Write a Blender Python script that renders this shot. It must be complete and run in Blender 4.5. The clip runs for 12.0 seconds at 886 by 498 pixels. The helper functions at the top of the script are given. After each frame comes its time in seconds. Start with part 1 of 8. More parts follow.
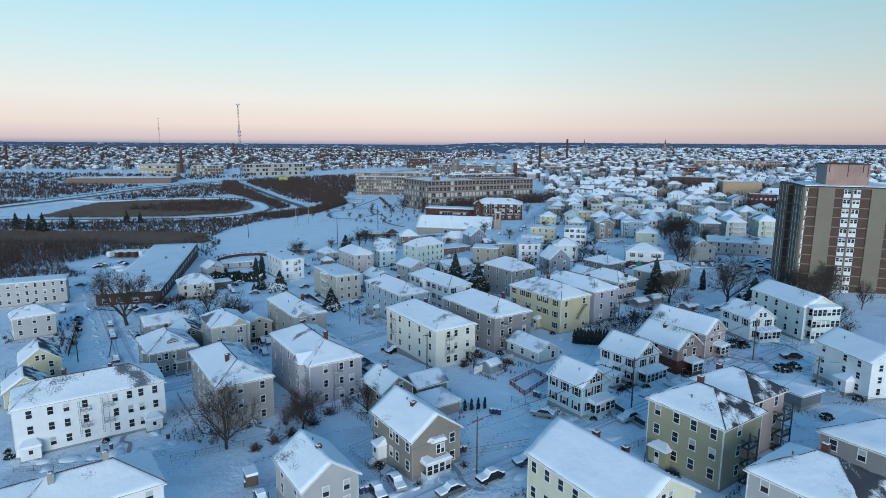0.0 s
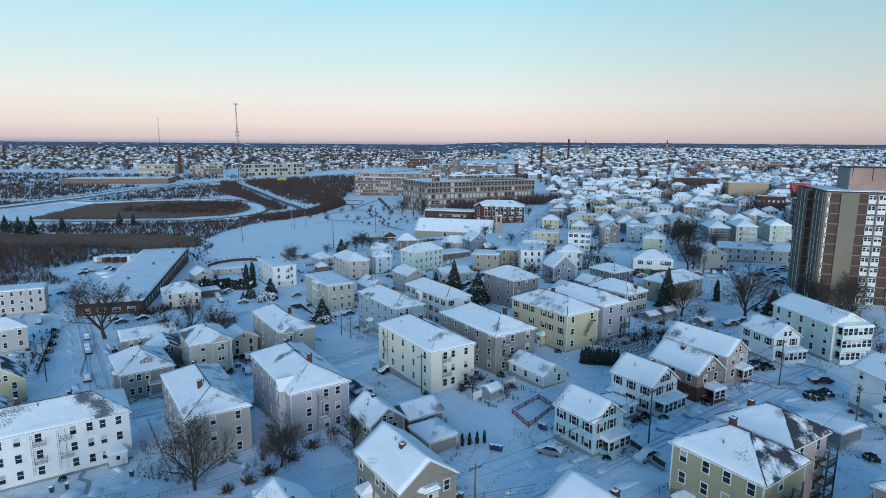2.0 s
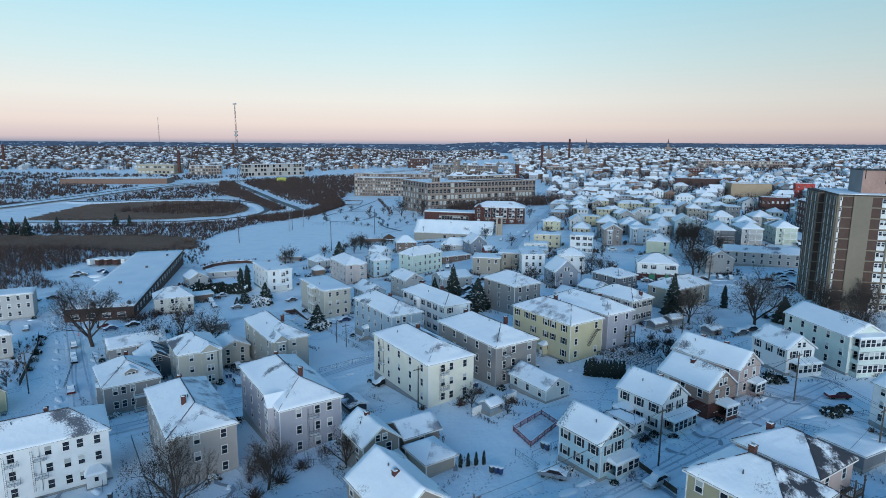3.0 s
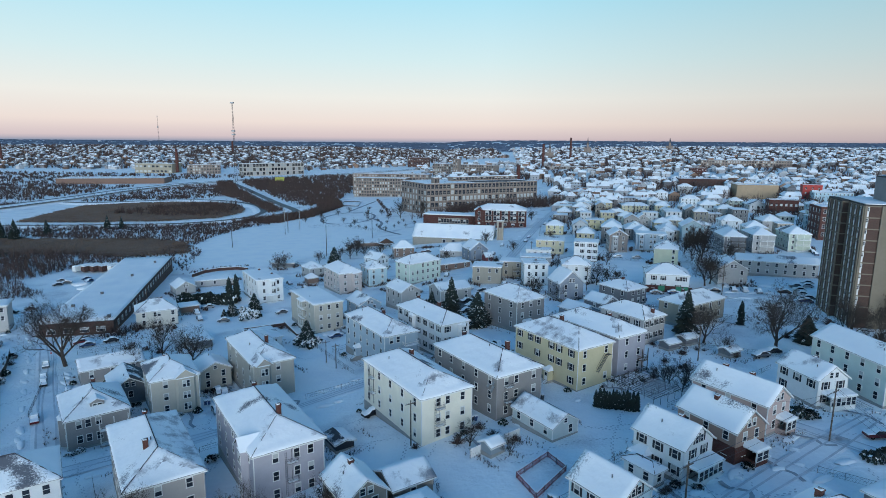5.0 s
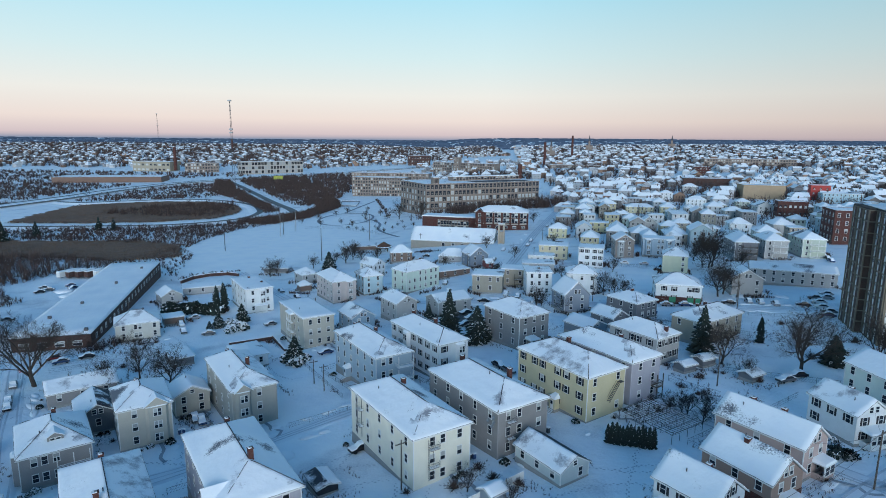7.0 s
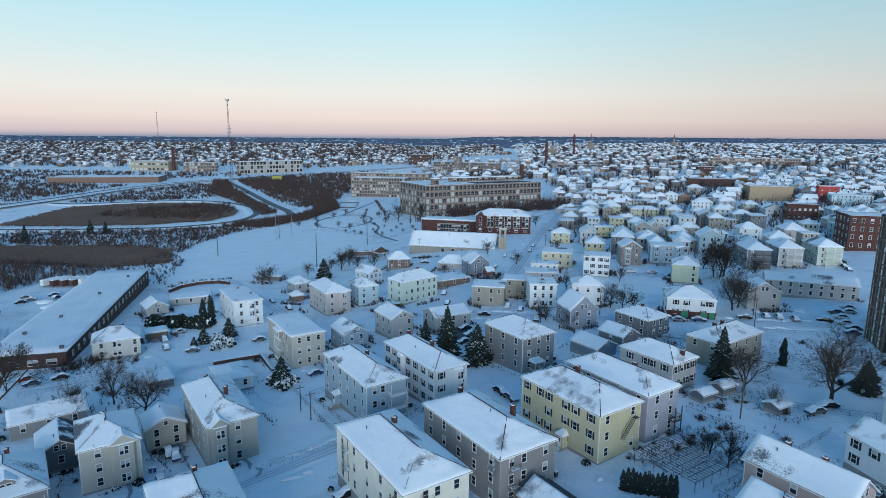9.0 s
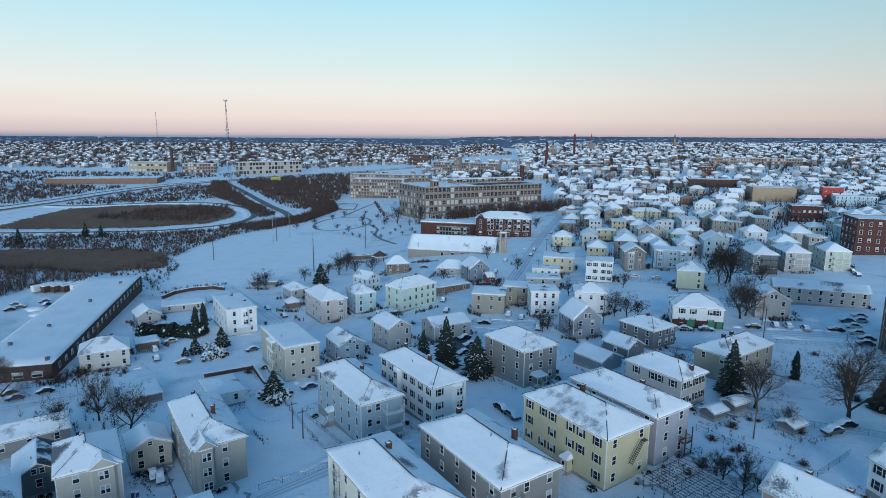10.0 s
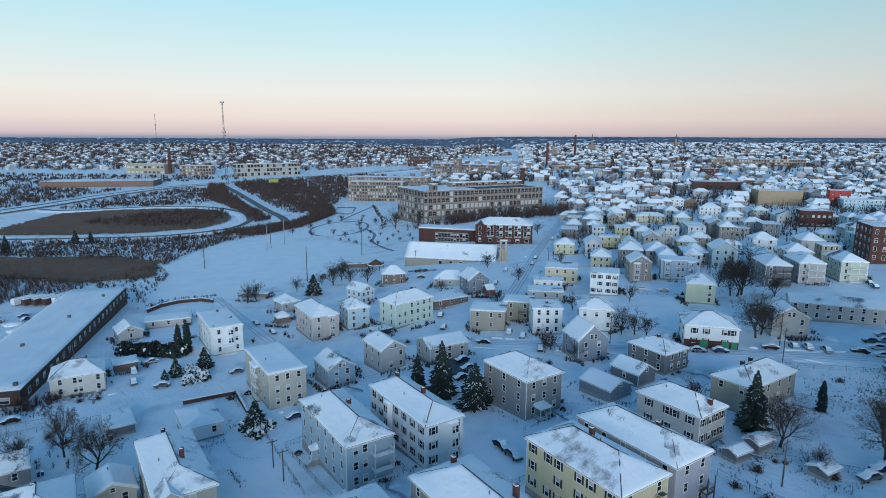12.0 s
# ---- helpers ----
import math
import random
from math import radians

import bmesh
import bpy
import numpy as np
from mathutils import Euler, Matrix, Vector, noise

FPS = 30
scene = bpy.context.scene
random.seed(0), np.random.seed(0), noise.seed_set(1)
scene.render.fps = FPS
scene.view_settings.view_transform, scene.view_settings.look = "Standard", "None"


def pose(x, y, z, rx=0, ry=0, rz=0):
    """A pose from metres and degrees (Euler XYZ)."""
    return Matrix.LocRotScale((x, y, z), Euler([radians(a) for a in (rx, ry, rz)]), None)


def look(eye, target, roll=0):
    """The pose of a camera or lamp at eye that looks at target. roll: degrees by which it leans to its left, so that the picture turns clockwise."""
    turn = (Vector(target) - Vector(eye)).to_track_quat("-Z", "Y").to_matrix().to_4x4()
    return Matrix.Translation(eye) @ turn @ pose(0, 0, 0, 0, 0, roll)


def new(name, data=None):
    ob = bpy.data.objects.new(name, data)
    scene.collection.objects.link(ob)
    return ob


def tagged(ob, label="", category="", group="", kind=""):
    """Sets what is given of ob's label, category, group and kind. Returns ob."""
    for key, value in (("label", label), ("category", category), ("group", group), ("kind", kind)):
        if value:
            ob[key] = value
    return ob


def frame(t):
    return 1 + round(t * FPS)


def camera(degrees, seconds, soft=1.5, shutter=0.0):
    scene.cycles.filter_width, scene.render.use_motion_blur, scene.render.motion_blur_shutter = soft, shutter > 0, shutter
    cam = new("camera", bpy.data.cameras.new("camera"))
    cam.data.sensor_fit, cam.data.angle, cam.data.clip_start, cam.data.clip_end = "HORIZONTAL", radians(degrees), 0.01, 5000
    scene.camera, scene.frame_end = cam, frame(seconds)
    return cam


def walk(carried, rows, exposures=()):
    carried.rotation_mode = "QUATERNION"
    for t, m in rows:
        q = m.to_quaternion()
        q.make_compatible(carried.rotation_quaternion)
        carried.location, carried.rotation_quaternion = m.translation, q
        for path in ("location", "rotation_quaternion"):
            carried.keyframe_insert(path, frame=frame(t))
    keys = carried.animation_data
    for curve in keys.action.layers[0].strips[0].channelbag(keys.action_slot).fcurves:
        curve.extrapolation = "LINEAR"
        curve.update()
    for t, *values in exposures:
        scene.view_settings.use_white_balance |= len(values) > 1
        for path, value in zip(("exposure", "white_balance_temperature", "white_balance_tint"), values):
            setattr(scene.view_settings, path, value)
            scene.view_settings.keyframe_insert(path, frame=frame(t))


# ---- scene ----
cam = camera(74.0, 12.0, 0.4)
PATH = [
    (0.0, 0.09, -0.01, 60.00, 1.068, -10.011, 0.437),
    (0.5, 0.19, 3.02, 60.67, 1.079, -10.013, 0.423),
    (1.0, 0.41, 6.07, 60.78, 1.104, -10.018, 0.424),
    (1.5, 0.67, 9.12, 60.76, 1.135, -10.025, 0.433),
    (2.0, 0.92, 12.17, 60.82, 1.165, -10.038, 0.442),
    (2.5, 1.15, 15.23, 61.05, 1.193, -10.056, 0.451),
    (3.0, 1.35, 18.30, 61.44, 1.215, -10.082, 0.457),
    (5.0, 2.04, 30.80, 63.60, 1.282, -10.258, 0.479),
    (5.5, 2.22, 33.96, 64.07, 1.300, -10.317, 0.488),
    (6.0, 2.41, 37.11, 64.50, 1.321, -10.379, 0.498),
    (6.5, 2.59, 40.25, 64.90, 1.344, -10.442, 0.508),
    (7.0, 2.77, 43.37, 65.31, 1.371, -10.503, 0.516),
    (9.0, 3.39, 55.76, 67.47, 1.472, -10.676, 0.472),
    (9.5, 3.55, 58.89, 68.11, 1.489, -10.694, 0.432),
    (10.0, 3.73, 62.04, 68.73, 1.499, -10.699, 0.382),
    (10.5, 3.94, 65.22, 69.30, 1.506, -10.696, 0.326),
    (11.0, 4.19, 68.39, 69.82, 1.512, -10.687, 0.276),
    (11.5, 4.46, 71.49, 70.38, 1.523, -10.679, 0.246),
    (12.0, 4.71, 74.38, 71.15, 1.551, -10.680, 0.259),
]
# seconds, eye, yaw, pitch, roll
walk(cam, [(t, pose(x, y, z, 0, 0, yaw) @ pose(0, 0, 0, 90 + pitch) @ pose(0, 0, 0, 0, 0, roll)) for t, x, y, z, yaw, pitch, roll in PATH])

# ---------------------------------------------------------------- world, sun
world = bpy.data.worlds.new("World")
scene.world = world
world.use_nodes = True
wn, wl = world.node_tree.nodes, world.node_tree.links
wn.clear()
w_out = wn.new("ShaderNodeOutputWorld")
w_bg = wn.new("ShaderNodeBackground")
w_bg.inputs["Strength"].default_value = 1.0
sky = wn.new("ShaderNodeTexSky")
sky.sky_type = "NISHITA"
sky.sun_disc = False
sky.sun_elevation, sky.sun_rotation = radians(3.0), radians(175.0)
sky_scale = wn.new("ShaderNodeMix")
sky_scale.data_type, sky_scale.blend_type = "RGBA", "MULTIPLY"
sky_scale.inputs["Factor"].default_value = 1.0
sky_scale.inputs[7].default_value = (0.10, 0.10, 0.10, 1)
wl.new(sky.outputs[0], sky_scale.inputs[6])
coord = wn.new("ShaderNodeTexCoord")
sep = wn.new("ShaderNodeSeparateXYZ")
wl.new(coord.outputs["Generated"], sep.inputs[0])
ramp = wn.new("ShaderNodeValToRGB")
els = ramp.color_ramp.elements
els[0].position, els[0].color = 0.0, (0.30, 0.36, 0.50, 1)
els[1].position, els[1].color = 1.0, (0.047, 0.18, 0.46, 1)
for p, c in ((0.006, (0.74, 0.62, 0.66)), (0.03, (0.96, 0.84, 0.80)), (0.07, (0.96, 0.96, 0.93)), (0.13, (0.74, 0.95, 1.0)), (0.24, (0.43, 0.86, 1.06)), (0.40, (0.17, 0.52, 0.90)), (0.7, (0.052, 0.21, 0.50))):
    e = els.new(p)
    e.color = (*c, 1)
wl.new(sep.outputs[2], ramp.inputs[0])
sky_mix = wn.new("ShaderNodeMix")
sky_mix.data_type = "RGBA"
sky_mix.inputs["Factor"].default_value = 0.85
wl.new(sky_scale.outputs[2], sky_mix.inputs[6])
wl.new(ramp.outputs[0], sky_mix.inputs[7])
dusk = wn.new("ShaderNodeMapRange")
dusk.inputs[1].default_value, dusk.inputs[2].default_value, dusk.inputs[3].default_value, dusk.inputs[4].default_value = 0.05, 0.75, 1.0, 0.72
wl.new(sep.outputs[0], dusk.inputs[0])
sky_side = wn.new("ShaderNodeVectorMath")
sky_side.operation = "SCALE"
wl.new(sky_mix.outputs[2], sky_side.inputs[0]), wl.new(dusk.outputs[0], sky_side.inputs["Scale"])
wl.new(sky_side.outputs[0], w_bg.inputs[0])
wl.new(w_bg.outputs[0], w_out.inputs[0])

sun_data = bpy.data.lights.new("sun", "SUN")
sun_data.energy, sun_data.angle, sun_data.color = 3.35, radians(40), (0.84, 0.93, 1.0)
sun = new("sun", sun_data)
sun.matrix_world = look((10, -100, 9), (0, 0, 0))

# ---------------------------------------------------------------- materials
def mat(name, rgb, rough=0.8, metal=0.0, vary=0.15, scale=3.0, bump=0.0, bump_scale=20.0, fine=0.08, per_object=0.0, per_island=0.0):
    """A plain surface with variation at two scales and a little relief."""
    m = bpy.data.materials.new(name)
    m.use_nodes = True
    n, l = m.node_tree.nodes, m.node_tree.links
    b = n["Principled BSDF"]
    b.inputs["Roughness"].default_value, b.inputs["Metallic"].default_value = rough, metal
    tc = n.new("ShaderNodeTexCoord")
    big, small = n.new("ShaderNodeTexNoise"), n.new("ShaderNodeTexNoise")
    big.inputs["Scale"].default_value, small.inputs["Scale"].default_value = scale, scale * 9
    big.inputs["Detail"].default_value = 4
    l.new(tc.outputs["Object"], big.inputs["Vector"]), l.new(tc.outputs["Object"], small.inputs["Vector"])
    val = None
    terms = [(big.outputs[0], vary * 2), (small.outputs[0], fine * 2)]
    if per_object:
        terms.append((n.new("ShaderNodeObjectInfo").outputs["Random"], per_object))
    if per_island:
        terms.append((n.new("ShaderNodeNewGeometry").outputs["Random Per Island"], per_island))
    for out, amount in terms:
        a = n.new("ShaderNodeMath")
        a.operation = "MULTIPLY_ADD"
        l.new(out, a.inputs[0])
        a.inputs[1].default_value = amount
        a.inputs[2].default_value = 1 - amount / 2
        if val is None:
            val = a.outputs[0]
        else:
            mu = n.new("ShaderNodeMath")
            mu.operation = "MULTIPLY"
            l.new(val, mu.inputs[0]), l.new(a.outputs[0], mu.inputs[1])
            val = mu.outputs[0]
    sc = n.new("ShaderNodeVectorMath")
    sc.operation = "SCALE"
    sc.inputs[0].default_value = rgb
    l.new(val, sc.inputs["Scale"])
    l.new(sc.outputs[0], b.inputs["Base Color"])
    if bump:
        bn, bu = n.new("ShaderNodeTexNoise"), n.new("ShaderNodeBump")
        bn.inputs["Scale"].default_value, bn.inputs["Detail"].default_value = bump_scale, 4
        bu.inputs["Strength"].default_value, bu.inputs["Distance"].default_value = bump, 0.05
        l.new(tc.outputs["Object"], bn.inputs["Vector"])
        l.new(bn.outputs[0], bu.inputs["Height"]), l.new(bu.outputs[0], b.inputs["Normal"])
    return m


def snow_mat(name, under=None, cover=0.62, soft=0.05, patch=0.16, world_space=False, clean=0.0, relief=0.3):
    """Snow; where it lies thin, the surface under it shows through in patches."""
    m = bpy.data.materials.new(name)
    m.use_nodes = True
    n, l = m.node_tree.nodes, m.node_tree.links
    b = n["Principled BSDF"]
    b.inputs["Roughness"].default_value = 0.75
    b.inputs["Specular IOR Level"].default_value = 0.25
    tc = n.new("ShaderNodeTexCoord")
    vec = tc.outputs["Object"]
    if not world_space:
        oi, add = n.new("ShaderNodeObjectInfo"), n.new("ShaderNodeVectorMath")
        comb = n.new("ShaderNodeMath")
        comb.operation = "MULTIPLY"
        comb.inputs[1].default_value = 531.0
        l.new(oi.outputs["Random"], comb.inputs[0])
        l.new(vec, add.inputs[0]), l.new(comb.outputs[0], add.inputs[1])
        vec = add.outputs[0]
    soft_n = n.new("ShaderNodeTexNoise")
    soft_n.inputs["Scale"].default_value, soft_n.inputs["Detail"].default_value = 0.12, 5
    l.new(vec, soft_n.inputs["Vector"])
    tone = n.new("ShaderNodeValToRGB")
    tone.color_ramp.elements[0].position, tone.color_ramp.elements[0].color = 0.3, (0.76 + clean, 0.79 + clean, 0.84 + clean * 0.8, 1)
    tone.color_ramp.elements[1].position, tone.color_ramp.elements[1].color = 0.62, (0.88 + clean * 0.7, 0.89 + clean * 0.7, 0.91 + clean * 0.5, 1)
    l.new(soft_n.outputs[0], tone.inputs[0])
    colour = tone.outputs[0]
    if under:
        n1, n2 = n.new("ShaderNodeTexNoise"), n.new("ShaderNodeTexNoise")
        n1.inputs["Scale"].default_value, n1.inputs["Detail"].default_value = patch, 2
        n2.inputs["Scale"].default_value, n2.inputs["Detail"].default_value = 3.2, 7
        n2.inputs["Roughness"].default_value = 0.7
        l.new(vec, n1.inputs["Vector"]), l.new(vec, n2.inputs["Vector"])
        mix = n.new("ShaderNodeMath")
        mix.operation = "MULTIPLY_ADD"
        mix.inputs[1].default_value = 0.42
        l.new(n2.outputs[0], mix.inputs[0]), l.new(n1.outputs[0], mix.inputs[2])
        step = n.new("ShaderNodeMapRange")
        step.inputs[1].default_value, step.inputs[2].default_value = cover + 0.21 - soft, cover + 0.21 + soft
        l.new(mix.outputs[0], step.inputs[0])
        mx = n.new("ShaderNodeMix")
        mx.data_type = "RGBA"
        l.new(step.outputs[0], mx.inputs["Factor"])
        l.new(colour, mx.inputs[6])
        mx.inputs[7].default_value = (*under, 1)
        colour = mx.outputs[2]
    l.new(colour, b.inputs["Base Color"])
    bn, bu = n.new("ShaderNodeTexNoise"), n.new("ShaderNodeBump")
    bn.inputs["Scale"].default_value, bn.inputs["Detail"].default_value = 0.9, 8
    bu.inputs["Strength"].default_value, bu.inputs["Distance"].default_value = relief, 0.35
    l.new(vec, bn.inputs["Vector"])
    l.new(bn.outputs[0], bu.inputs["Height"]), l.new(bu.outputs[0], b.inputs["Normal"])
    return m


SIDING = {}


def siding(rgb, pitch=0.14):
    """Painted clapboard: boards as fine level relief, weathered a little."""
    key = (rgb, pitch)
    if key in SIDING:
        return SIDING[key]
    m = mat("siding", tuple(min(0.8, c) for c in rgb), 0.6, vary=0.13, scale=0.5, fine=0.05)
    n, l = m.node_tree.nodes, m.node_tree.links
    tc, sp = n.new("ShaderNodeTexCoord"), n.new("ShaderNodeSeparateXYZ")
    l.new(tc.outputs["Object"], sp.inputs[0])
    a, fr, bu = n.new("ShaderNodeMath"), n.new("ShaderNodeMath"), n.new("ShaderNodeBump")
    a.operation, fr.operation = "DIVIDE", "FRACT"
    a.inputs[1].default_value = pitch
    l.new(sp.outputs[2], a.inputs[0]), l.new(a.outputs[0], fr.inputs[0])
    bu.invert = True
    bu.inputs["Strength"].default_value, bu.inputs["Distance"].default_value = 0.6, 0.03
    l.new(fr.outputs[0], bu.inputs["Height"]), l.new(bu.outputs[0], n["Principled BSDF"].inputs["Normal"])
    SIDING[key] = m
    return m


def brick_mat(name, rgb, mortar):
    m = bpy.data.materials.new(name)
    m.use_nodes = True
    n, l = m.node_tree.nodes, m.node_tree.links
    b = n["Principled BSDF"]
    b.inputs["Roughness"].default_value = 0.9
    tc, mp, br = n.new("ShaderNodeTexCoord"), n.new("ShaderNodeCombineXYZ"), n.new("ShaderNodeTexBrick")
    sp, ad = n.new("ShaderNodeSeparateXYZ"), n.new("ShaderNodeMath")
    l.new(tc.outputs["Object"], sp.inputs[0])
    l.new(sp.outputs[0], ad.inputs[0]), l.new(sp.outputs[1], ad.inputs[1])
    l.new(ad.outputs[0], mp.inputs[0]), l.new(sp.outputs[2], mp.inputs[1])
    l.new(mp.outputs[0], br.inputs["Vector"])
    br.inputs["Scale"].default_value = 1.0
    br.inputs["Brick Width"].default_value, br.inputs["Row Height"].default_value, br.inputs["Mortar Size"].default_value = 0.22, 0.075, 0.008
    br.inputs["Color1"].default_value = (*rgb, 1)
    br.inputs["Color2"].default_value = (*[c * 0.7 for c in rgb], 1)
    br.inputs["Mortar"].default_value = (*mortar, 1)
    no, mx = n.new("ShaderNodeTexNoise"), n.new("ShaderNodeMix")
    no.inputs["Scale"].default_value = 0.35
    no.inputs["Detail"].default_value = 5
    l.new(tc.outputs["Object"], no.inputs["Vector"])
    mx.data_type, mx.blend_type = "RGBA", "MULTIPLY"
    mx.inputs["Factor"].default_value = 0.45
    l.new(br.outputs[0], mx.inputs[6]), l.new(no.outputs[0], mx.inputs[7])
    l.new(mx.outputs[2], b.inputs["Base Color"])
    return m


M_SNOW = snow_mat("roof_snow", (0.15, 0.155, 0.175), 0.675, 0.045, 0.12, clean=0.1)
M_SNOW_THICK = snow_mat("thick_snow", clean=0.08)
M_SNOW_THIN = snow_mat("thin_snow", (0.06, 0.06, 0.07), 0.44, 0.07, 0.35, clean=0.08)
M_SNOW_SEMI = snow_mat("semi_snow", (0.30, 0.305, 0.33), 0.62, 0.10, 0.3, clean=0.09)
M_GROUND = snow_mat("ground_snow", (0.50, 0.52, 0.56), 0.70, 0.14, 0.07, True, 0.09, 0.8)
M_SHINGLE = mat("shingle", (0.07, 0.07, 0.08), 0.9, vary=0.25, scale=1.5, bump=0.5, bump_scale=9)
M_TRIM = mat("white_trim", (0.72, 0.72, 0.70), 0.5, vary=0.08, scale=1.0)
M_GLASS = mat("window_glass", (0.025, 0.03, 0.04), 0.08, vary=0.3, scale=0.8, per_object=0.8)
M_GLASS.node_tree.nodes["Principled BSDF"].inputs["Specular IOR Level"].default_value = 0.2
M_BLIND = mat("window_blind", (0.42, 0.43, 0.42), 0.5, vary=0.1, scale=1.0, per_object=0.5)
M_SHUTTER = mat("black_shutter", (0.02, 0.02, 0.025), 0.6)
M_BRICK_RED = brick_mat("red_brick", (0.135, 0.034, 0.024), (0.12, 0.09, 0.08))
M_BRICK_DARK = brick_mat("dark_brick", (0.12, 0.048, 0.036), (0.13, 0.11, 0.10))
M_GRANITE = brick_mat("mill_granite", (0.38, 0.29, 0.235), (0.32, 0.27, 0.24))
M_CONCRETE = mat("concrete", (0.30, 0.30, 0.29), 0.9, vary=0.2, scale=0.7, bump=0.3)
M_METAL = mat("dark_iron", (0.10, 0.10, 0.11), 0.6, 0.3)
M_GALV = mat("galvanised_steel", (0.30, 0.31, 0.32), 0.5, 0.6)
M_WOOD = mat("grey_wood", (0.10, 0.08, 0.065), 0.85, vary=0.25, scale=2.0)
M_BARK = mat("bark", (0.055, 0.042, 0.035), 0.95, vary=0.3, scale=3.0)
M_TWIG = mat("bare_twigs", (0.088, 0.058, 0.05), 0.95, vary=0.25, scale=0.05, per_island=0.5)
M_MARSH = mat("marsh_sedge", (0.165, 0.098, 0.066), 0.95, vary=0.3, scale=0.03, bump=0.3, bump_scale=1.5, fine=0.12)
M_REED = mat("brown_reeds", (0.16, 0.10, 0.07), 0.95, vary=0.3, scale=0.03, per_island=0.5)
M_NEEDLE = mat("dark_needles", (0.018, 0.03, 0.025), 0.9, vary=0.3, scale=1.0)
M_ASPHALT = mat("wet_asphalt", (0.075, 0.08, 0.09), 0.6, vary=0.25, scale=0.2)
M_ROADSNOW = snow_mat("packed_snow", (0.72, 0.74, 0.78), 0.57, 0.2, 0.15, True, 0.06)
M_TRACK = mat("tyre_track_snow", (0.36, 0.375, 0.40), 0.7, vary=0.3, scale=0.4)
M_RUT = mat("rutted_snow", (0.60, 0.62, 0.66), 0.7, vary=0.35, scale=0.25, fine=0.15)
M_RUBBER = mat("tyre_rubber", (0.015, 0.015, 0.015), 0.9)


# ---------------------------------------------------------------- builders
class Mesh:
    """Collects faces, each with a material, for one mesh."""

    def __init__(self):
        self.v, self.f, self.mi, self.mats = [], [], [], []

    def slot(self, m):
        if m not in self.mats:
            self.mats.append(m)
        return self.mats.index(m)

    def face(self, pts, m):
        k = len(self.v)
        self.v += [tuple(p) for p in pts]
        self.f.append(tuple(range(k, k + len(pts))))
        self.mi.append(self.slot(m))

    def box(self, x0, x1, y0, y1, z0, z1, m):
        k, s = len(self.v), self.slot(m)
        self.v += [(x0, y0, z0), (x1, y0, z0), (x1, y1, z0), (x0, y1, z0), (x0, y0, z1), (x1, y0, z1), (x1, y1, z1), (x0, y1, z1)]
        for q in ((3, 2, 1, 0), (4, 5, 6, 7), (0, 1, 5, 4), (1, 2, 6, 5), (2, 3, 7, 6), (3, 0, 4, 7)):
            self.f.append(tuple(k + i for i in q))
            self.mi.append(s)

    def tube(self, a, b, ra, rb, m, sides=5):
        a, b = Vector(a), Vector(b)
        d = (b - a)
        if d.length < 1e-6:
            return
        d.normalize()
        s = d.orthogonal().normalized()
        t = d.cross(s)
        k, sl = len(self.v), self.slot(m)
        for p, r in ((a, ra), (b, rb)):
            for i in range(sides):
                an = 2 * math.pi * i / sides
                self.v.append(tuple(p + s * (r * math.cos(an)) + t * (r * math.sin(an))))
        for i in range(sides):
            j = (i + 1) % sides
            self.f.append((k + i, k + j, k + sides + j, k + sides + i))
            self.mi.append(sl)
        self.f.append(tuple(k + sides + i for i in range(sides)))
        self.mi.append(sl)

    def pipe(self, pts, r, m, sides=4):
        """One unbroken tube along a line of points."""
        k, sl = len(self.v), self.slot(m)
        pts = [Vector(p) for p in pts]
        for i, p in enumerate(pts):
            d = (pts[min(i + 1, len(pts) - 1)] - pts[max(i - 1, 0)]).normalized()
            s = d.cross(Vector((0, 0, 1))).normalized()
            t = d.cross(s)
            for j in range(sides):
                an = 2 * math.pi * j / sides
                self.v.append(tuple(p + s * (r * math.cos(an)) + t * (r * math.sin(an))))
        for i in range(len(pts) - 1):
            for j in range(sides):
                a, b = k + i * sides + j, k + i * sides + (j + 1) % sides
                self.f.append((a, b, b + sides, a + sides))
                self.mi.append(sl)

    def loft(self, low, high, m, cap=True):
        """Side faces between two loops of the same length, and the top."""
        k, s, c = len(self.v), self.slot(m), len(low)
        self.v += [tuple(p) for p in low] + [tuple(p) for p in high]
        for i in range(c):
            j = (i + 1) % c
            self.f.append((k + i, k + j, k + c + j, k + c + i))
            self.mi.append(s)
        if cap:
            self.f.append(tuple(k + c + i for i in range(c)))
            self.mi.append(s)

    def data(self, name):
        me = bpy.data.meshes.new(name)
        me.from_pydata(self.v, [], self.f)
        for m in self.mats:
            me.materials.append(m)
        me.polygons.foreach_set("material_index", self.mi)
        me.update()
        return me


def part(name, mesh, parent, label="", m=None):
    data = mesh.data(name) if isinstance(mesh, Mesh) else mesh
    ob = new(name, data)
    ob.parent = parent
    if m is not None:
        ob.matrix_basis = m
    return tagged(ob, label)


def thing(name, x, y, z, rot, label, category, group=""):
    ob = new(name)
    ob.empty_display_size = 0.3
    ob.matrix_basis = pose(x, y, z, 0, 0, rot)
    return tagged(ob, label, category, group)


def ground_z(x, y):
    """The lie of the land: falls to the left and away, rises to the right."""
    xs = (-200, -120, -45, -15, 10, 30, 80, 110, 260, 600)
    zs = (-2, -1, 1, 5, 7.8, 9, 11.5, 13, 18, 22)
    b = sum(np.interp(np.asarray(x, float) + d, xs, zs) for d in (-8, 0, 8)) / 3
    base = b - np.clip(0.025 * (np.asarray(y, float) - 190), -5, 9)
    return base


def gz(x, y):
    return float(ground_z(x, y))


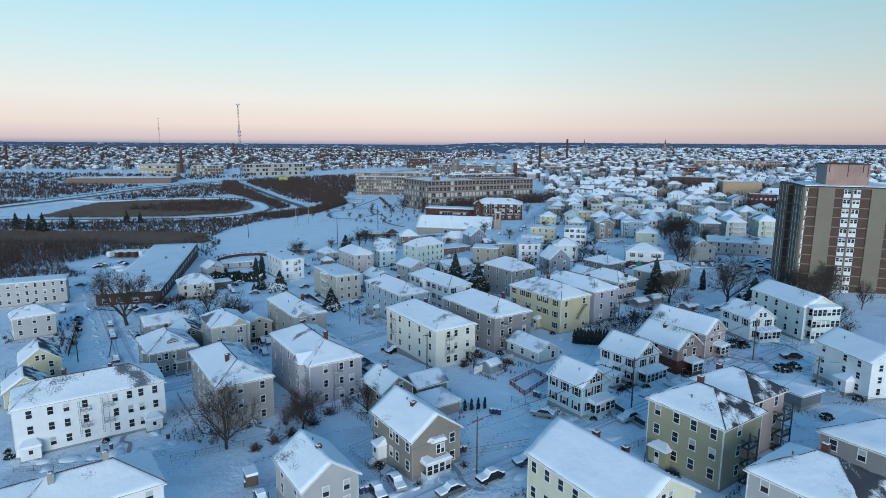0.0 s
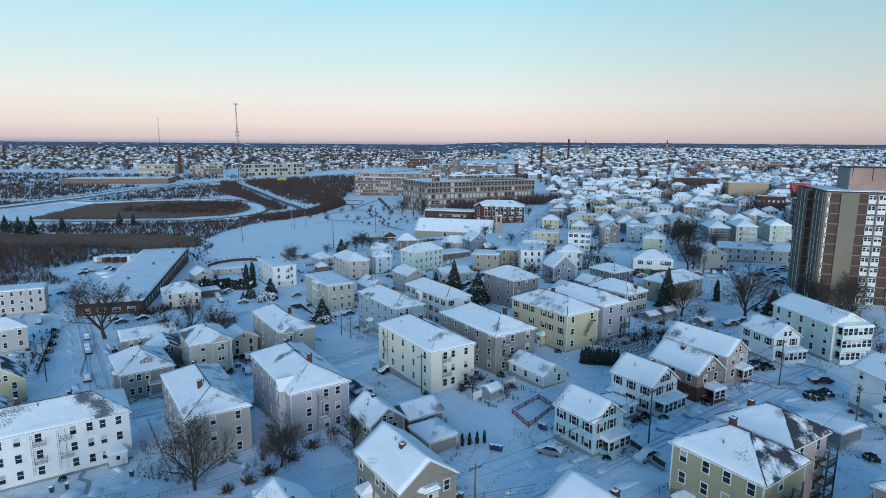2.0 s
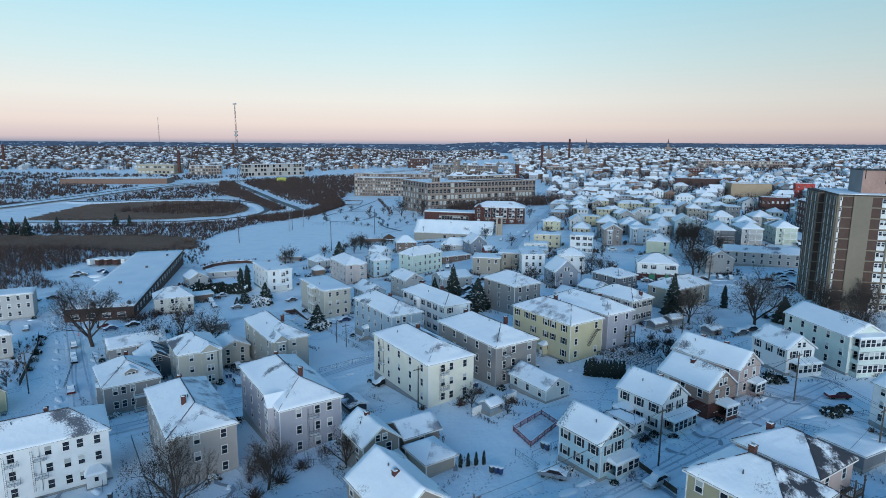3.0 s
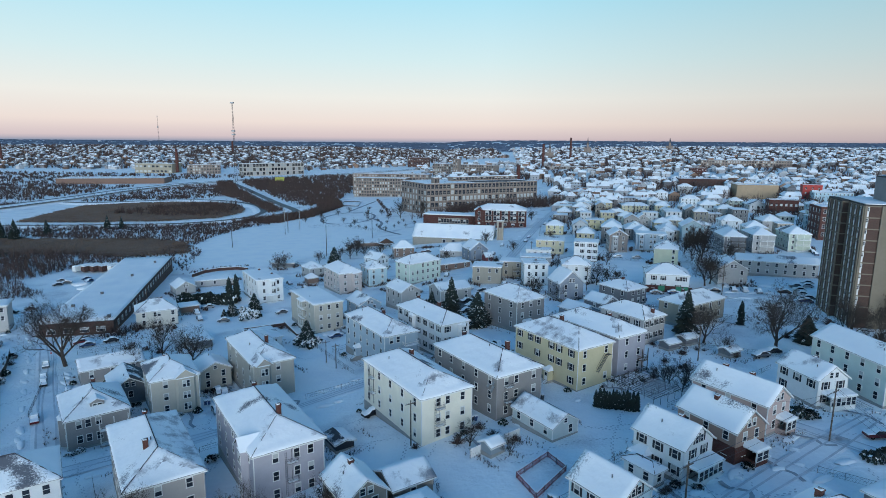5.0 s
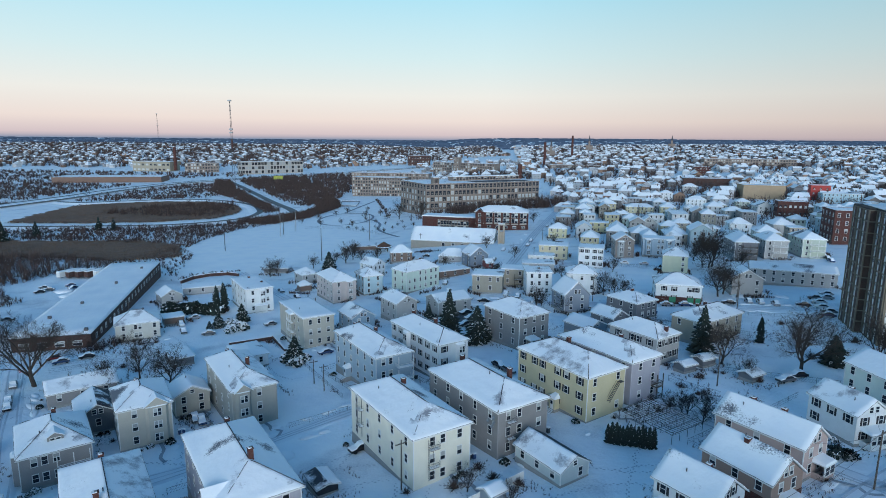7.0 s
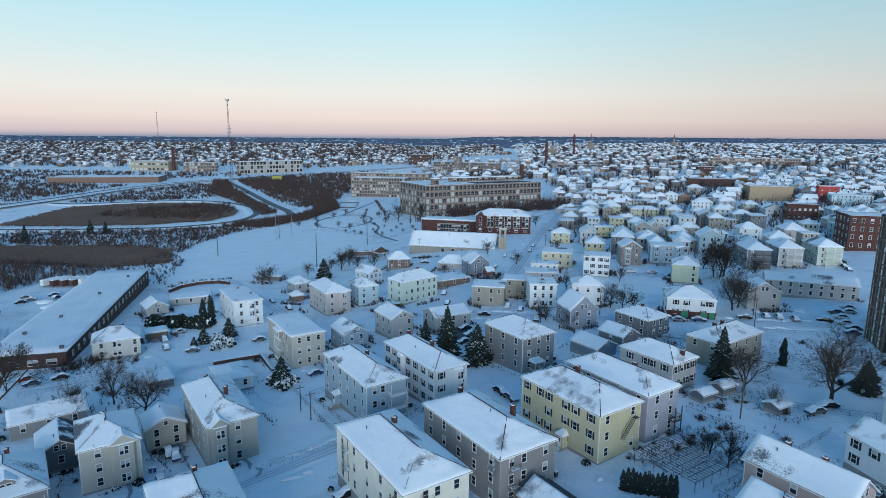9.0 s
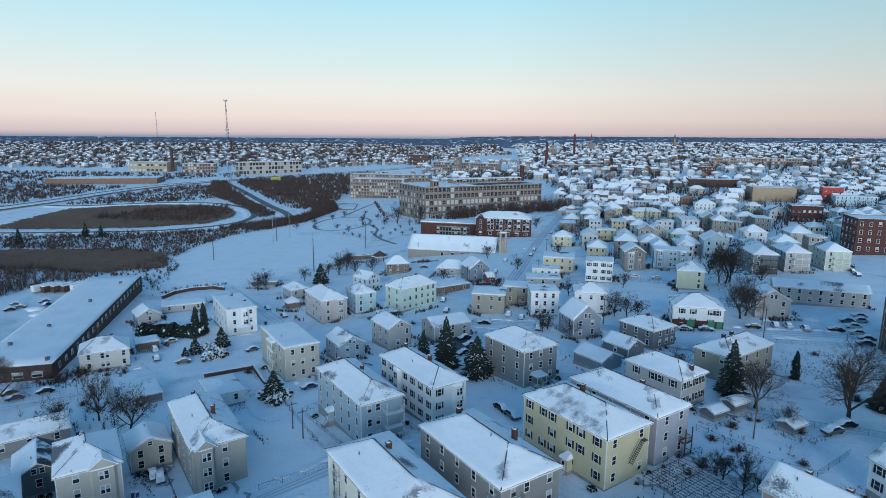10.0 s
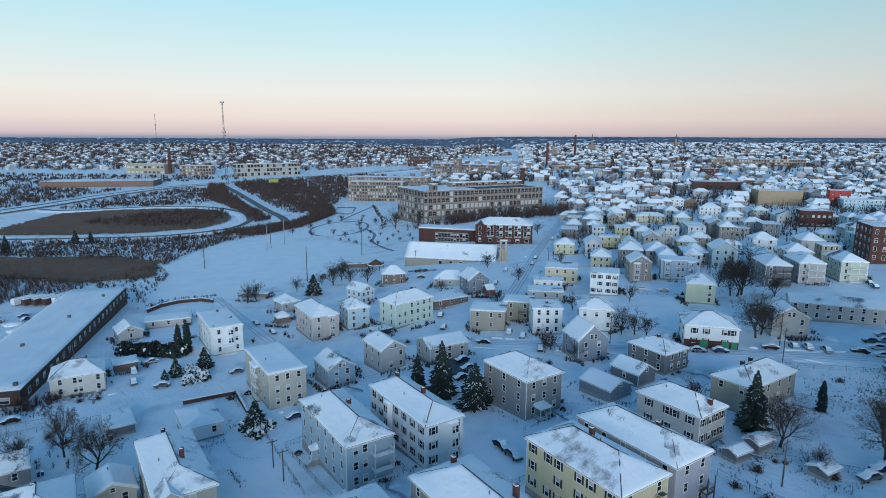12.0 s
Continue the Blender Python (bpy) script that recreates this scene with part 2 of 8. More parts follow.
# ---------------------------------------------------------------- ground
def lines(a, b, step, far, ratio=1.16):
    """Grid lines, dense from a to b and wider and wider out to far on both sides."""
    mid = list(np.arange(a, b + 0.01, step))
    d, up, x = step, [], b
    while x < far[1]:
        d *= ratio
        x += d
        up.append(min(x, far[1]))
    d, down, x = step, [], a
    while x > far[0]:
        d *= ratio
        x -= d
        down.append(max(x, far[0]))
    return np.array(down[::-1] + mid + up)


def hill(x, y):
    """Far rises: the town's slopes beyond the highway and the wooded ridge at the horizon."""
    x, y = np.asarray(x, float), np.asarray(y, float)
    left = 42 * np.clip((y - 1350) / 1500, 0, 1) ** 1.0 * np.clip((250 - x) / 700, 0, 1)
    right = 34 * np.clip((y - 900) / 2200, 0, 1) * np.clip((x - 250) / 900, 0, 1)
    ridge = 66 * np.clip((y - 2500) / 2100, 0, 1) ** 1.3
    return np.maximum(left, 0) * np.clip((3600 - y) / 900, 0, 1) + right * np.clip((3600 - y) / 900, 0, 1) + ridge


def build_ground():
    xs, ys = lines(-240, 240, 3.0, (-5200, 5200)), lines(30, 480, 3.0, (-900, 5600))
    X, Y = np.meshgrid(xs, ys)
    Z = ground_z(X, Y) + hill(X, Y)
    rng = np.random.default_rng(3)
    lump = np.zeros_like(Z)
    for k in range(14):
        a, f = rng.uniform(0, 6.28, 2), 0.12 * 1.35 ** (k % 7)
        d = rng.uniform(0, 6.28)
        lump += np.sin(f * (X * np.cos(d) + Y * np.sin(d)) + a[0]) * 0.035 / (1 + k % 7) ** 0.5
    Z = Z + lump - 0.05
    n, m = len(xs), len(ys)
    v = np.stack([X, Y, Z], -1).reshape(-1, 3)
    i = np.arange((m - 1) * n).reshape(m - 1, n)[:, :-1].ravel()
    f = np.stack([i, i + 1, i + n + 1, i + n], 1)
    me = bpy.data.meshes.new("ground")
    me.from_pydata(v.tolist(), [], f.tolist())
    me.materials.append(M_GROUND)
    me.polygons.foreach_set("use_smooth", [True] * len(f))
    tagged(new("ground", me), "snow-covered ground sloping gently across the town", "ground", kind="structure")


build_ground()


# ---------------------------------------------------------------- houses
WINDOWS = {}


def window_meshes(w, h, trim, blind):
    key = (w, h, trim.name, blind)
    if key not in WINDOWS:
        fr, pa = Mesh(), Mesh()
        t = 0.11
        fr.box(-w / 2 - t, w / 2 + t, -0.07, 0.02, h, h + t + 0.03, trim)
        fr.box(-w / 2 - t - 0.04, w / 2 + t + 0.04, -0.11, 0.02, -t, 0, trim)
        fr.box(-w / 2 - t, -w / 2, -0.06, 0.02, 0, h, trim)
        fr.box(w / 2, w / 2 + t, -0.06, 0.02, 0, h, trim)
        fr.box(-w / 2, w / 2, -0.045, 0.02, h / 2 - 0.035, h / 2 + 0.035, trim)
        pa.box(-w / 2, w / 2, -0.015, 0.01, 0, h / 2 - 0.035, M_GLASS)
        pa.box(-w / 2, w / 2, -0.025, 0.01, h / 2 + 0.035, h, M_BLIND if blind else M_GLASS)
        both = Mesh()
        both.v, both.f, both.mi, both.mats = list(fr.v), list(fr.f), list(fr.mi), list(fr.mats)
        for f, i in zip(pa.f, pa.mi):
            both.face([pa.v[k] for k in f], pa.mats[i])
        WINDOWS[key] = fr.data("window"), pa.data("pane"), both.data("window")
    return WINDOWS[key]


SHUT = Mesh()
SHUT.box(-0.2, 0.2, -0.05, 0.01, 0, 1.5, M_SHUTTER)
for _i in range(9):
    SHUT.box(-0.15, 0.15, -0.065, -0.05, 0.08 + _i * 0.155, 0.16 + _i * 0.155, M_SHUTTER)
SHUT = SHUT.data("shutter")


def on_face(face, w, l, s, z, out=0.0):
    """Pose of a thing on a wall: s runs to the viewer's right along it."""
    if face == "S":
        return pose(s, -l / 2 - out, z)
    if face == "N":
        return pose(-s, l / 2 + out, z, 0, 0, 180)
    if face == "W":
        return pose(-w / 2 - out, -s, z, 0, 0, -90)
    return pose(w / 2 + out, s, z, 0, 0, 90)


WIN_RNG = random.Random(77)


def put_window(root, m, ww=0.9, wh=1.5, trim=None, shutters=False, rng=WIN_RNG, whole=False):
    fr, pa, both = window_meshes(ww, wh, trim or M_TRIM, rng.random() < 0.3)
    if whole:  # too far off to tell its pane from its frame
        part("window", both, root, "", m)
        return
    wi = part("window", fr, root, "", m)
    part("pane", pa, wi)
    if shutters:
        part("shutter", SHUT, wi, "", pose(-ww / 2 - 0.33, 0, 0))
        part("shutter", SHUT, wi, "", pose(ww / 2 + 0.33, 0, 0))


def roof_shape(kind, w, l, h, pitch, lift=0.0, inset=0.0):
    """Corner loop and faces of a roof over a w by l plan with its eaves at height h."""
    a, b = w / 2 - inset, l / 2 - inset
    z = h + lift
    c = [Vector((-a, -b, z)), Vector((a, -b, z)), Vector((a, b, z)), Vector((-a, b, z))]
    if kind == "flat":
        return c, {"T": c}
    if kind == "hip":
        if l >= w:
            r = a * pitch
            k = b - a * 0.98
            p, q = Vector((0, -k, z + r)), Vector((0, k, z + r))
            return c, {"S": [c[0], c[1], p], "E": [c[1], c[2], q, p], "N": [c[2], c[3], q], "W": [c[3], c[0], p, q]}
        r = b * pitch
        k = a - b * 0.98
        p, q = Vector((-k, 0, z + r)), Vector((k, 0, z + r))
        return c, {"S": [c[0], c[1], q, p], "E": [c[1], c[2], q], "N": [c[2], c[3], p, q], "W": [c[3], c[0], p]}
    if kind == "gable":  # ridge runs S to N
        p, q = Vector((0, -b, z + a * pitch)), Vector((0, b, z + a * pitch))
        return c, {"E": [c[1], c[2], q, p], "W": [c[3], c[0], p, q]}
    p, q = Vector((-a, 0, z + b * pitch)), Vector((a, 0, z + b * pitch))  # gable_x: ridge runs W to E
    return c, {"S": [c[0], c[1], q, p], "N": [c[2], c[3], p, q]}


def snow_sheet(faces, seed, bare, deep=0.2, cell=1.3, scour=()):
    """Snow lying on roof faces: a wavy sheet with a rounded lip, gone thin or off where a face is bare."""
    bm = bmesh.new()
    mats = [M_SNOW, M_SNOW_THIN, M_SNOW_SEMI]
    vs = {}
    for key, pts in faces.items():
        q = []
        for p in pts:
            t = tuple(round(c, 4) for c in p)
            if t not in vs:
                vs[t] = bm.verts.new(p)
            q.append(vs[t])
        fa = bm.faces.new(q)
        fa.material_index = {"thin": 1, "semi": 2}.get(bare.get(key, ""), 0)
    size = max((e.calc_length() for e in bm.edges), default=1)
    cuts = max(1, min(16, int(size / cell)))
    bmesh.ops.subdivide_edges(bm, edges=bm.edges[:], cuts=cuts, use_grid_fill=True)
    bmesh.ops.triangulate(bm, faces=[f for f in bm.faces if len(f.verts) > 4])
    for f in bm.faces if scour else ():  # the wind thins the snow beside the hips it blows across
        p = f.calc_center_median()
        for a, b in scour:
            t = max(0.0, min(1.0, (p - a).dot(b - a) / (b - a).length_squared))
            if f.material_index == 0 and (p - a.lerp(b, t)).length < 1.3 + 1.6 * noise.noise(p * 0.3 + Vector((seed, 0, 0))) and p.z > min(a.z, b.z) + 0.35:
                f.material_index = 2
    edge = {v for e in bm.edges if e.is_boundary for v in e.verts}
    for v in bm.verts:
        n1 = noise.noise(Vector((v.co.x * 0.35 + seed, v.co.y * 0.35, v.co.z)))
        n2 = noise.noise(Vector((v.co.x * 1.3, v.co.y * 1.3 + seed, v.co.z)))
        v.co.z += deep * (0.85 + 0.5 * n1 + 0.25 * n2) * (0.55 if v in edge else 1.0)
        if v in edge:
            v.co.x += 0.05 * n2
            v.co.y += 0.05 * n1
    rim = [e for e in bm.edges if e.is_boundary]
    ext = bmesh.ops.extrude_edge_only(bm, edges=rim)
    for g in ext["geom"]:
        if isinstance(g, bmesh.types.BMVert):
            g.co.z -= deep * 0.62
    me = bpy.data.meshes.new("roof_snow")
    for f in bm.faces:
        f.smooth = True
    bm.to_mesh(me)
    bm.free()
    for m in mats:
        me.materials.append(m)
    return me


def add_roof(root, kind, w, l, h, pitch, seed, over=0.45, bare={}, wall=None, name="roof", ridge=False, fascia=None):
    """Rafters' slab with fascia, the snow on it, and the gable walls where it has any."""
    fascia = fascia or M_TRIM
    W2, L2 = w + 2 * over, l + 2 * over
    sag = over * pitch if kind != "flat" else 0
    c, faces = roof_shape(kind, W2, L2, h - sag * 0.5 + 0.12, pitch)
    rf = Mesh()
    for f in faces.values():
        rf.face(f, M_SHINGLE)
    low = [p - Vector((0, 0, 0.22)) for p in c]
    if kind in ("hip", "flat"):
        rf.loft(low, c, fascia, False)
        rf.face(low[::-1], fascia)
    else:
        for f in faces.values():  # slab under each slope with barge boards
            d = [p - Vector((0, 0, 0.24)) for p in f]
            rf.loft(d, f, fascia, False)
            rf.face(d[::-1], fascia)
    ro = part(name, rf, root)
    c2, f2 = roof_shape(kind, W2 - 0.1, L2 - 0.1, h - sag * 0.5 + 0.14, pitch)
    off = {k for k, v in bare.items() if v == "off"}
    f2 = {k: v for k, v in f2.items() if k not in off}
    if f2:
        blown = ()
        if ridge and kind == "hip":
            tip = f2["S"][2] if l >= w or "W" not in f2 else f2["W"][2]
            blown = ((tip, c2[0]), (tip, c2[1])) if l >= w else ((tip, c2[0]),)
        part("roof_snow", snow_sheet(f2, seed, bare, cell=1.0, scour=blown), ro, "wind-packed snow")
    if ridge and kind == "hip":  # wind-bared ridge and hips, dark where the cap shingles show
        p, q = (faces["S"][2], faces["N"][2]) if l >= w else (faces["W"][2], faces["E"][2])
        ends = ((p, 0), (p, 1), (q, 3)) if l >= w else ((p, 0), (q, 1), (p, 3))
        up, rng = Vector((0, 0, 0.2)), random.Random(int(seed * 10))
        rc = Mesh()
        rc.tube(p + up, q + up, 0.10, 0.10, M_SHINGLE, 4)
        part("ridge_cap", rc, ro, "bare dark ridge shingles")
        for a, i in ends:
            rc, k, n = Mesh(), rng.choice((0.05, 0.07, 0.09)), 7
            rc.pipe([a.lerp(c[i], t / n) + Vector((0, 0, rng.choice((0.2, 0.19, 0.06)))) for t in range(n + 1)], k, M_SHINGLE)
            part("hip_cap", rc, ro, "bare dark hip shingles")
    if wall is not None and kind in ("gable", "gable_x"):
        zt = h - 0.05
        if kind == "gable":
            top = zt + w / 2 * pitch
            for y in (-l / 2, l / 2):
                gw = Mesh()
                gw.loft([(-w / 2, y, zt), (w / 2, y, zt), (0, y, top)], [(-w / 2, y * 0.985, zt), (w / 2, y * 0.985, zt), (0, y * 0.985, top)], wall)
                gw.face([(-w / 2, y, zt), (w / 2, y, zt), (0, y, top)], wall)
                part("gable_wall", gw, root)
        else:
            top = zt + l / 2 * pitch
            for x in (-w / 2, w / 2):
                gw = Mesh()
                gw.face([(x, -l / 2, zt), (x, l / 2, zt), (x, 0, top)], wall)
                part("gable_wall", gw, root)
    return ro


CHIM = {}


def chimney(root, x, y, z, hgt=1.5, wide=0.75, m=None):
    m = m or M_BRICK_RED
    key = (round(hgt, 1), wide, m.name)
    if key not in CHIM:
        c = Mesh()
        c.box(-wide / 2, wide / 2, -wide / 2, wide / 2, -1.6, hgt - 0.15, m)
        c.box(-wide / 2 - 0.06, wide / 2 + 0.06, -wide / 2 - 0.06, wide / 2 + 0.06, hgt - 0.15, hgt, m)
        c.box(-wide / 4, wide / 4, -wide / 4, wide / 4, hgt, hgt + 0.14, M_CONCRETE)
        c.box(-wide / 2 - 0.02, wide / 2 - 0.2, -wide / 2, wide / 2, hgt + 0.0, hgt + 0.08, M_SNOW_THICK)
        CHIM[key] = c.data("chimney")
    return part("chimney", CHIM[key], root, "", pose(x, y, z))


def porch_stack(root, w, l, face, s, wide, deep, h, floors, col, enclosed=False, roofed=True, seed=0, rail=None):
    """Stacked porches in front of a wall: decks, posts, rails and a snowy lid; or glazed in."""
    base = on_face(face, w, l, s, 0)
    m, fh = Mesh(), h / floors
    rail = rail or M_TRIM
    g = part("porch", Mesh_box(-wide / 2, wide / 2, -deep, 0, -1.5, 0.25, M_CONCRETE), root, "stacked porch", base)
    for k in range(floors):
        z = 0.5 + k * fh
        d = Mesh()
        d.box(-wide / 2, wide / 2, -deep, -0.003, z - 0.25, z, col)
        part("deck", d, g)
        d = Mesh()
        if enclosed:
            d.box(-wide / 2, wide / 2, -deep, -deep + 0.1, z, z + 0.8, col)
            d.box(-wide / 2, -wide / 2 + 0.1, -deep + 0.1, -0.003, z, z + 0.8, col)
            d.box(wide / 2 - 0.1, wide / 2, -deep + 0.1, -0.003, z, z + 0.8, col)
        else:
            for yy, x0, x1 in ((-deep, -wide / 2, wide / 2),):
                d.box(x0, x1, yy, yy + 0.06, z + 0.85, z + 0.93, rail)
                d.box(x0, x1, yy, yy + 0.06, z + 0.1, z + 0.16, rail)
                x = x0
                while x < x1:
                    d.box(x, x + 0.04, yy + 0.01, yy + 0.05, z + 0.16, z + 0.85, rail)
                    x += 0.19
            for x0 in (-wide / 2, wide / 2 - 0.06):
                d.box(x0, x0 + 0.06, -deep + 0.06, -0.003, z + 0.85, z + 0.93, rail)
                y = -deep + 0.1
                while y < -0.05:
                    d.box(x0 + 0.01, x0 + 0.05, y, y + 0.04, z + 0.1, z + 0.85, rail)
                    y += 0.19
            d.box(-wide / 2 + 0.1, wide / 2 - 0.1, -deep + 0.1, -deep * 0.4, z, z + 0.12, M_SNOW_THICK)
        part("railing", d, g)
        n = max(2, int(wide / 2.2) + 1)
        for i in range(n):
            x = -wide / 2 + 0.08 + (wide - 0.16) * i / (n - 1)
            p = Mesh()
            p.box(x - 0.08, x + 0.08, -deep + 0.0, -deep + 0.16, z, z + fh - 0.25, rail)
            part("post", p, g)
        if enclosed:
            n = max(2, int(wide / 1.1))
            for i in range(n):
                x = -wide / 2 + wide * (i + 0.5) / n
                put_window(g, pose(x, -deep, z + 0.85), wide / n - 0.28, fh - 1.35)
    z = 0.5 + floors * fh
    if roofed:
        d = Mesh()
        d.box(-wide / 2 - 0.25, wide / 2 + 0.25, -deep - 0.25, -0.003, z - 0.3, z - 0.12, rail)
        lo = [(-wide / 2 - 0.2, -deep - 0.2, z - 0.12), (wide / 2 + 0.2, -deep - 0.2, z - 0.12), (wide / 2 + 0.2, -0.003, z - 0.12), (-wide / 2 - 0.2, -0.003, z - 0.12)]
        hi = [(-wide / 2, -deep, z + 0.12), (wide / 2, -deep, z + 0.12), (wide / 2 - 0.1, -0.003, z + 0.45), (-wide / 2 + 0.1, -0.003, z + 0.45)]
        d.loft(lo, hi, M_SNOW_THICK)
        part("porch_roof", d, g, "snow-laden")
    return g


def Mesh_box(*a):
    m = Mesh()
    m.box(*a)
    return m


def entry(root, w, l, face, s, col, wide=1.9, deep=1.5, hgt=2.5, z=0.5):
    """A small covered entry with steps and snow on its lid."""
    g = part("entry", Mesh_box(-wide / 2, wide / 2, -deep, -0.003, -1.2, z, M_CONCRETE), root, "covered entry", on_face(face, w, l, s, 0))
    b = Mesh()
    b.box(-wide / 2 + 0.1, wide / 2 - 0.1, -deep + 0.12, -0.004, z, z + hgt - 0.15, col)
    part("entry_wall", b, g)
    d = Mesh()
    d.box(-0.42, 0.42, -deep + 0.06, -deep + 0.115, z + 0.02, z + 2.0, M_TRIM)
    d.box(-0.3, 0.3, -deep + 0.03, -deep + 0.06, z + 1.1, z + 1.85, M_GLASS)
    part("door", d, g)
    r = Mesh()
    lo = [(-wide / 2 - 0.15, -deep - 0.15, z + hgt - 0.15), (wide / 2 + 0.15, -deep - 0.15, z + hgt - 0.15), (wide / 2 + 0.15, -0.004, z + hgt - 0.15), (-wide / 2 - 0.15, -0.004, z + hgt - 0.15)]
    hi = [(-wide / 2 + 0.05, -deep + 0.05, z + hgt + 0.2), (wide / 2 - 0.05, -deep + 0.05, z + hgt + 0.2), (wide / 4, -0.004, z + hgt + 0.75), (-wide / 4, -0.004, z + hgt + 0.75)]
    r.loft(lo, hi, M_SNOW_THICK)
    part("entry_roof", r, g)
    st = Mesh()
    for i in range(4):
        st.box(-0.6, 0.6, -deep - 0.28 * (i + 1), -deep - 0.28 * i - 0.002, -1.2, z - 0.17 * (i + 1), M_CONCRETE)
        st.box(-0.57, 0.57, -deep - 0.28 * (i + 1) + 0.02, -deep - 0.28 * i - 0.002, z - 0.17 * (i + 1), z - 0.17 * (i + 1) + 0.06, M_SNOW_THICK)
    part("steps", st, g)


def bay(root, w, l, face, s, z0, z1, col, wide=2.6, deep=0.9, floors=1, snow=True):
    """A three-sided bay with a window in each front."""
    g = Mesh()
    a = [(-wide / 2, -0.003), (-wide / 2 + 0.5, -deep), (wide / 2 - 0.5, -deep), (wide / 2, -0.003)]
    g.loft([(x, y, z0) for x, y in a], [(x, y, z1) for x, y in a], col)
    b = part("bay", g, root, "", on_face(face, w, l, s, 0))
    fh = (z1 - z0) / floors
    for k in range(floors):
        put_window(b, pose(-0.36 if wide > 2.2 else 0, -deep, z0 + k * fh + 0.75), 0.62 if wide > 2.2 else 0.8, 1.5)
        if wide > 2.2:
            put_window(b, pose(0.46, -deep, z0 + k * fh + 0.75), 0.62, 1.5)
    r = Mesh()
    r.loft([(x * 1.12, y - 0.12 if y < -0.1 else y, z1) for x, y in a], [(x * 0.75, y * 0.7 if y < -0.1 else y, z1 + 0.5) for x, y in a], M_SNOW_THICK)
    part("bay_roof", r, b)


def fire_escape(root, w, l, face, s, h, floors):
    g = Mesh()
    fh = h / floors
    top = part("fire_escape", Mesh_box(-0.02, 0.02, -0.1, 0, 1.5, h - 0.5, M_METAL), root, "iron fire escape", on_face(face, w, l, s, 0))
    for k in range(1, floors):
        z = 0.7 + k * fh
        g = Mesh()
        g.box(-0.9, 0.9, -0.85, -0.01, z - 0.05, z, M_METAL)
        g.box(-0.85, 0.85, -0.8, -0.05, z, z + 0.07, M_SNOW_THICK)
        for zz in (z + 0.45, z + 0.9):
            g.box(-0.9, 0.9, -0.88, -0.85, zz, zz + 0.04, M_METAL)
            g.box(-0.93, -0.9, -0.85, -0.01, zz, zz + 0.04, M_METAL)
            g.box(0.9, 0.93, -0.85, -0.01, zz, zz + 0.04, M_METAL)
        for x in np.arange(-0.9, 0.91, 0.2):
            g.box(x - 0.012, x + 0.012, -0.88, -0.86, z, z + 0.9, M_METAL)
        part("landing", g, top)
    g = Mesh()
    for x in (-1.25, -0.95):
        g.box(x - 0.02, x + 0.02, -0.5, -0.46, 1.8, h - 0.6, M_METAL)
    for z in np.arange(2.0, h - 0.6, 0.33):
        g.box(-1.25, -0.95, -0.49, -0.47, z - 0.015, z + 0.015, M_METAL)
    part("ladder", g, top)


def gablet(root, w, l, h, face, s, wide, deep, rise, col, inset=3.2, win=False, seed=0):
    """A small gable that breaks the eaves: over a bay (deep > 0) or as a dormer set back (deep < 0)."""
    g = Mesh()
    a, y0, y1 = wide / 2 + 0.25, -deep - 0.25, inset
    g.loft([(-wide / 2, -deep, h - 0.05), (wide / 2, -deep, h - 0.05), (0, -deep, h + rise)], [(-wide / 2, y1, h - 0.05), (wide / 2, y1, h - 0.05), (0, y1, h + rise)], col, False)
    g.face([(-wide / 2, -deep, h - 0.05), (wide / 2, -deep, h - 0.05), (0, -deep, h + rise)], col)
    k = rise / (wide / 2)
    for sx in (-1, 1):
        q = [(sx * a, y0, h - 0.25 * k + 0.06), (0, y0, h + rise + 0.06), (0, y1, h + rise + 0.06), (sx * a, y1, h - 0.25 * k + 0.06)]
        q = q if sx < 0 else q[::-1]
        g.face(q, M_SHINGLE)
        lo, hi = [Vector(p) for p in q], [Vector(p) + Vector((0, 0, 0.14)) for p in q]
        g.loft(lo, hi, M_SNOW_THICK)
    o = part("gablet", g, root, "small snowy gable", on_face(face, w, l, s, 0))
    if win:
        for u in ((-0.45, 0.45) if wide > 2.4 else (0,)):
            put_window(o, pose(u, -deep - 0.01, h + 0.12), 0.7, rise * 0.5)
    return o


def dormer(root, w, l, h, face, s, back, wide, wall_h, pitch, col):
    """A gabled dormer standing on the roof slope, its front set back from the eaves."""
    z = h + back * pitch - 0.3
    b = Mesh()
    b.box(-wide / 2, wide / 2, back, back + wall_h / max(pitch, 0.2) + 0.6, z, z + wall_h, col)
    o = part("dormer", b, root, "gabled roof dormer", on_face(face, w, l, s, 0))
    n = 2 if wide > 1.8 else 1
    for i in range(n):
        put_window(o, pose((i - (n - 1) / 2) * 0.95, back - 0.005, z + wall_h * 0.3), 0.68, wall_h * 0.52)
    g, a, k = Mesh(), wide / 2 + 0.25, 0.55
    for sx in (-1, 1):
        q = [(sx * a, back - 0.3, z + wall_h), (0, back - 0.3, z + wall_h + a * k), (0, back + wall_h / max(pitch, 0.2) + 2.0, z + wall_h + a * k), (sx * a, back + wall_h / max(pitch, 0.2) + 0.8, z + wall_h)]
        q = q if sx < 0 else q[::-1]
        g.face(q, M_SHINGLE)
        g.loft([Vector(p) for p in q], [Vector(p) + Vector((0, 0, 0.16)) for p in q], M_SNOW_THICK)
    g.face([(-a + 0.2, back - 0.02, z + wall_h), (a - 0.2, back - 0.02, z + wall_h), (0, back - 0.02, z + wall_h + (a - 0.2) * k)], col)
    part("dormer_roof", g, o)


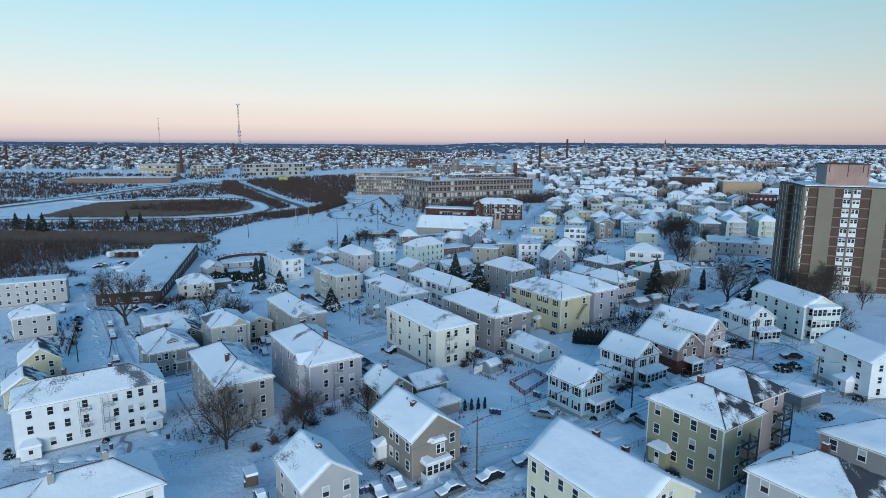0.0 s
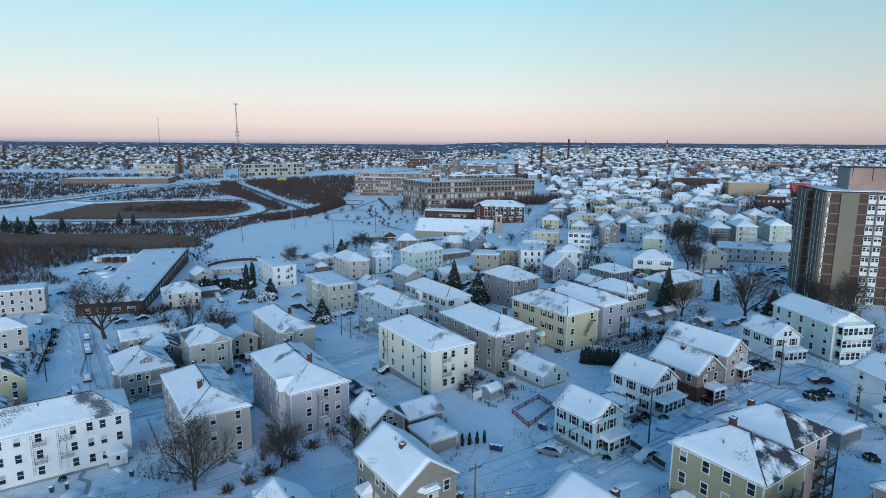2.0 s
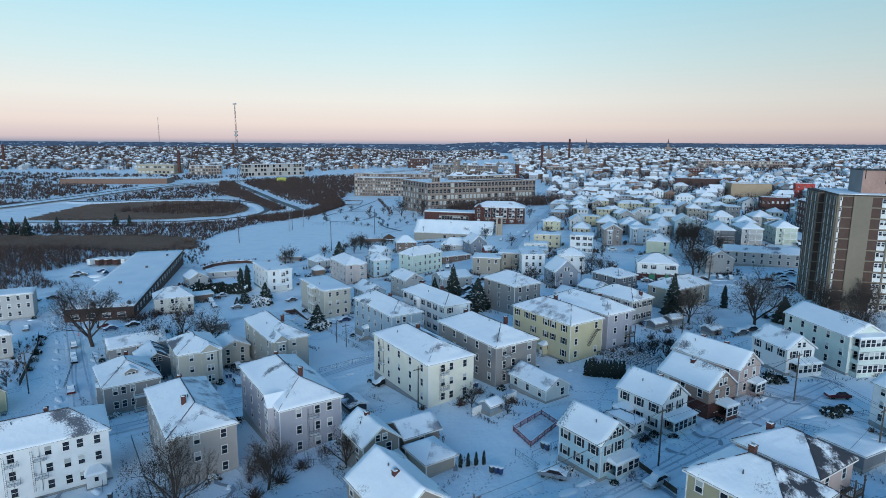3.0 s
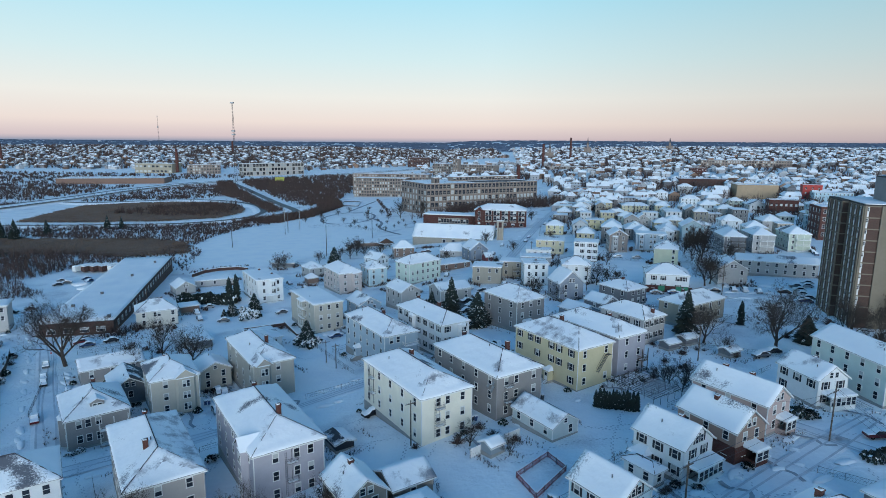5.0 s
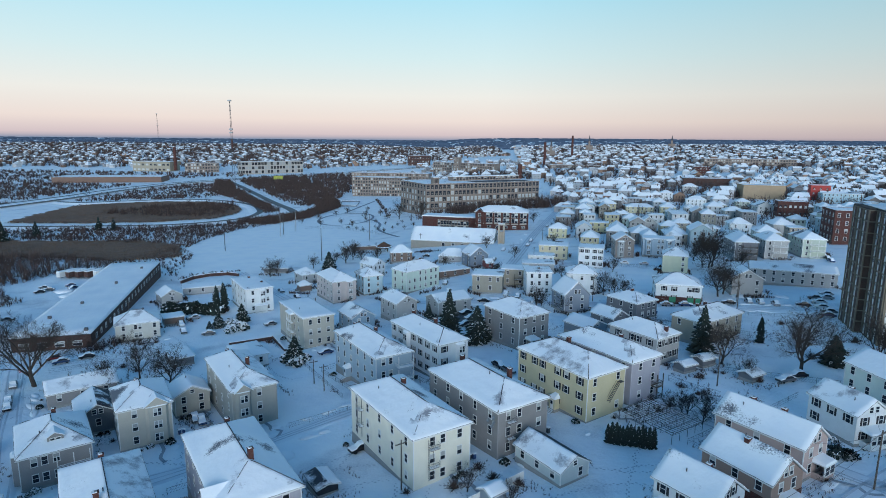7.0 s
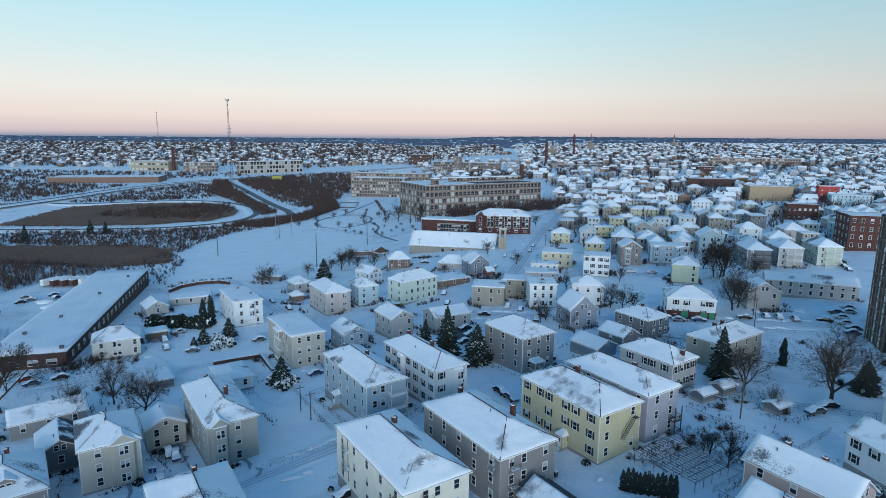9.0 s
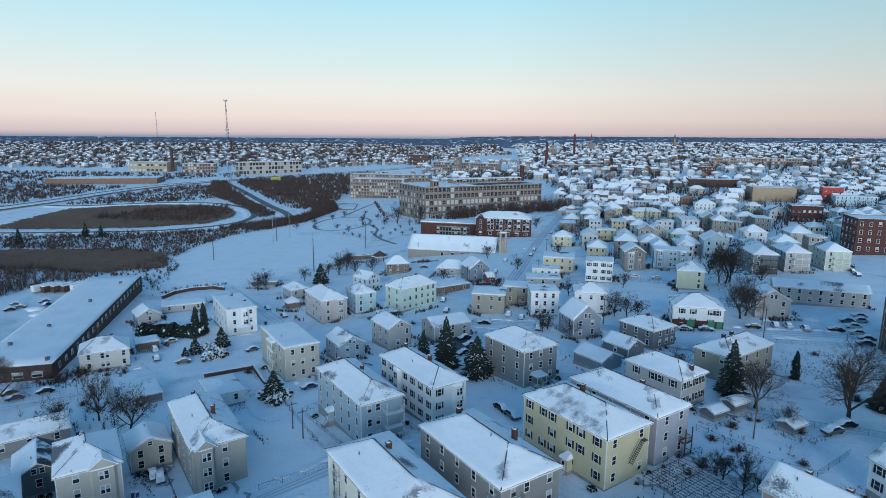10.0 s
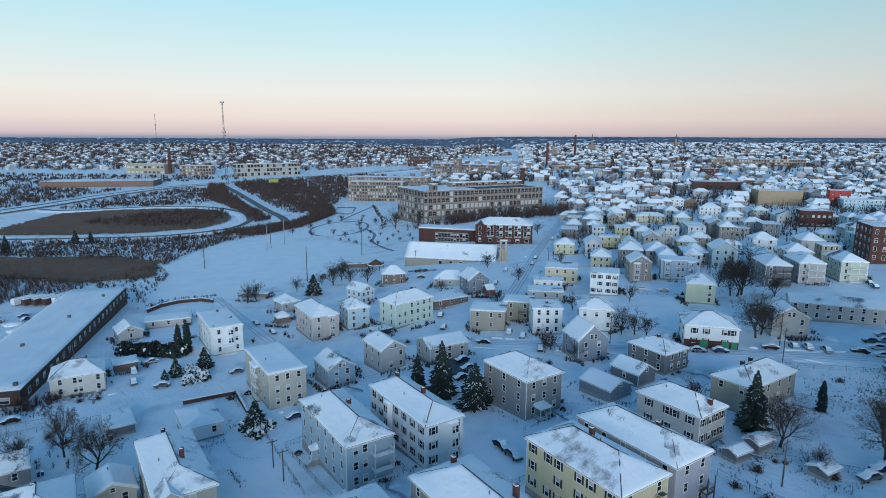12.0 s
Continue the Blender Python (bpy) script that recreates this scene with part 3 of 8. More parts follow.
VENT = Mesh()
VENT.tube((0, 0, -0.4), (0, 0, 0.75), 0.09, 0.09, M_METAL, 6)
VENT = VENT.data("vent_pipe")
N_HOUSE = [0]
PLACED = []
NEAR_HOUSES = []
CREAM, WHITE, LGREY, GREY, DGREY = (0.66, 0.63, 0.55), (0.75, 0.76, 0.76), (0.42, 0.41, 0.40), (0.27, 0.255, 0.25), (0.16, 0.165, 0.18)
TAN, BEIGE, YELLOW, OLIVE, LBLUE = (0.36, 0.32, 0.26), (0.50, 0.46, 0.39), (0.58, 0.51, 0.33), (0.36, 0.34, 0.19), (0.36, 0.45, 0.52)
PBLUE, GREEN, PINK, BROWN, LILAC = (0.45, 0.60, 0.66), (0.55, 0.64, 0.57), (0.47, 0.36, 0.33), (0.20, 0.13, 0.10), (0.40, 0.385, 0.43)


def house(label, x, y, rot, w, l, h, roof="hip", pitch=0.5, col=WHITE, floors=3, S=3, W=4, N=2, E=3, over=0.45, shutters=False, bare={}, chims=(), ridge=False,
          trim=True, wall_mat=None, win=(0.9, 1.5), g=None, cat="house", group="", gable_win=True, base=0.6, win_off=None, chim_mat=None):
    """A house over a plan whose w and l are taken at the eaves. S, W, N, E: windows in a row on each wall. Returns its root, with the wall's w and l."""
    N_HOUSE[0] += 1
    seed = N_HOUSE[0] * 7.31
    rng = random.Random(N_HOUSE[0])
    PLACED.append((x, y, max(w, l) / 2))
    far = y > 235
    N = E = 0
    z0 = gz(x, y) if g is None else g
    root = thing("house", x, y, z0, rot, label, cat, group)
    wm = wall_mat or siding(col)
    w, l = w - 2 * over, l - 2 * over
    b = Mesh()
    b.loft([(-w / 2, -l / 2, base), (w / 2, -l / 2, base), (w / 2, l / 2, base), (-w / 2, l / 2, base)], [(-w / 2, -l / 2, h), (w / 2, -l / 2, h), (w / 2, l / 2, h), (-w / 2, l / 2, h)], wm)
    part("wall", b, root)
    f = Mesh()
    f.box(-w / 2 - 0.05, w / 2 + 0.05, -l / 2 - 0.05, l / 2 + 0.05, -4.0, base, M_CONCRETE)
    part("foundation", f, root)
    if trim:
        board = M_TRIM if rng.random() < 0.4 else siding(tuple(min(0.7, c * 1.25) for c in col))
        for sx, sy in ((-1, -1), (1, -1), (-1, 1)) if y < 170 else ((-1, -1),):
            t = Mesh()
            q = [(0.03, 0.03), (-0.13, 0.03), (-0.13, -0.02), (-0.02, -0.02), (-0.02, -0.13), (0.03, -0.13)]
            q = [(sx * (w / 2 + a), sy * (l / 2 + b)) for a, b in q]
            q = q if sx * sy < 0 else q[::-1]
            t.loft([(a, b, base) for a, b in q], [(a, b, h - 0.15) for a, b in q], board)
            part("corner_board", t, root)
    add_roof(root, roof, w, l, h, pitch, seed, over, bare, wm, ridge=ridge or (roof == "hip" and y < 300 and cat == "house"))
    fh = (h - base) / floors
    ww, wh = win
    for face, n, length in (("S", S, w), ("W", W, l), ("N", N, w), ("E", E, l)):
        cols = n if isinstance(n, (tuple, list)) else [(i + 0.5) / n - 0.5 for i in range(n)]
        for c in cols:
            for k in range(floors):
                if rng.random() < 0.04:
                    continue
                z = base + k * fh + (fh - wh) * 0.62
                put_window(root, on_face(face, w, l, c * length, z, 0.005), ww, wh, None, bool(shutters) and face in (shutters if isinstance(shutters, str) else "SW"), rng, y > 185 and not shutters)
    if gable_win and roof == "gable":
        top = w / 2 * pitch
        for s in ((-0.5, 0.5) if top > 2.2 else (0,)):
            put_window(root, on_face("S", w, l, s * 1.3, h + 0.35, 0.005), 0.75, min(1.3, top * 0.42), None, shutters and top > 2.6, rng)
    if y < 240 and cat == "house":
        NEAR_HOUSES.append((x, y, rot, w, l))
        for _ in range(1):
            vx, vy = rng.uniform(-0.3, 0.05) * w, rng.uniform(-0.3, 0.3) * l
            vz = h + (pitch * (min(w / 2 - abs(vx), l / 2 - abs(vy)) if roof == "hip" else (w / 2 - abs(vx))) if roof in ("hip", "gable") else 0.0)
            part("vent_pipe", VENT, root, "", pose(vx, vy, vz + 0.15))
    for cx, cy, ch in chims:
        rz = h
        if roof == "hip":
            a = min(w, l) / 2 + over
            rz = h + pitch * max(0, min(w / 2 + over - abs(cx), l / 2 + over - abs(cy), a))
        elif roof == "gable":
            rz = h + pitch * (w / 2 - abs(cx))
        chimney(root, cx, cy, rz - 0.1, ch, 0.75, chim_mat)
    return root, w, l, h


# ---- the streets nearest the camera
r, w, l, h = house("yellow three-storey clapboard house with black shutters", 27.6, 165.1, 35, 12.0, 21.7, 9.9, pitch=0.48, col=YELLOW, S=(-0.32, 0.3), W=(-0.42, -0.24, -0.12, 0.1, 0.22, 0.4), shutters="W", chims=((1.5, 2.0, 1.6),), ridge=True, bare={"S": "", "W": "semi"})
entry(r, w, l, "W", 0.10 * l, siding(YELLOW))
st = Mesh()
fh_ = h / 3
for y_ in (-0.85, -0.15):
    st.tube((1.6, y_, 0.7 + 2 * fh_), (-1.4, y_, 0.7 + fh_ * 0.9), 0.05, 0.05, M_METAL, 4)
    st.tube((1.6, y_, 1.6 + 2 * fh_), (-1.4, y_, 1.6 + fh_ * 0.9), 0.03, 0.03, M_METAL, 4)
for k in range(13):
    st.box(1.5 - k * 0.235, 1.72 - k * 0.235, -0.85, -0.15, 0.68 + 2 * fh_ - k * fh_ * 1.1 / 13, 0.72 + 2 * fh_ - k * fh_ * 1.1 / 13, M_METAL)
st.box(1.5, 2.7, -0.9, -0.01, 0.66 + 2 * fh_, 0.72 + 2 * fh_, M_METAL)
part("outside_stair", st, r, "slanting iron outside stair", on_face("S", w, l, 1.6, 0))
r, w, l, h = house("lilac-grey three-storey house with snowy hip roof", 37.6, 172.4, 35, 10.4, 22.1, 9.9, pitch=0.5, col=LILAC, S=(-0.2, 0.25), W=5, chims=((0.6, -3.0, 1.0),))
porch_stack(r, w, l, "S", 3.2, 2.2, 1.5, 6.0, 2, M_WOOD, roofed=False, rail=M_WOOD)
house("pale grey two-storey house with black shutters", 51.9, 191.8, 36, 10.0, 15.7, 7.4, pitch=0.5, col=LGREY, floors=2, S=(-0.38, -0.12, 0.12, 0.36), W=(-0.3, 0.0, 0.12, 0.35), shutters=True, bare={"S": "semi", "W": ""}, chims=((0.5, -6.2, 1.4),), ridge=True)
r, w, l, h = house("grey three-storey house with hip roof", 20.2, 208.2, 35, 11.8, 16.5, 9.6, pitch=0.5, col=GREY, S=(-0.3, 0.0, 0.3), W=3, bare={"S": "semi"}, ridge=True)
porch_stack(r, w, l, "S", -1.5, 3.2, 2.4, 3.0, 1, M_CONCRETE)
r, w, l, h = house("grey-brown three-storey house with brick chimneys", 8.8, 153.4, 34.5, 12.6, 23.9, 9.6, pitch=0.47, col=GREY, S=(-0.3, -0.08, 0.32), W=5, chims=((3.2, -3.5, 2.2), (1.0, 9.5, 1.4)))
fire_escape(r, w, l, "S", -3.0, h, 3)
for s_, z_ in ((0.47, 8.3), (0.47, 7.4), (0.40, 7.2), (0.45, 6.5)):
    d = Mesh()
    d.tube((0, -0.45, 0.05), (0, -0.36, 0.0), 0.42, 0.30, M_GALV, 12)
    d.tube((0, -0.36, 0), (0, 0.01, -0.1), 0.03, 0.03, M_METAL, 5)
    part("satellite_dish", d, r, "round grey satellite dish", on_face("W", w, l, s_ * l, z_))
r, w, l, h = house("cream three-storey house with iron fire escapes", -6.1, 145.5, 34.5, 12.4, 25.3, 9.9, pitch=0.47, col=(0.76, 0.72, 0.61), S=(-0.18, 0.0, 0.3), W=5, chims=((1.2, 3.5, 1.3),), ridge=True, bare={"W": ""})
fire_escape(r, w, l, "S", -1.9, h, 3)
fire_escape(r, w, l, "W", -7.5, h, 3)
r, w, l, h = house("light blue three-storey house with stacked porches", -18.8, 187.4, 34.8, 10.8, 25.0, 9.9, pitch=0.5, col=LBLUE, S=(-0.3, -0.1), W=6, chims=((1.4, 0.5, 1.3), (0.0, 10.0, 1.0)), bare={"W": ""}, ridge=True)
porch_stack(r, w, l, "S", 2.3, 4.2, 1.8, h - 0.4, 3, siding(LBLUE), roofed=False)
entry(r, w, l, "W", -3.0, siding(LBLUE))
r, w, l, h = house("white three-storey house with black shutters", -4.6, 192.5, 35.5, 9.8, 24.5, 9.8, pitch=0.5, col=WHITE, S=(-0.3, 0.3), W=7, shutters=True, chims=((0.8, -2.5, 1.6), (0.5, 8.0, 1.2)))
bay(r, w, l, "S", 2.0, 0.6, 9.2, siding(WHITE), floors=3)
bay(r, w, l, "W", -3.0, 0.6, 9.2, siding(WHITE), floors=3)
r, w, l, h = house("tan three-storey flat-roofed tenement with side porches", -46.8, 229.5, 34.5, 11.0, 24.0, 10.3, roof="flat", col=BEIGE, S=(-0.28, 0.0, 0.3), W=(-0.1, 0.15, 0.3))
porch_stack(r, w, l, "W", 1.5, 4.5, 1.5, 9.6, 3, siding(BEIGE))
r, w, l, h = house("white three-storey flat-roofed house with bay front", -80.3, 273.2, 34, 11.4, 24.0, 9.8, roof="flat", col=WHITE, S=(-0.25, 0.3), W=5, chims=((1.0, 8.0, 1.0), (3.5, -2.0, 0.8)))
bay(r, w, l, "S", 1.0, 3.6, 9.3, siding(WHITE), floors=2)
porch_stack(r, w, l, "S", 0.2, 4.5, 1.8, 3.1, 1, siding(WHITE))
house("white two-storey house beside the long shed", -105.9, 233.3, 30, 14.2, 11.0, 6.0, pitch=0.6, col=(0.6, 0.58, 0.53), floors=2, S=(-0.32, -0.05, 0.05, 0.38), W=2, bare={"S": "semi"}, chims=((2.0, 2.0, 1.2),))
r, w, l, h = house("beige three-storey house with gabled bay", -48.3, 173.8, 35.5, 10.8, 24.6, 9.9, pitch=0.5, col=(0.42, 0.39, 0.34), S=(0.1,), W=4, chims=((1.0, -3.5, 2.0), (0.0, 11.0, 1.2)), chim_mat=None, ridge=True, bare={"E": "semi"})
bay(r, w, l, "S", -2.6, 0.6, 9.6, siding((0.42, 0.39, 0.34)), 3.4, 1.0, 3)
gablet(r, w, l, h, "S", -2.6, 3.6, 1.1, 1.5, siding((0.42, 0.39, 0.34)), 4.0)
r, w, l, h = house("beige three-storey house with snowy pyramid roof", -65.5, 161.5, 34.5, 11.1, 14.6, 9.2, pitch=0.5, col=BEIGE, S=(-0.2,), W=3, chims=((-0.5, 2.5, 0.5),))
bay(r, w, l, "S", 2.2, 0.6, 8.9, siding(BEIGE), 4.4, 0.6, 3)
gablet(r, w, l, h, "S", 2.2, 4.6, 0.7, 1.7, siding(BEIGE), 4.4)
r, w, l, h = house("grey two-storey house with front verandas", -75.7, 147.8, 38, 12.5, 16.0, 6.9, pitch=0.55, col=GREY, floors=2, S=(-0.3, -0.16, 0.0), W=3, chims=((0.6, 3.0, 1.4),), ridge=True)
porch_stack(r, w, l, "S", 2.6, 5.4, 1.8, 6.2, 2, siding(GREY), roofed=False)
dormer(r, w, l, h, "S", 0.2, 1.6, 2.6, 1.4, 0.55, siding(GREY))
bay(r, w, l, "W", 4.0, 0.6, 6.4, siding(GREY), 3.0, 1.0, 2)
r, w, l, h = house("taupe three-storey house with bare ridge shingles", -48.7, 121.3, 35.5, 12.0, 25.2, 9.9, pitch=0.5, col=(0.38, 0.35, 0.33), S=(-0.1, 0.3), W=5, chims=((-1.5, -4.5, 1.7), (0.0, 7.5, 1.0)), ridge=True, bare={"E": "semi", "S": ""})
r, w, l, h = house("lilac-grey three-storey house with stair bay", -32.2, 129.9, 34.8, 12.8, 26.5, 10.1, pitch=0.5, col=LILAC, S=(-0.2, 0.1, 0.3), W=5, chims=((0.4, -6.5, 2.0), (0.5, 8.5, 1.1)), chim_mat=None, ridge=True)
bay(r, w, l, "W", 8.5, 0.6, 9.6, siding(LILAC), 3.0, 1.1, 3)
gablet(r, w, l, h, "W", 8.5, 3.4, 1.2, 1.5, siding(LILAC), 4.2)
fire_escape(r, w, l, "S", 0.3, h, 3)
r, w, l, h = house("long white three-storey tenement with fire escapes", -72.6, 109.9, 35.4, 26.3, 12.0, 9.7, pitch=0.5, col=(0.74, 0.75, 0.75), S=(-0.4, -0.27, -0.17, -0.05, 0.15, 0.25, 0.33, 0.43), W=3, chims=((-4.0, 1.5, 1.8), (4.0, 2.0, 1.4)), bare={"W": ""})
fire_escape(r, w, l, "S", -1.2, h, 3)
fire_escape(r, w, l, "S", 2.6, h, 3)
entry(r, w, l, "S", 10.2, siding(WHITE), 3.2, 2.0)
entry(r, w, l, "S", -10.4, siding(WHITE), 3.4, 2.2)
house("grey two-storey house at the far street corner", -134.3, 178.5, 42, 12.2, 10.0, 7.2, pitch=0.55, col=LGREY, floors=2, S=3, W=2, chims=((1.0, 1.0, 1.4),))
house("pale three-storey row house with flat roof", -165.2, 221.8, 29, 24.0, 11.0, 9.3, roof="flat", col=LGREY, S=8, W=2)
house("cream gabled house with dark bare roof slope", -106.5, 142.5, 38, 9.5, 11.0, 5.2, roof="gable", pitch=0.75, col=(0.55, 0.5, 0.33), floors=2, S=2, W=2, bare={"E": "thin"})
house("cream gabled cottage with dark bare roof slope", -98.0, 125.5, 38, 9.0, 9.0, 4.2, roof="gable", pitch=0.7, col=(0.55, 0.5, 0.33), floors=1, S=2, W=2, bare={"E": "thin"})
house("white hip-roofed house with two pale chimneys", -50.4, 72.7, 38, 19.0, 11.5, 9.6, pitch=0.5, col=WHITE, S=5, W=3, chims=((-3.5, -1.0, 1.6), (3.0, 0.3, 1.6)), chim_mat=M_CONCRETE)
r, w, l, h = house("taupe gabled house with enclosed front bay", -6.0, 91.1, 35.5, 10.0, 13.7, 6.8, roof="gable", pitch=0.72, col=(0.25, 0.22, 0.185), floors=2, S=(0.33,), W=(-0.4, 0.0, 0.15, 0.4), N=2, E=3, chims=((-0.9, -0.8, 1.0),), gable_win=False, bare={"W": ""})
bay(r, w, l, "S", 0.0, 3.4, 6.0, siding((0.25, 0.22, 0.185)), 3.4, 1.0, 1)
porch_stack(r, w, l, "S", -0.6, 4.6, 1.6, 2.8, 1, siding(WHITE), enclosed=True)
entry(r, w, l, "W", -2.5, siding(WHITE), 2.0, 1.8)
house("grey gabled cottage with steep snowy roof", -20.2, 80.6, 36, 9.4, 11.9, 5.7, roof="gable", pitch=0.72, col=LGREY, floors=2, S=(-0.1, 0.28), W=2, chims=((0.1, -1.0, 0.8),), gable_win=False)
r, w, l, h = house("olive-yellow three-storey house with bare hip shingles", 38.2, 84.1, 35.2, 10.9, 13.2, 9.7, pitch=0.55, col=(0.35, 0.315, 0.205), S=(-0.1,), W=(-0.36, -0.1, 0.13, 0.38), chims=((0.4, 1.2, 1.4),), bare={"S": "thin"}, ridge=True)
porch_stack(r, w, l, "S", 1.0, 2.6, 1.2, 8.0, 3, M_WOOD, roofed=False, rail=M_METAL)
entry(r, w, l, "W", -3.2, siding(OLIVE), 3.2, 1.4)
r, w, l, h = house("pink three-storey house with side balconies", 46.5, 91.5, 33, 9.6, 11.5, 9.7, pitch=0.55, col=PINK, S=2, W=3, chims=((-0.5, 3.0, 1.2),), bare={"S": "thin"})
porch_stack(r, w, l, "S", 3.0, 2.6, 1.7, 8.0, 3, M_WOOD, roofed=False, rail=M_WOOD)
house("cream gabled two-storey house with twin chimneys", 20.0, 69.5, 34, 12.0, 18.5, 7.8, roof="gable", pitch=0.6, col=(0.62, 0.60, 0.44), floors=2, S=3, W=7, chims=((1.0, 3.0, 1.2), (1.8, -1.2, 1.2)))
r, w, l, h = house("light blue gabled house with dark shutters", 24.1, 106.7, 36, 8.0, 9.5, 6.1, roof="gable", pitch=0.75, col=PBLUE, floors=2, S=(-0.25, 0.1), W=3, shutters=True, bare={"W": ""})
porch_stack(r, w, l, "S", 0.8, 5.4, 1.8, 2.8, 1, siding(PBLUE), enclosed=True)
r, w, l, h = house("white gabled house with enclosed porch", 38.1, 121.5, 36, 8.6, 10.2, 5.9, roof="gable", pitch=0.75, col=WHITE, floors=2, S=(-0.2, 0.2), W=3, shutters=True, chims=((0.5, -1.0, 1.0),))
porch_stack(r, w, l, "S", 0.3, 6.6, 2.2, 2.9, 1, siding(WHITE), enclosed=True)
entry(r, w, l, "W", -2.5, siding(WHITE), 3.0, 2.2)
r, w, l, h = house("brown gabled house with brick porch", 48.6, 127.8, 30, 8.4, 12.4, 5.9, roof="gable", pitch=0.8, col=(0.30, 0.21, 0.17), floors=2, S=(-0.2, 0.2), W=3, chims=((-0.6, 0.5, 1.0),))
porch_stack(r, w, l, "S", 0.0, 3.2, 2.4, 2.8, 1, M_BRICK_RED, enclosed=True)
part("brick_storey", Mesh_box(-w / 2 - 0.08, w / 2 + 0.08, -l / 2 - 0.08, l / 2 + 0.08, 0.3, 3.2, M_BRICK_RED), r, "red brick ground storey")
r, w, l, h = house("dusty pink gabled house with entry porch", 57.0, 138.8, 34, 8.4, 16.1, 6.1, roof="gable", pitch=0.75, col=PINK, floors=2, S=(-0.2, 0.2), W=3, chims=((0.4, -2.0, 1.2), (0.6, 3.5, 1.2)))
porch_stack(r, w, l, "S", 1.0, 3.2, 2.0, 2.8, 1, siding(PINK), enclosed=True)
r, w, l, h = house("white gabled house with glazed porch and utility shed", 75.6, 147.1, 15, 8.0, 11.0, 5.9, roof="gable", pitch=0.7, col=WHITE, floors=2, S=(-0.25, 0.25), W=3, shutters=True, chims=((0.3, 0.0, 0.8),), bare={"W": "semi"})
porch_stack(r, w, l, "S", 0.6, 6.0, 2.2, 2.9, 1, siding(WHITE), enclosed=True)
r, w, l, h = house("pale green gabled house with glazed porch tower", 88.6, 150.7, 10, 9.8, 20.0, 8.7, roof="gable", pitch=0.55, col=(0.60, 0.67, 0.62), floors=3, S=(-0.3,), W=5, gable_win=False)
porch_stack(r, w, l, "S", 0.0, 7.6, 2.0, 8.6, 3, siding((0.60, 0.67, 0.62)), enclosed=True)
r, w, l, h = house("white gabled house with side entry", 80.2, 111.6, 10, 9.0, 14.0, 7.5, roof="gable", pitch=0.6, col=WHITE, floors=3, S=2, W=(-0.35, 0.05, 0.3), win=(0.8, 1.2))
entry(r, w, l, "W", 2.0, siding(WHITE), 3.0, 2.0)
house("beige two-storey hip-roofed house behind conifers", 74.4, 206.6, 35.5, 19.9, 10.6, 6.6, pitch=0.5, col=TAN, floors=2, S=(-0.36, -0.15, 0.1, 0.35), W=(-0.25, 0.25), chims=((-2.0, 2.0, 1.2), (2.5, 2.5, 1.2)))
house("grey house with dark bare hip roof", 44.2, 64.5, 36, 11.5, 13.5, 8.6, pitch=0.55, col=LGREY, S=3, W=3, bare={"S": "thin", "E": "thin"}, chims=((0.5, 0.5, 1.5),))
house("grey two-storey house with snowy hip roof", 61.2, 76.5, 36, 12.0, 15.0, 7.0, pitch=0.4, col=GREY, floors=2, S=3, W=4)
house("grey flat-topped garage under thick snow", 64.4, 106.0, 28, 6.9, 8.0, 2.9, pitch=0.2, col=DGREY, floors=1, S=0, W=0, N=0, E=0, trim=False, cat="garage")

# ---- the next streets
r, w, l, h = house("white corner shop with brick and green ground floor", 81.1, 248.9, -13, 15.8, 14.0, 6.6, pitch=0.45, col=WHITE, floors=2, S=(-0.32, -0.1, 0.25, 0.38), W=2, shutters=True, chims=())
f = Mesh()
f.box(-w / 2 - 0.06, w / 2 + 0.06, -l / 2 - 0.08, -l / 2 - 0.003, -0.5, 2.5, M_BRICK_RED)
part("shopfront", f, r, "red brick shopfront")
M_GREEN = mat("green_paint", (0.03, 0.22, 0.12), 0.5)
for x0, x1 in ((-3.0, -0.8), (3.0, 5.0), (5.6, 7.2)):
    part("shop_door", Mesh_box(x0, x1, -l / 2 - 0.14, -l / 2 - 0.083, 0.0, 2.4, M_GREEN), r, "green painted shop door")
house("dark grey two-storey house with hip roof", 60.0, 230.5, 34, 10.7, 13.1, 5.9, pitch=0.4, col=DGREY, floors=2, S=(-0.2, 0.1, 0.35), W=3, chims=((0.0, 0.0, 1.0),))
house("dark grey gabled garage in snow", 50.5, 220.9, 35, 7.5, 9.7, 3.4, roof="gable", pitch=0.6, col=DGREY, floors=1, S=0, W=1, N=0, E=0, cat="garage")
house("blue-grey gabled garage with low roof", 41.4, 212.9, 36, 8.6, 10.5, 3.1, roof="gable", pitch=0.45, col=(0.2, 0.24, 0.28), floors=1, S=0, W=0, N=0, E=0, cat="garage")
house("blue-grey gabled house with bare dark slope", 42.1, 240.7, 16, 10.0, 11.0, 6.3, roof="gable", pitch=0.9, col=(0.26, 0.29, 0.34), floors=2, S=(-0.25, 0.2), W=2, bare={"E": "thin"})
house("white two-storey house with snowy hip roof", 51.2, 267.6, -8, 12.2, 11.0, 7.6, pitch=0.5, col=WHITE, floors=2, S=3, W=2)
house("pale mint three-storey hip-roofed house", -14.8, 289.1, 44, 19.1, 10.6, 9.1, pitch=0.6, col=GREEN, S=(-0.4, -0.25, -0.08, 0.08, 0.25, 0.4), W=2, chims=((3.0, 0.5, 1.0),))
r, w, l, h = house("pale pink three-storey house with corner bay", -48.4, 285.4, 33, 11.1, 20.0, 9.3, pitch=0.55, col=(0.55, 0.47, 0.44), S=(-0.25,), W=5)
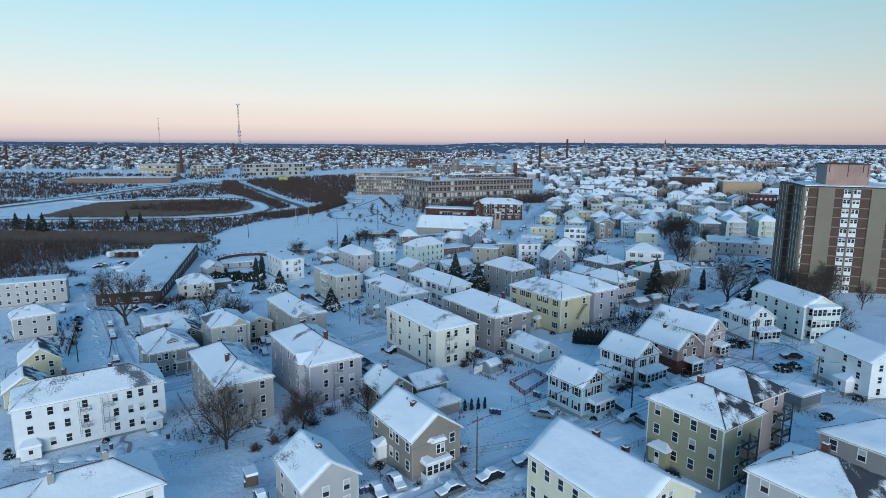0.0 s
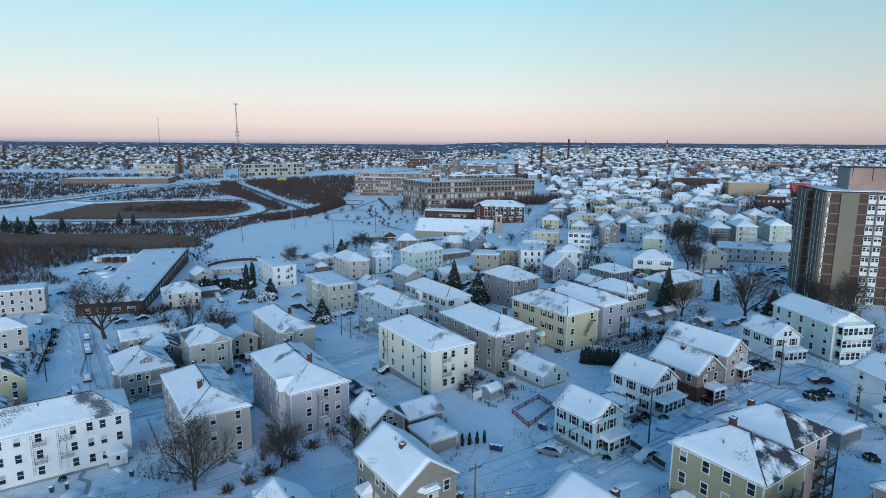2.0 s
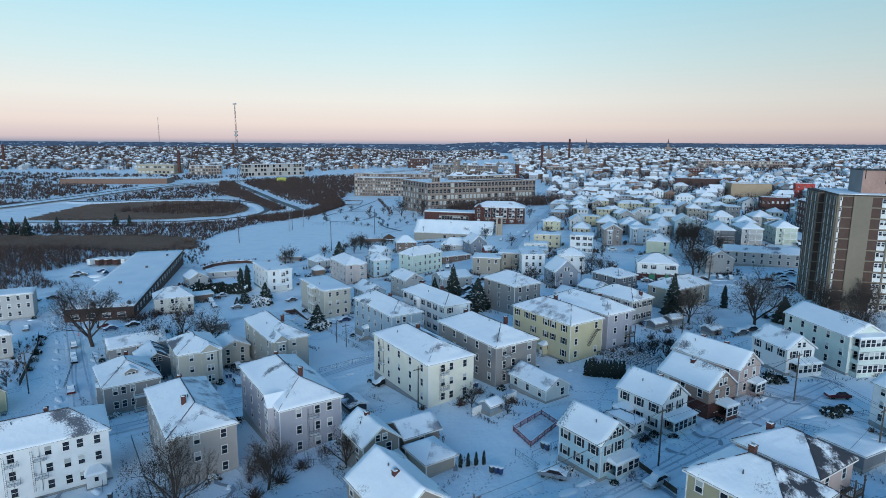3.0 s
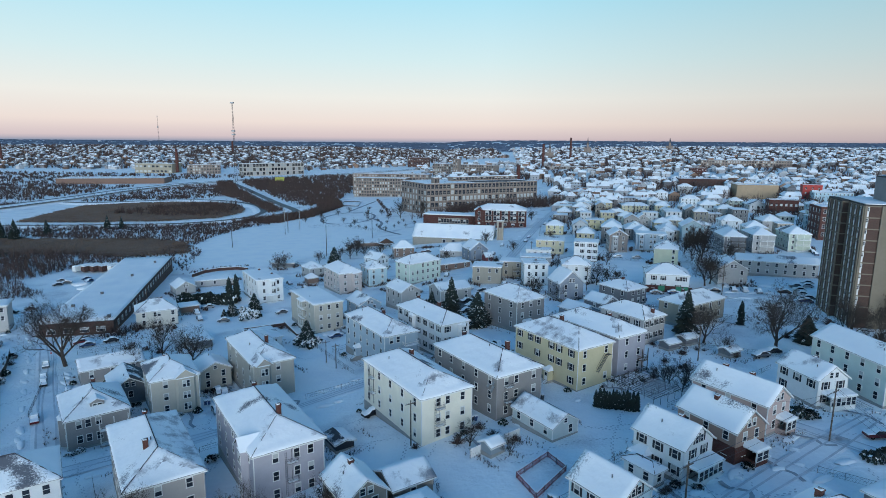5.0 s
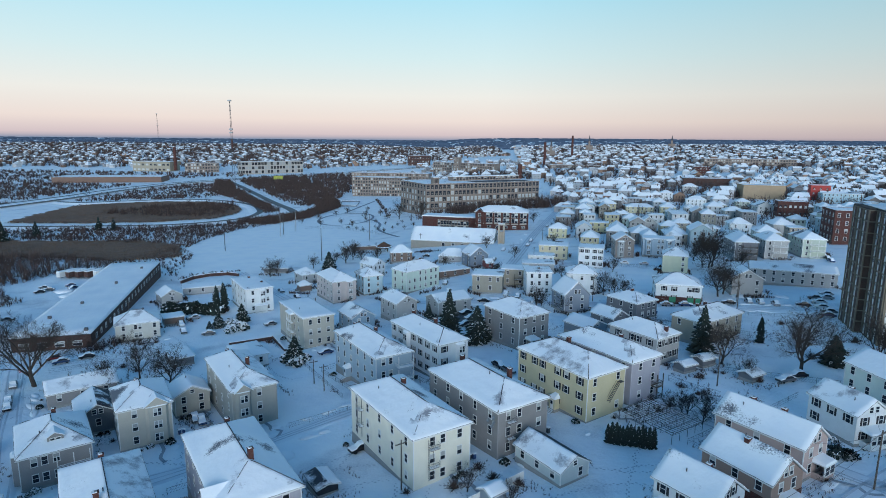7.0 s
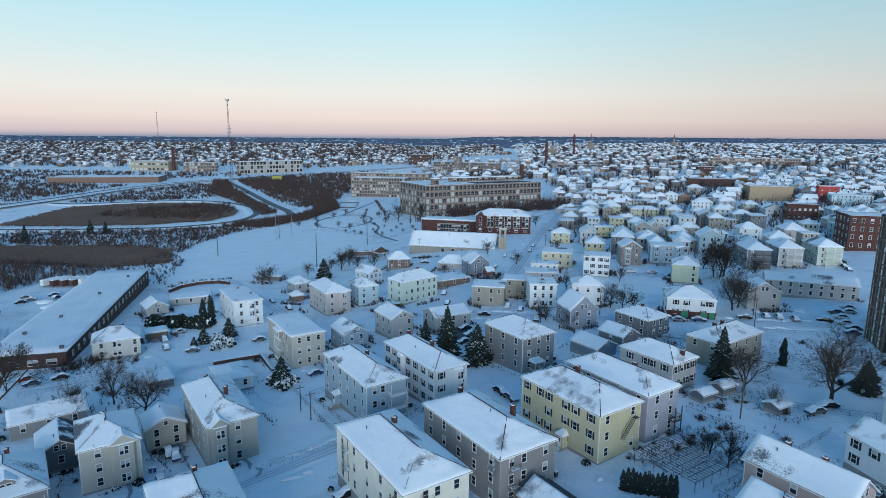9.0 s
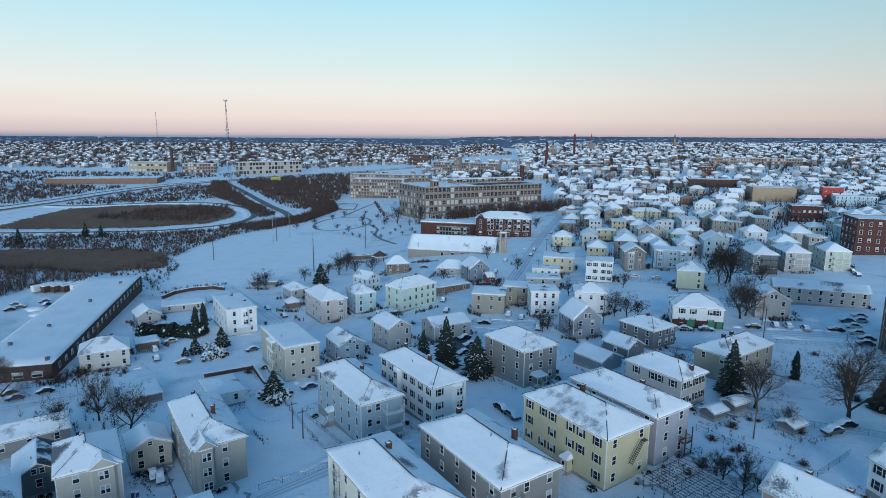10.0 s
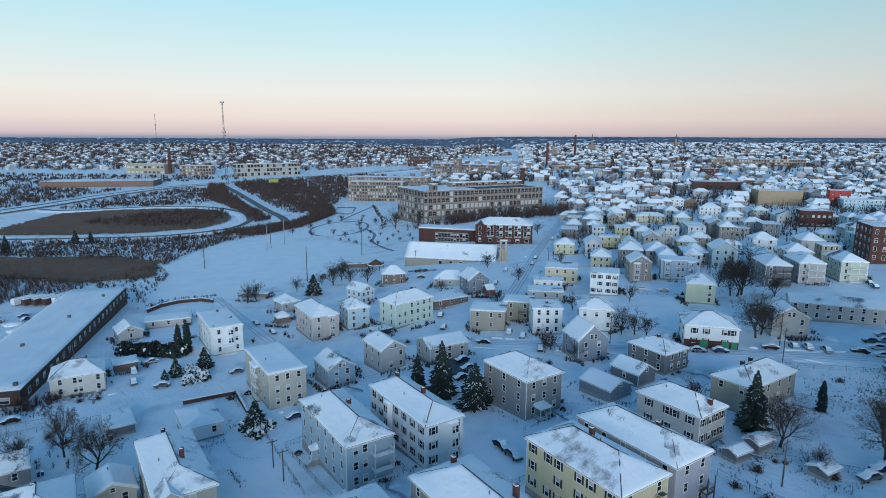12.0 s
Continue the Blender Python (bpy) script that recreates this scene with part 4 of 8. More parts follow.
bay(r, w, l, "S", 2.2, 0.6, 9.0, siding((0.55, 0.47, 0.44)), 3.6, 1.0, 3)
house("white and blue narrow three-storey house", -35.4, 292.0, 30, 9.4, 11.5, 8.2, pitch=0.6, col=PBLUE, S=(-0.25, 0.25), W=3)
house("white gabled two-storey house by the field", -39.1, 329.0, 50, 8.5, 11.0, 6.3, roof="gable", pitch=0.7, col=WHITE, floors=2, S=3, W=3)
house("brown two-storey hip-roofed house", -28.4, 364.0, 12, 12.5, 10.0, 5.6, pitch=0.7, col=BROWN, floors=2, S=3, W=2)
house("slate blue gabled house by the hall", 11.8, 330.8, 20, 10.2, 13.0, 6.2, roof="gable", pitch=0.8, col=(0.19, 0.23, 0.29), floors=2, S=(-0.25, 0.2), W=2, g=4.0)
house("low grey hip-roofed hall annex", 1.3, 347.3, -6, 16.0, 10.0, 3.2, pitch=0.7, col=LGREY, floors=1, S=3, W=2)
house("low brown flat-roofed building", -0.9, 310.6, 33, 17.1, 12.0, 3.4, roof="flat", col=BROWN, floors=1, S=3, W=2)
house("beige two-storey flat-roofed block", 15.6, 273.4, -8, 12.6, 11.8, 7.3, roof="flat", col=TAN, floors=2, S=(-0.3, 0.1, 0.35), W=2)
r, w, l, h = house("brown flat-roofed house with outside stairs", 27.0, 283.0, -10, 11.0, 10.0, 7.1, roof="flat", col=TAN, floors=2, S=2, W=2)
porch_stack(r, w, l, "S", 2.0, 3.2, 1.8, 5.4, 2, M_WOOD, roofed=False, rail=M_WOOD)
house("white three-storey flat-roofed house", 34.2, 266.6, 0, 10.4, 12.0, 9.0, roof="flat", col=WHITE, S=(-0.3, 0, 0.3), W=3, chims=((0.5, 1.0, 0.8),))
house("low grey flat-roofed block", 40.4, 309.9, -6, 15.0, 10.0, 4.0, roof="flat", col=LGREY, floors=1, S=3, W=1)
house("low white flat-roofed house", 44.0, 326.0, -8, 13.0, 9.0, 4.6, roof="flat", col=WHITE, floors=1, S=4, W=1)
house("pale yellow flat-roofed two-storey house", 52.5, 341.3, -12, 15.0, 14.0, 7.3, roof="flat", col=(0.58, 0.52, 0.36), floors=2, S=4, W=2)
r, w, l, h = house("white three-storey house with black shutters and back stairs", 65.9, 316.2, -14, 12.0, 13.0, 9.3, roof="flat", col=WHITE, S=(-0.38, -0.15, 0.15, 0.38), W=2, shutters=True)
house("pale yellow hip-roofed corner house", 66.5, 413.0, -12, 12.0, 11.0, 6.4, pitch=0.55, col=(0.60, 0.54, 0.34), floors=2, S=3, W=2)
house("yellow box-shaped two-storey house", 96.3, 430.0, -14, 12.5, 10.0, 6.9, roof="flat", col=(0.62, 0.54, 0.32), floors=2, S=3, W=2)
house("grey three-storey hip-roofed house", 121.0, 470.0, -13, 11.5, 11.0, 8.2, pitch=0.55, col=GREY, S=3, W=2)
r, w, l, h = house("blue-grey three-storey row with bay windows", 104.4, 339.0, -14, 15.8, 11.0, 8.9, roof="flat", col=LBLUE, S=(0.0, 0.12), W=2)
bay(r, w, l, "S", -4.8, 0.6, 8.4, siding(LBLUE), 3.4, 1.0, 3)
bay(r, w, l, "S", 5.0, 0.6, 8.4, siding(LBLUE), 3.4, 1.0, 3)
r, w, l, h = house("brown three-storey house with stacked bays", 87.0, 340.0, -6, 10.0, 14.0, 8.9, roof="gable", pitch=0.6, col=(0.24, 0.2, 0.18), S=(0.25,), W=3)
bay(r, w, l, "S", -1.8, 0.6, 8.4, siding(LGREY), 3.4, 1.0, 3)
house("grey gabled two-storey house", 125.6, 422.6, -10, 10.8, 12.0, 7.1, roof="gable", pitch=0.7, col=LGREY, floors=2, S=2, W=2)
house("tan hip-roofed house with porch", 146.1, 420.3, -14, 12.2, 10.0, 6.5, pitch=0.55, col=TAN, floors=2, S=3, W=2)
house("small pale blue two-storey house", 155.9, 401.4, -12, 11.5, 9.0, 5.1, pitch=0.5, col=PBLUE, floors=2, S=4, W=2)
house("pale yellow-green three-storey house", 98.0, 297.4, -18, 11.0, 12.0, 7.8, pitch=0.6, col=(0.56, 0.57, 0.42), S=(0.3,), W=1)
house("white hip-roofed two-storey house", 174.9, 405.0, -8, 13.0, 12.0, 7.1, pitch=0.6, col=WHITE, floors=2, S=2, W=2)
house("pale grey hip-roofed house", 195.3, 396.0, -8, 12.6, 14.0, 7.5, pitch=0.6, col=LGREY, floors=2, S=(0.2,), W=3)
for x, y, lab, c in ((139.5, 326, "dark brown three-storey house with porches", DGREY), (155.0, 329.0, "pale grey three-storey house with white porches", LGREY), (173.0, 330.0, "sage green three-storey house with white porches", (0.45, 0.5, 0.42))):
    r, w, l, h = house(lab, x, y, -8, 11.0, 18.0, 9.0, pitch=0.55, col=c, S=(-0.3,), W=5, group="three-deckers with porches")
    porch_stack(r, w, l, "S", 1.2, 6.5, 1.8, 8.4, 3, siding(c), roofed=False, rail=M_TRIM if c is not DGREY else M_WOOD)
house("long grey two-storey apartment block", 132.0, 268.5, -20, 30.0, 10.0, 5.8, roof="gable_x", pitch=0.4, col=LGREY, floors=2, S=9, W=1)
house("grey gabled end block with dark bare slope", 108.0, 256.6, -11, 11.1, 14.0, 6.4, roof="gable", pitch=0.6, col=LGREY, floors=2, S=(0.3,), W=3, bare={"E": "thin"})
house("white three-storey house on the far street", 208.2, 629.0, -14, 12.8, 11.0, 8.8, pitch=0.5, col=WHITE, S=3, W=2)
house("large white four-window house", 212.0, 565.0, -14, 17.0, 12.0, 8.7, pitch=0.5, col=WHITE, S=5, W=2)
house("long pale yellow two-storey house", 157.1, 545.0, -10, 23.0, 12.0, 5.8, pitch=0.4, col=(0.62, 0.55, 0.36), floors=2, S=6, W=2)
house("grey box house with hip roof", 262.7, 711.0, -14, 16.0, 12.0, 8.0, pitch=0.5, col=LGREY, S=3, W=2)
house("pale house with hip roof", 202.9, 474.0, -8, 14.0, 11.0, 8.0, pitch=0.5, col=(0.5, 0.48, 0.44), S=3, W=2)
house("pale sage house with hip roof", 243.4, 546.0, -14, 12.0, 11.0, 8.0, pitch=0.5, col=(0.5, 0.54, 0.46), S=3, W=2)
house("long pale blue commercial block", 362.5, 605.0, -14, 34.0, 14.0, 9.0, roof="flat", col=PBLUE, S=10, W=3)
house("light blue cottage behind the tan tenement", -31.0, 235.0, 34, 9.0, 12.0, 5.6, roof="gable", pitch=0.6, col=(0.30, 0.40, 0.48), floors=2, S=(-0.2, 0.2), W=2)
house("pale grey gabled house with roof porch", -17.5, 243.0, 34, 8.8, 13.0, 7.0, roof="gable", pitch=0.6, col=LGREY, floors=2, S=(-0.1, 0.3), W=3)
house("light grey low house behind the conifers", 0.0, 246.0, 30, 14.0, 10.0, 5.0, roof="gable_x", pitch=0.4, col=LGREY, floors=2, S=3, W=2)
house("white low house with shallow snowy roof", -58.4, 206.5, 35.5, 9.4, 12.6, 3.9, pitch=0.22, col=WHITE, floors=1, S=(-0.2, 0.25), W=1, N=0, E=0, cat="garage")
r, w, l, h = house("brown gabled house with low wing and dark garage", -13.0, 112.0, 35, 7.6, 9.5, 5.6, roof="gable", pitch=0.75, col=(0.26, 0.23, 0.20), floors=2, S=(-0.2, 0.2), W=2, chims=((0.0, 1.0, 0.9),))
porch_stack(r, w, l, "S", 1.5, 3.6, 2.2, 2.6, 1, siding((0.26, 0.23, 0.20)), enclosed=True)
house("taupe garage with panelled door", -2.5, 109.0, 35, 6.5, 7.5, 2.7, pitch=0.5, col=(0.33, 0.3, 0.26), floors=1, S=0, W=0, N=0, E=0, bare={"S": "semi"}, cat="garage")
house("long low outbuilding with half-bare green roof", 19.5, 137.0, 35, 7.4, 12.0, 2.9, roof="gable", pitch=0.6, col=(0.5, 0.55, 0.55), floors=1, S=(0.2,), W=3, bare={"W": "semi", "E": "off"}, cat="outbuilding")
house("small blue-grey garden shed", 9.0, 128.0, 40, 4.2, 3.6, 2.1, roof="gable_x", pitch=0.5, col=(0.24, 0.29, 0.33), floors=1, S=0, W=0, N=0, E=0, trim=False, cat="shed")
house("grey garden shed with snowy lid", -26.0, 92.5, 35, 5.0, 7.0, 2.4, roof="gable", pitch=0.25, col=GREY, floors=1, S=0, W=0, N=0, E=0, trim=False, cat="shed")


# ---------------------------------------------------------------- mills, tower and other large buildings
def block(label, x, y, rot, w, l, h, m, rows, cols, side_cols=0, z=None, win=(1.6, 2.2), cat="mill", trim=None, parapet=0.5, name="mill", pale=(0.35,)):
    """A masonry block with a flat snowy roof and rows of windows, each let into the wall."""
    z = gz(x, y) if z is None else z
    root = thing(name, x, y, z, rot, label, cat)
    b = Mesh()
    b.box(-w / 2, w / 2, -l / 2, l / 2, -4, h, m)
    part("wall", b, root)
    for a in ((-w / 2 - 0.1, w / 2 + 0.1, -l / 2 - 0.1, -l / 2 + 0.4), (-w / 2 - 0.1, w / 2 + 0.1, l / 2 - 0.4, l / 2 + 0.1), (-w / 2 - 0.1, -w / 2 + 0.4, -l / 2 + 0.4, l / 2 - 0.4), (w / 2 - 0.4, w / 2 + 0.1, -l / 2 + 0.4, l / 2 - 0.4)):
        part("parapet", Mesh_box(*a, h - 0.3, h + parapet, m), root)
        part("parapet_snow", Mesh_box(a[0] + 0.05, a[1] - 0.05, a[2] + 0.05, a[3] - 0.05, h + parapet, h + parapet + 0.12, M_SNOW_THICK), root)
    PLACED.append((x, y, max(w, l) / 2))
    joined = Mesh() if y > 440 else None
    part("roof_snow", Mesh_box(-w / 2 + 0.4, w / 2 - 0.4, -l / 2 + 0.4, l / 2 - 0.4, h, h + 0.3, M_SNOW), root)
    ww, wh = win
    fh = h / rows
    for fc, n, length in (("S", cols, w), ("W", side_cols, l)):
        for i in range(n):
            for k in range(rows):
                at = on_face(fc, w, l, ((i + 0.5) / n - 0.5) * length, fh * k + fh * 0.25, 0.005)
                if joined is None:
                    put_window(root, at, ww, wh, trim, whole=True)
                else:
                    f0 = len(joined.v)
                    joined.box(-ww / 2 - 0.2, ww / 2 + 0.2, -0.12, 0.02, -0.25, 0, trim or M_TRIM)
                    joined.box(-ww / 2, ww / 2, -0.05, 0.02, 0, wh, M_BLIND if WIN_RNG.random() < pale[k % len(pale)] else M_GLASS)
                    joined.box(-ww / 2, ww / 2, -0.09, -0.05, wh / 2 - 0.08, wh / 2 + 0.08, trim or M_TRIM)
                    joined.box(-0.08, 0.08, -0.09, -0.05, 0, wh / 2 - 0.08, trim or M_TRIM)
                    joined.v[f0:] = [tuple(at @ Vector(p)) for p in joined.v[f0:]]
    if joined is not None and joined.f:
        tagged(part("windows", joined, root), kind="stuff")
    return root


M_STONETRIM = mat("stone_trim", (0.40, 0.36, 0.31), 0.8)
block("granite textile mill with rows of windows", -101, 842, -8.5, 73, 26, 25, M_GRANITE, 6, 20, 6, -10, (2.0, 2.6), trim=M_STONETRIM)
block("granite textile mill, upper rear block", -90, 876, -8.5, 110, 26, 29, M_GRANITE, 7, 24, 0, -10, (2.0, 2.4), trim=M_STONETRIM)
r = block("long granite mill with corner belfry", 16, 661, 29, 132, 60, 29.5, M_GRANITE, 5, 30, 9, -6, (2.9, 3.7), trim=M_STONETRIM, pale=(0.6, 0.35, 0.8, 0.12, 0.08))
mon = part("roof_monitor", Mesh_box(-20, 62, 2, 12, 29.8, 34.0, M_GRANITE), r, "long glazed roof monitor")
part("monitor_roof", Mesh_box(-20.6, 62.6, 1.2, 12.8, 34.0, 34.5, M_SNOW), mon)
for i_ in range(22):
    put_window(mon, pose(-17.6 + i_ * 3.7, 1.98, 30.9), 2.6, 2.4, M_STONETRIM, whole=True)
part("tar_patch", Mesh_box(-8, 60, -27, -3, 29.805, 29.82, M_SHINGLE), r, "bare tarred roof patch")
b = Mesh()
b.box(-58, -52, -30, -24, 29.5, 36, M_GRANITE)
b.box(-57, -56, -30.1, -29.98, 31, 34.5, M_GLASS)
b.box(-55.4, -54.6, -30.1, -29.98, 31, 34.5, M_GLASS)
b.box(-54, -53.0, -30.1, -29.98, 31, 34.5, M_GLASS)
b.box(-58.3, -51.7, -30.3, -23.7, 36, 36.6, M_SNOW_THICK)
part("belfry", b, r, "square granite belfry")
c = thing("factory_chimney", 76, 745, -8, 0, "tall tapering red brick factory chimney", "chimney")
cm = Mesh()
cm.tube((0, 0, 0), (0, 0, 46), 3.2, 2.2, M_BRICK_RED, 12)
part("chimney_shaft", cm, c)
cm = Mesh()
cm.tube((0, 0, 44.5), (0, 0, 46.4), 2.7, 2.7, M_BRICK_DARK, 12)
part("crown", cm, c)
def school():
    """A brick school under a low pitched roof: tall windows in pairs between brick piers, a gabled entrance bay."""
    w, l, h = 37.0, 17.0, 12.0
    root = thing("school", 35.2, 466.5, 3.4, -8, "red brick school with tall paired windows and snowy roof", "school")
    PLACED.append((35.2, 466.5, 18))
    part("wall", Mesh_box(-w / 2, w / 2, -l / 2, l / 2, -5, h, M_BRICK_RED), root)
    add_roof(root, "hip", w, l, h, 0.42, 77.7, 0.7, {"S": ""})
    part("stone_band", Mesh_box(-w / 2 - 0.1, w / 2 + 0.1, -l / 2 - 0.12, -l / 2 - 0.004, 3.4, 4.0, M_STONETRIM), root)
    for i in range(5):
        x = -8.6 + i * 6.0
        for k, z in enumerate((4.6, 8.4)):
            for d in (-1.15, 1.15):
                put_window(root, pose(x + d, -l / 2 - 0.02, z), 1.9, 2.9, None, whole=True)
        put_window(root, pose(x, -l / 2 - 0.02, 0.8), 2.4, 1.6, None, whole=True)
    for i in range(6):
        part("brick_pier", Mesh_box(-12.2 + i * 6.0, -11.0 + i * 6.0, -l / 2 - 0.45, -l / 2 - 0.004, -5, h - 0.4, M_BRICK_RED), root)
    bay_ = Mesh()
    bay_.box(-18.0, -12.6, -l / 2 - 1.6, -l / 2 - 0.004, -5, h - 0.2, M_BRICK_RED)
    bay_.loft([(-18.2, -l / 2 - 1.8, h - 0.2), (-12.4, -l / 2 - 1.8, h - 0.2), (-15.3, -l / 2 - 1.8, h + 2.2)], [(-18.2, -l / 2 + 3.5, h - 0.2), (-12.4, -l / 2 + 3.5, h - 0.2), (-15.3, -l / 2 + 3.5, h + 2.2)], M_SHINGLE)
    bay_.face([(-18.0, -l / 2 - 1.82, h - 0.2), (-12.6, -l / 2 - 1.82, h - 0.2), (-15.3, -l / 2 - 1.82, h + 1.9)], M_BRICK_RED)
    b_ = part("entrance_bay", bay_, root, "gabled brick entrance bay")
    for z in (0.6, 4.6, 8.4):
        put_window(b_, pose(-15.3, -l / 2 - 1.62, z), 1.6, 2.4, None, whole=True)


M_WHITE_PANEL = mat("white_window_panel", (0.60, 0.60, 0.58), 0.6)
school()


def school_wing():
    """The low wing: brick ends, a long glazed band between white rails, a flat snowy roof."""
    w, l, h = 45.0, 15.0, 11.6
    root = thing("school_wing", 0, 487, -3.0, -14, "low red brick school wing with a long window band", "school")
    PLACED.append((0, 487, 22))
    part("wall", Mesh_box(-w / 2, w / 2, -l / 2, l / 2, -4, h, M_BRICK_RED), root)
    part("roof_edge", Mesh_box(-w / 2 - 0.3, w / 2 + 0.3, -l / 2 - 0.3, l / 2 + 0.3, h, h + 0.4, M_WHITE_PANEL), root)
    part("roof_snow", Mesh_box(-w / 2, w / 2, -l / 2, l / 2, h + 0.4, h + 0.8, M_SNOW_THICK), root)
    part("plinth", Mesh_box(-10.5, w / 2 - 9.5, -l / 2 - 0.6, -l / 2 - 0.004, -4, 2.6, M_CONCRETE), root)
    for z in (2.6, 5.4, 8.9):
        part("band", Mesh_box(-10.5, w / 2 - 9.5, -l / 2 - 0.14, -l / 2 - 0.004, z + 0.22, z + 0.6, M_STONETRIM), root)
    for i in range(11):
        for z in (3.25, 6.05):
            put_window(root, pose(-9.3 + i * 2.2, -l / 2 - 0.02, z), 1.8, 2.0 if z < 5 else 2.6, M_STONETRIM, whole=True)


school_wing()
# the church hall with its long snowy roof
r, w, l, h = house("long church hall with wide snowy roof", 1.2, 410, -11, 52.8, 20.0, 8.1, roof="gable_x", pitch=0.75, col=(0.30, 0.275, 0.235), floors=1, S=(-0.1, 0.02, 0.13, 0.24, 0.35, 0.44), W=2, g=-4.2, cat="hall", win=(1.7, 4.2), trim=False)
t = thing("bell_tower", 29.6, 396, 0, -11, "slender open stone bell tower beside the hall", "tower")
M_CAST = mat("cast_stone", (0.42, 0.36, 0.29), 0.9)
for x_ in (-2.0, 1.0):
    part("pier", Mesh_box(x_, x_ + 1.0, -1.1, 1.1, -3, 15, M_CAST), t)
part("screen", Mesh_box(-1.0, 1.0, 0.3, 0.7, -3, 11, M_CAST), t)
part("lintel", Mesh_box(-2.15, 2.15, -1.25, 1.25, 15, 15.7, M_CAST), t)
part("cap", Mesh_box(-2.0, 2.0, -1.1, 1.1, 15.7, 16.0, M_SNOW_THICK), t)
block("tan brick warehouse without windows", 312, 653, -10, 39, 24, 13.5, mat("tan_brick", (0.38, 0.275, 0.18), 0.9, vary=0.15, scale=0.3), 1, 0, 0, None, (1, 1), "warehouse", name="warehouse")
block("dark red brick commercial building", 260, 502, -16, 20.5, 12, 11, M_BRICK_RED, 2, 6, 2, None, (1.6, 1.6), "building", name="commercial_building")
block("bright red painted commercial block", 363, 640, -20, 17, 15, 14, mat("red_paint", (0.42, 0.05, 0.04), 0.7), 3, 3, 2, None, (1.4, 1.6), "building", name="commercial_building")
block("red brick apartment building with pale sills", 220.5, 367, -14, 28, 20, 16.8, M_BRICK_RED, 4, 7, 4, 13.0, (1.2, 2.0), "building", name="apartment_building")
block("long low red brick factory", 330, 830, -12, 60, 24, 9, M_BRICK_DARK, 2, 0, 0, None, (1, 1), "factory", name="factory")
block("small red brick commercial block", 417, 1063, -12, 26, 18, 13, M_BRICK_RED, 3, 6, 0, None, (1.6, 2.0), "building", name="commercial_building")
block("long tan stone mill with many windows", 632, 1350, -4, 190, 24, 17, M_GRANITE, 3, 34, 0, None, (3.0, 3.2), trim=M_STONETRIM)
block("grey stone mill with stair tower", 20, 1320, -30, 150, 26, 27, M_GRANITE, 5, 26, 0, -10, (3.0, 3.4), trim=M_STONETRIM)
block("square stone mill stair tower", 2, 1278, -30, 12, 12, 40, M_GRANITE, 6, 2, 0, -10, (2.0, 3.0), "tower", name="stair_tower")
block("stone mill with rows of windows", 262, 1345, -8, 120, 26, 20, M_GRANITE, 3, 24, 0, -6, (3.0, 3.6), trim=M_STONETRIM)
block("long brown brick factory block", 400, 1400, -8, 100, 24, 14, M_BRICK_DARK, 2, 0, 0, -6, (3.0, 3.6))
block("concrete mill with wide white windows", -412, 1350, 40, 140, 26, 26, mat("mill_concrete", (0.42, 0.38, 0.34), 0.9), 3, 20, 4, -11, (5.2, 5.6), trim=M_STONETRIM)
block("tan concrete warehouse with large panes", -690, 1390, -5, 90, 40, 22, mat("warehouse_tan", (0.34, 0.30, 0.23), 0.9), 2, 9, 2, -11, (6.0, 4.0), trim=M_STONETRIM)
block("low brown stone mill building", -575, 1370, 20, 70, 26, 20, M_GRANITE, 3, 12, 0, -11, (3.4, 4.0), trim=M_STONETRIM)
block("low wide store of brown brick", -600, 1062, 14, 170, 60, 9, mat("brown_brick_front", (0.20, 0.125, 0.095), 0.9), 1, 0, 0, -11, (1, 1), "store", name="store")
block("brown brick church school block", -105, 1700, 0, 60, 30, 30, M_BRICK_DARK, 3, 8, 0, -8, (3, 4), "building", name="apartment_building")
for x, y, hh in ((-640, 1378, 52), (214, 1500, 70), (356, 1900, 90), (-860, 2300, 70), (690, 1345, 45), (-1300, 1700, 60)):
    c = thing("factory_chimney", x, y, -8, 0, "distant red brick factory chimney", "chimney")
    cm = Mesh()
    cm.tube((0, 0, 0), (0, 0, hh), 4, 3, M_BRICK_RED, 10)
    part("chimney_shaft", cm, c)

# the high-rise at the right
M_PIER = mat("buff_concrete", (0.20, 0.168, 0.125), 0.9, vary=0.18, scale=0.12, fine=0.1)
M_BROWNPANEL = brick_mat("brown_panel", (0.135, 0.072, 0.055), (0.11, 0.085, 0.07))
M_WPANEL = mat("white_panel", (0.70, 0.70, 0.68), 0.6)
M_PINKBOX = mat("stained_render", (0.34, 0.215, 0.175), 0.9, vary=0.35, scale=0.18, fine=0.2)
M_GREYBOX = mat("grey_render", (0.24, 0.23, 0.225), 0.9, vary=0.25, scale=0.2)
M_TAR = mat("tar_streaks", (0.03, 0.025, 0.025), 0.8)


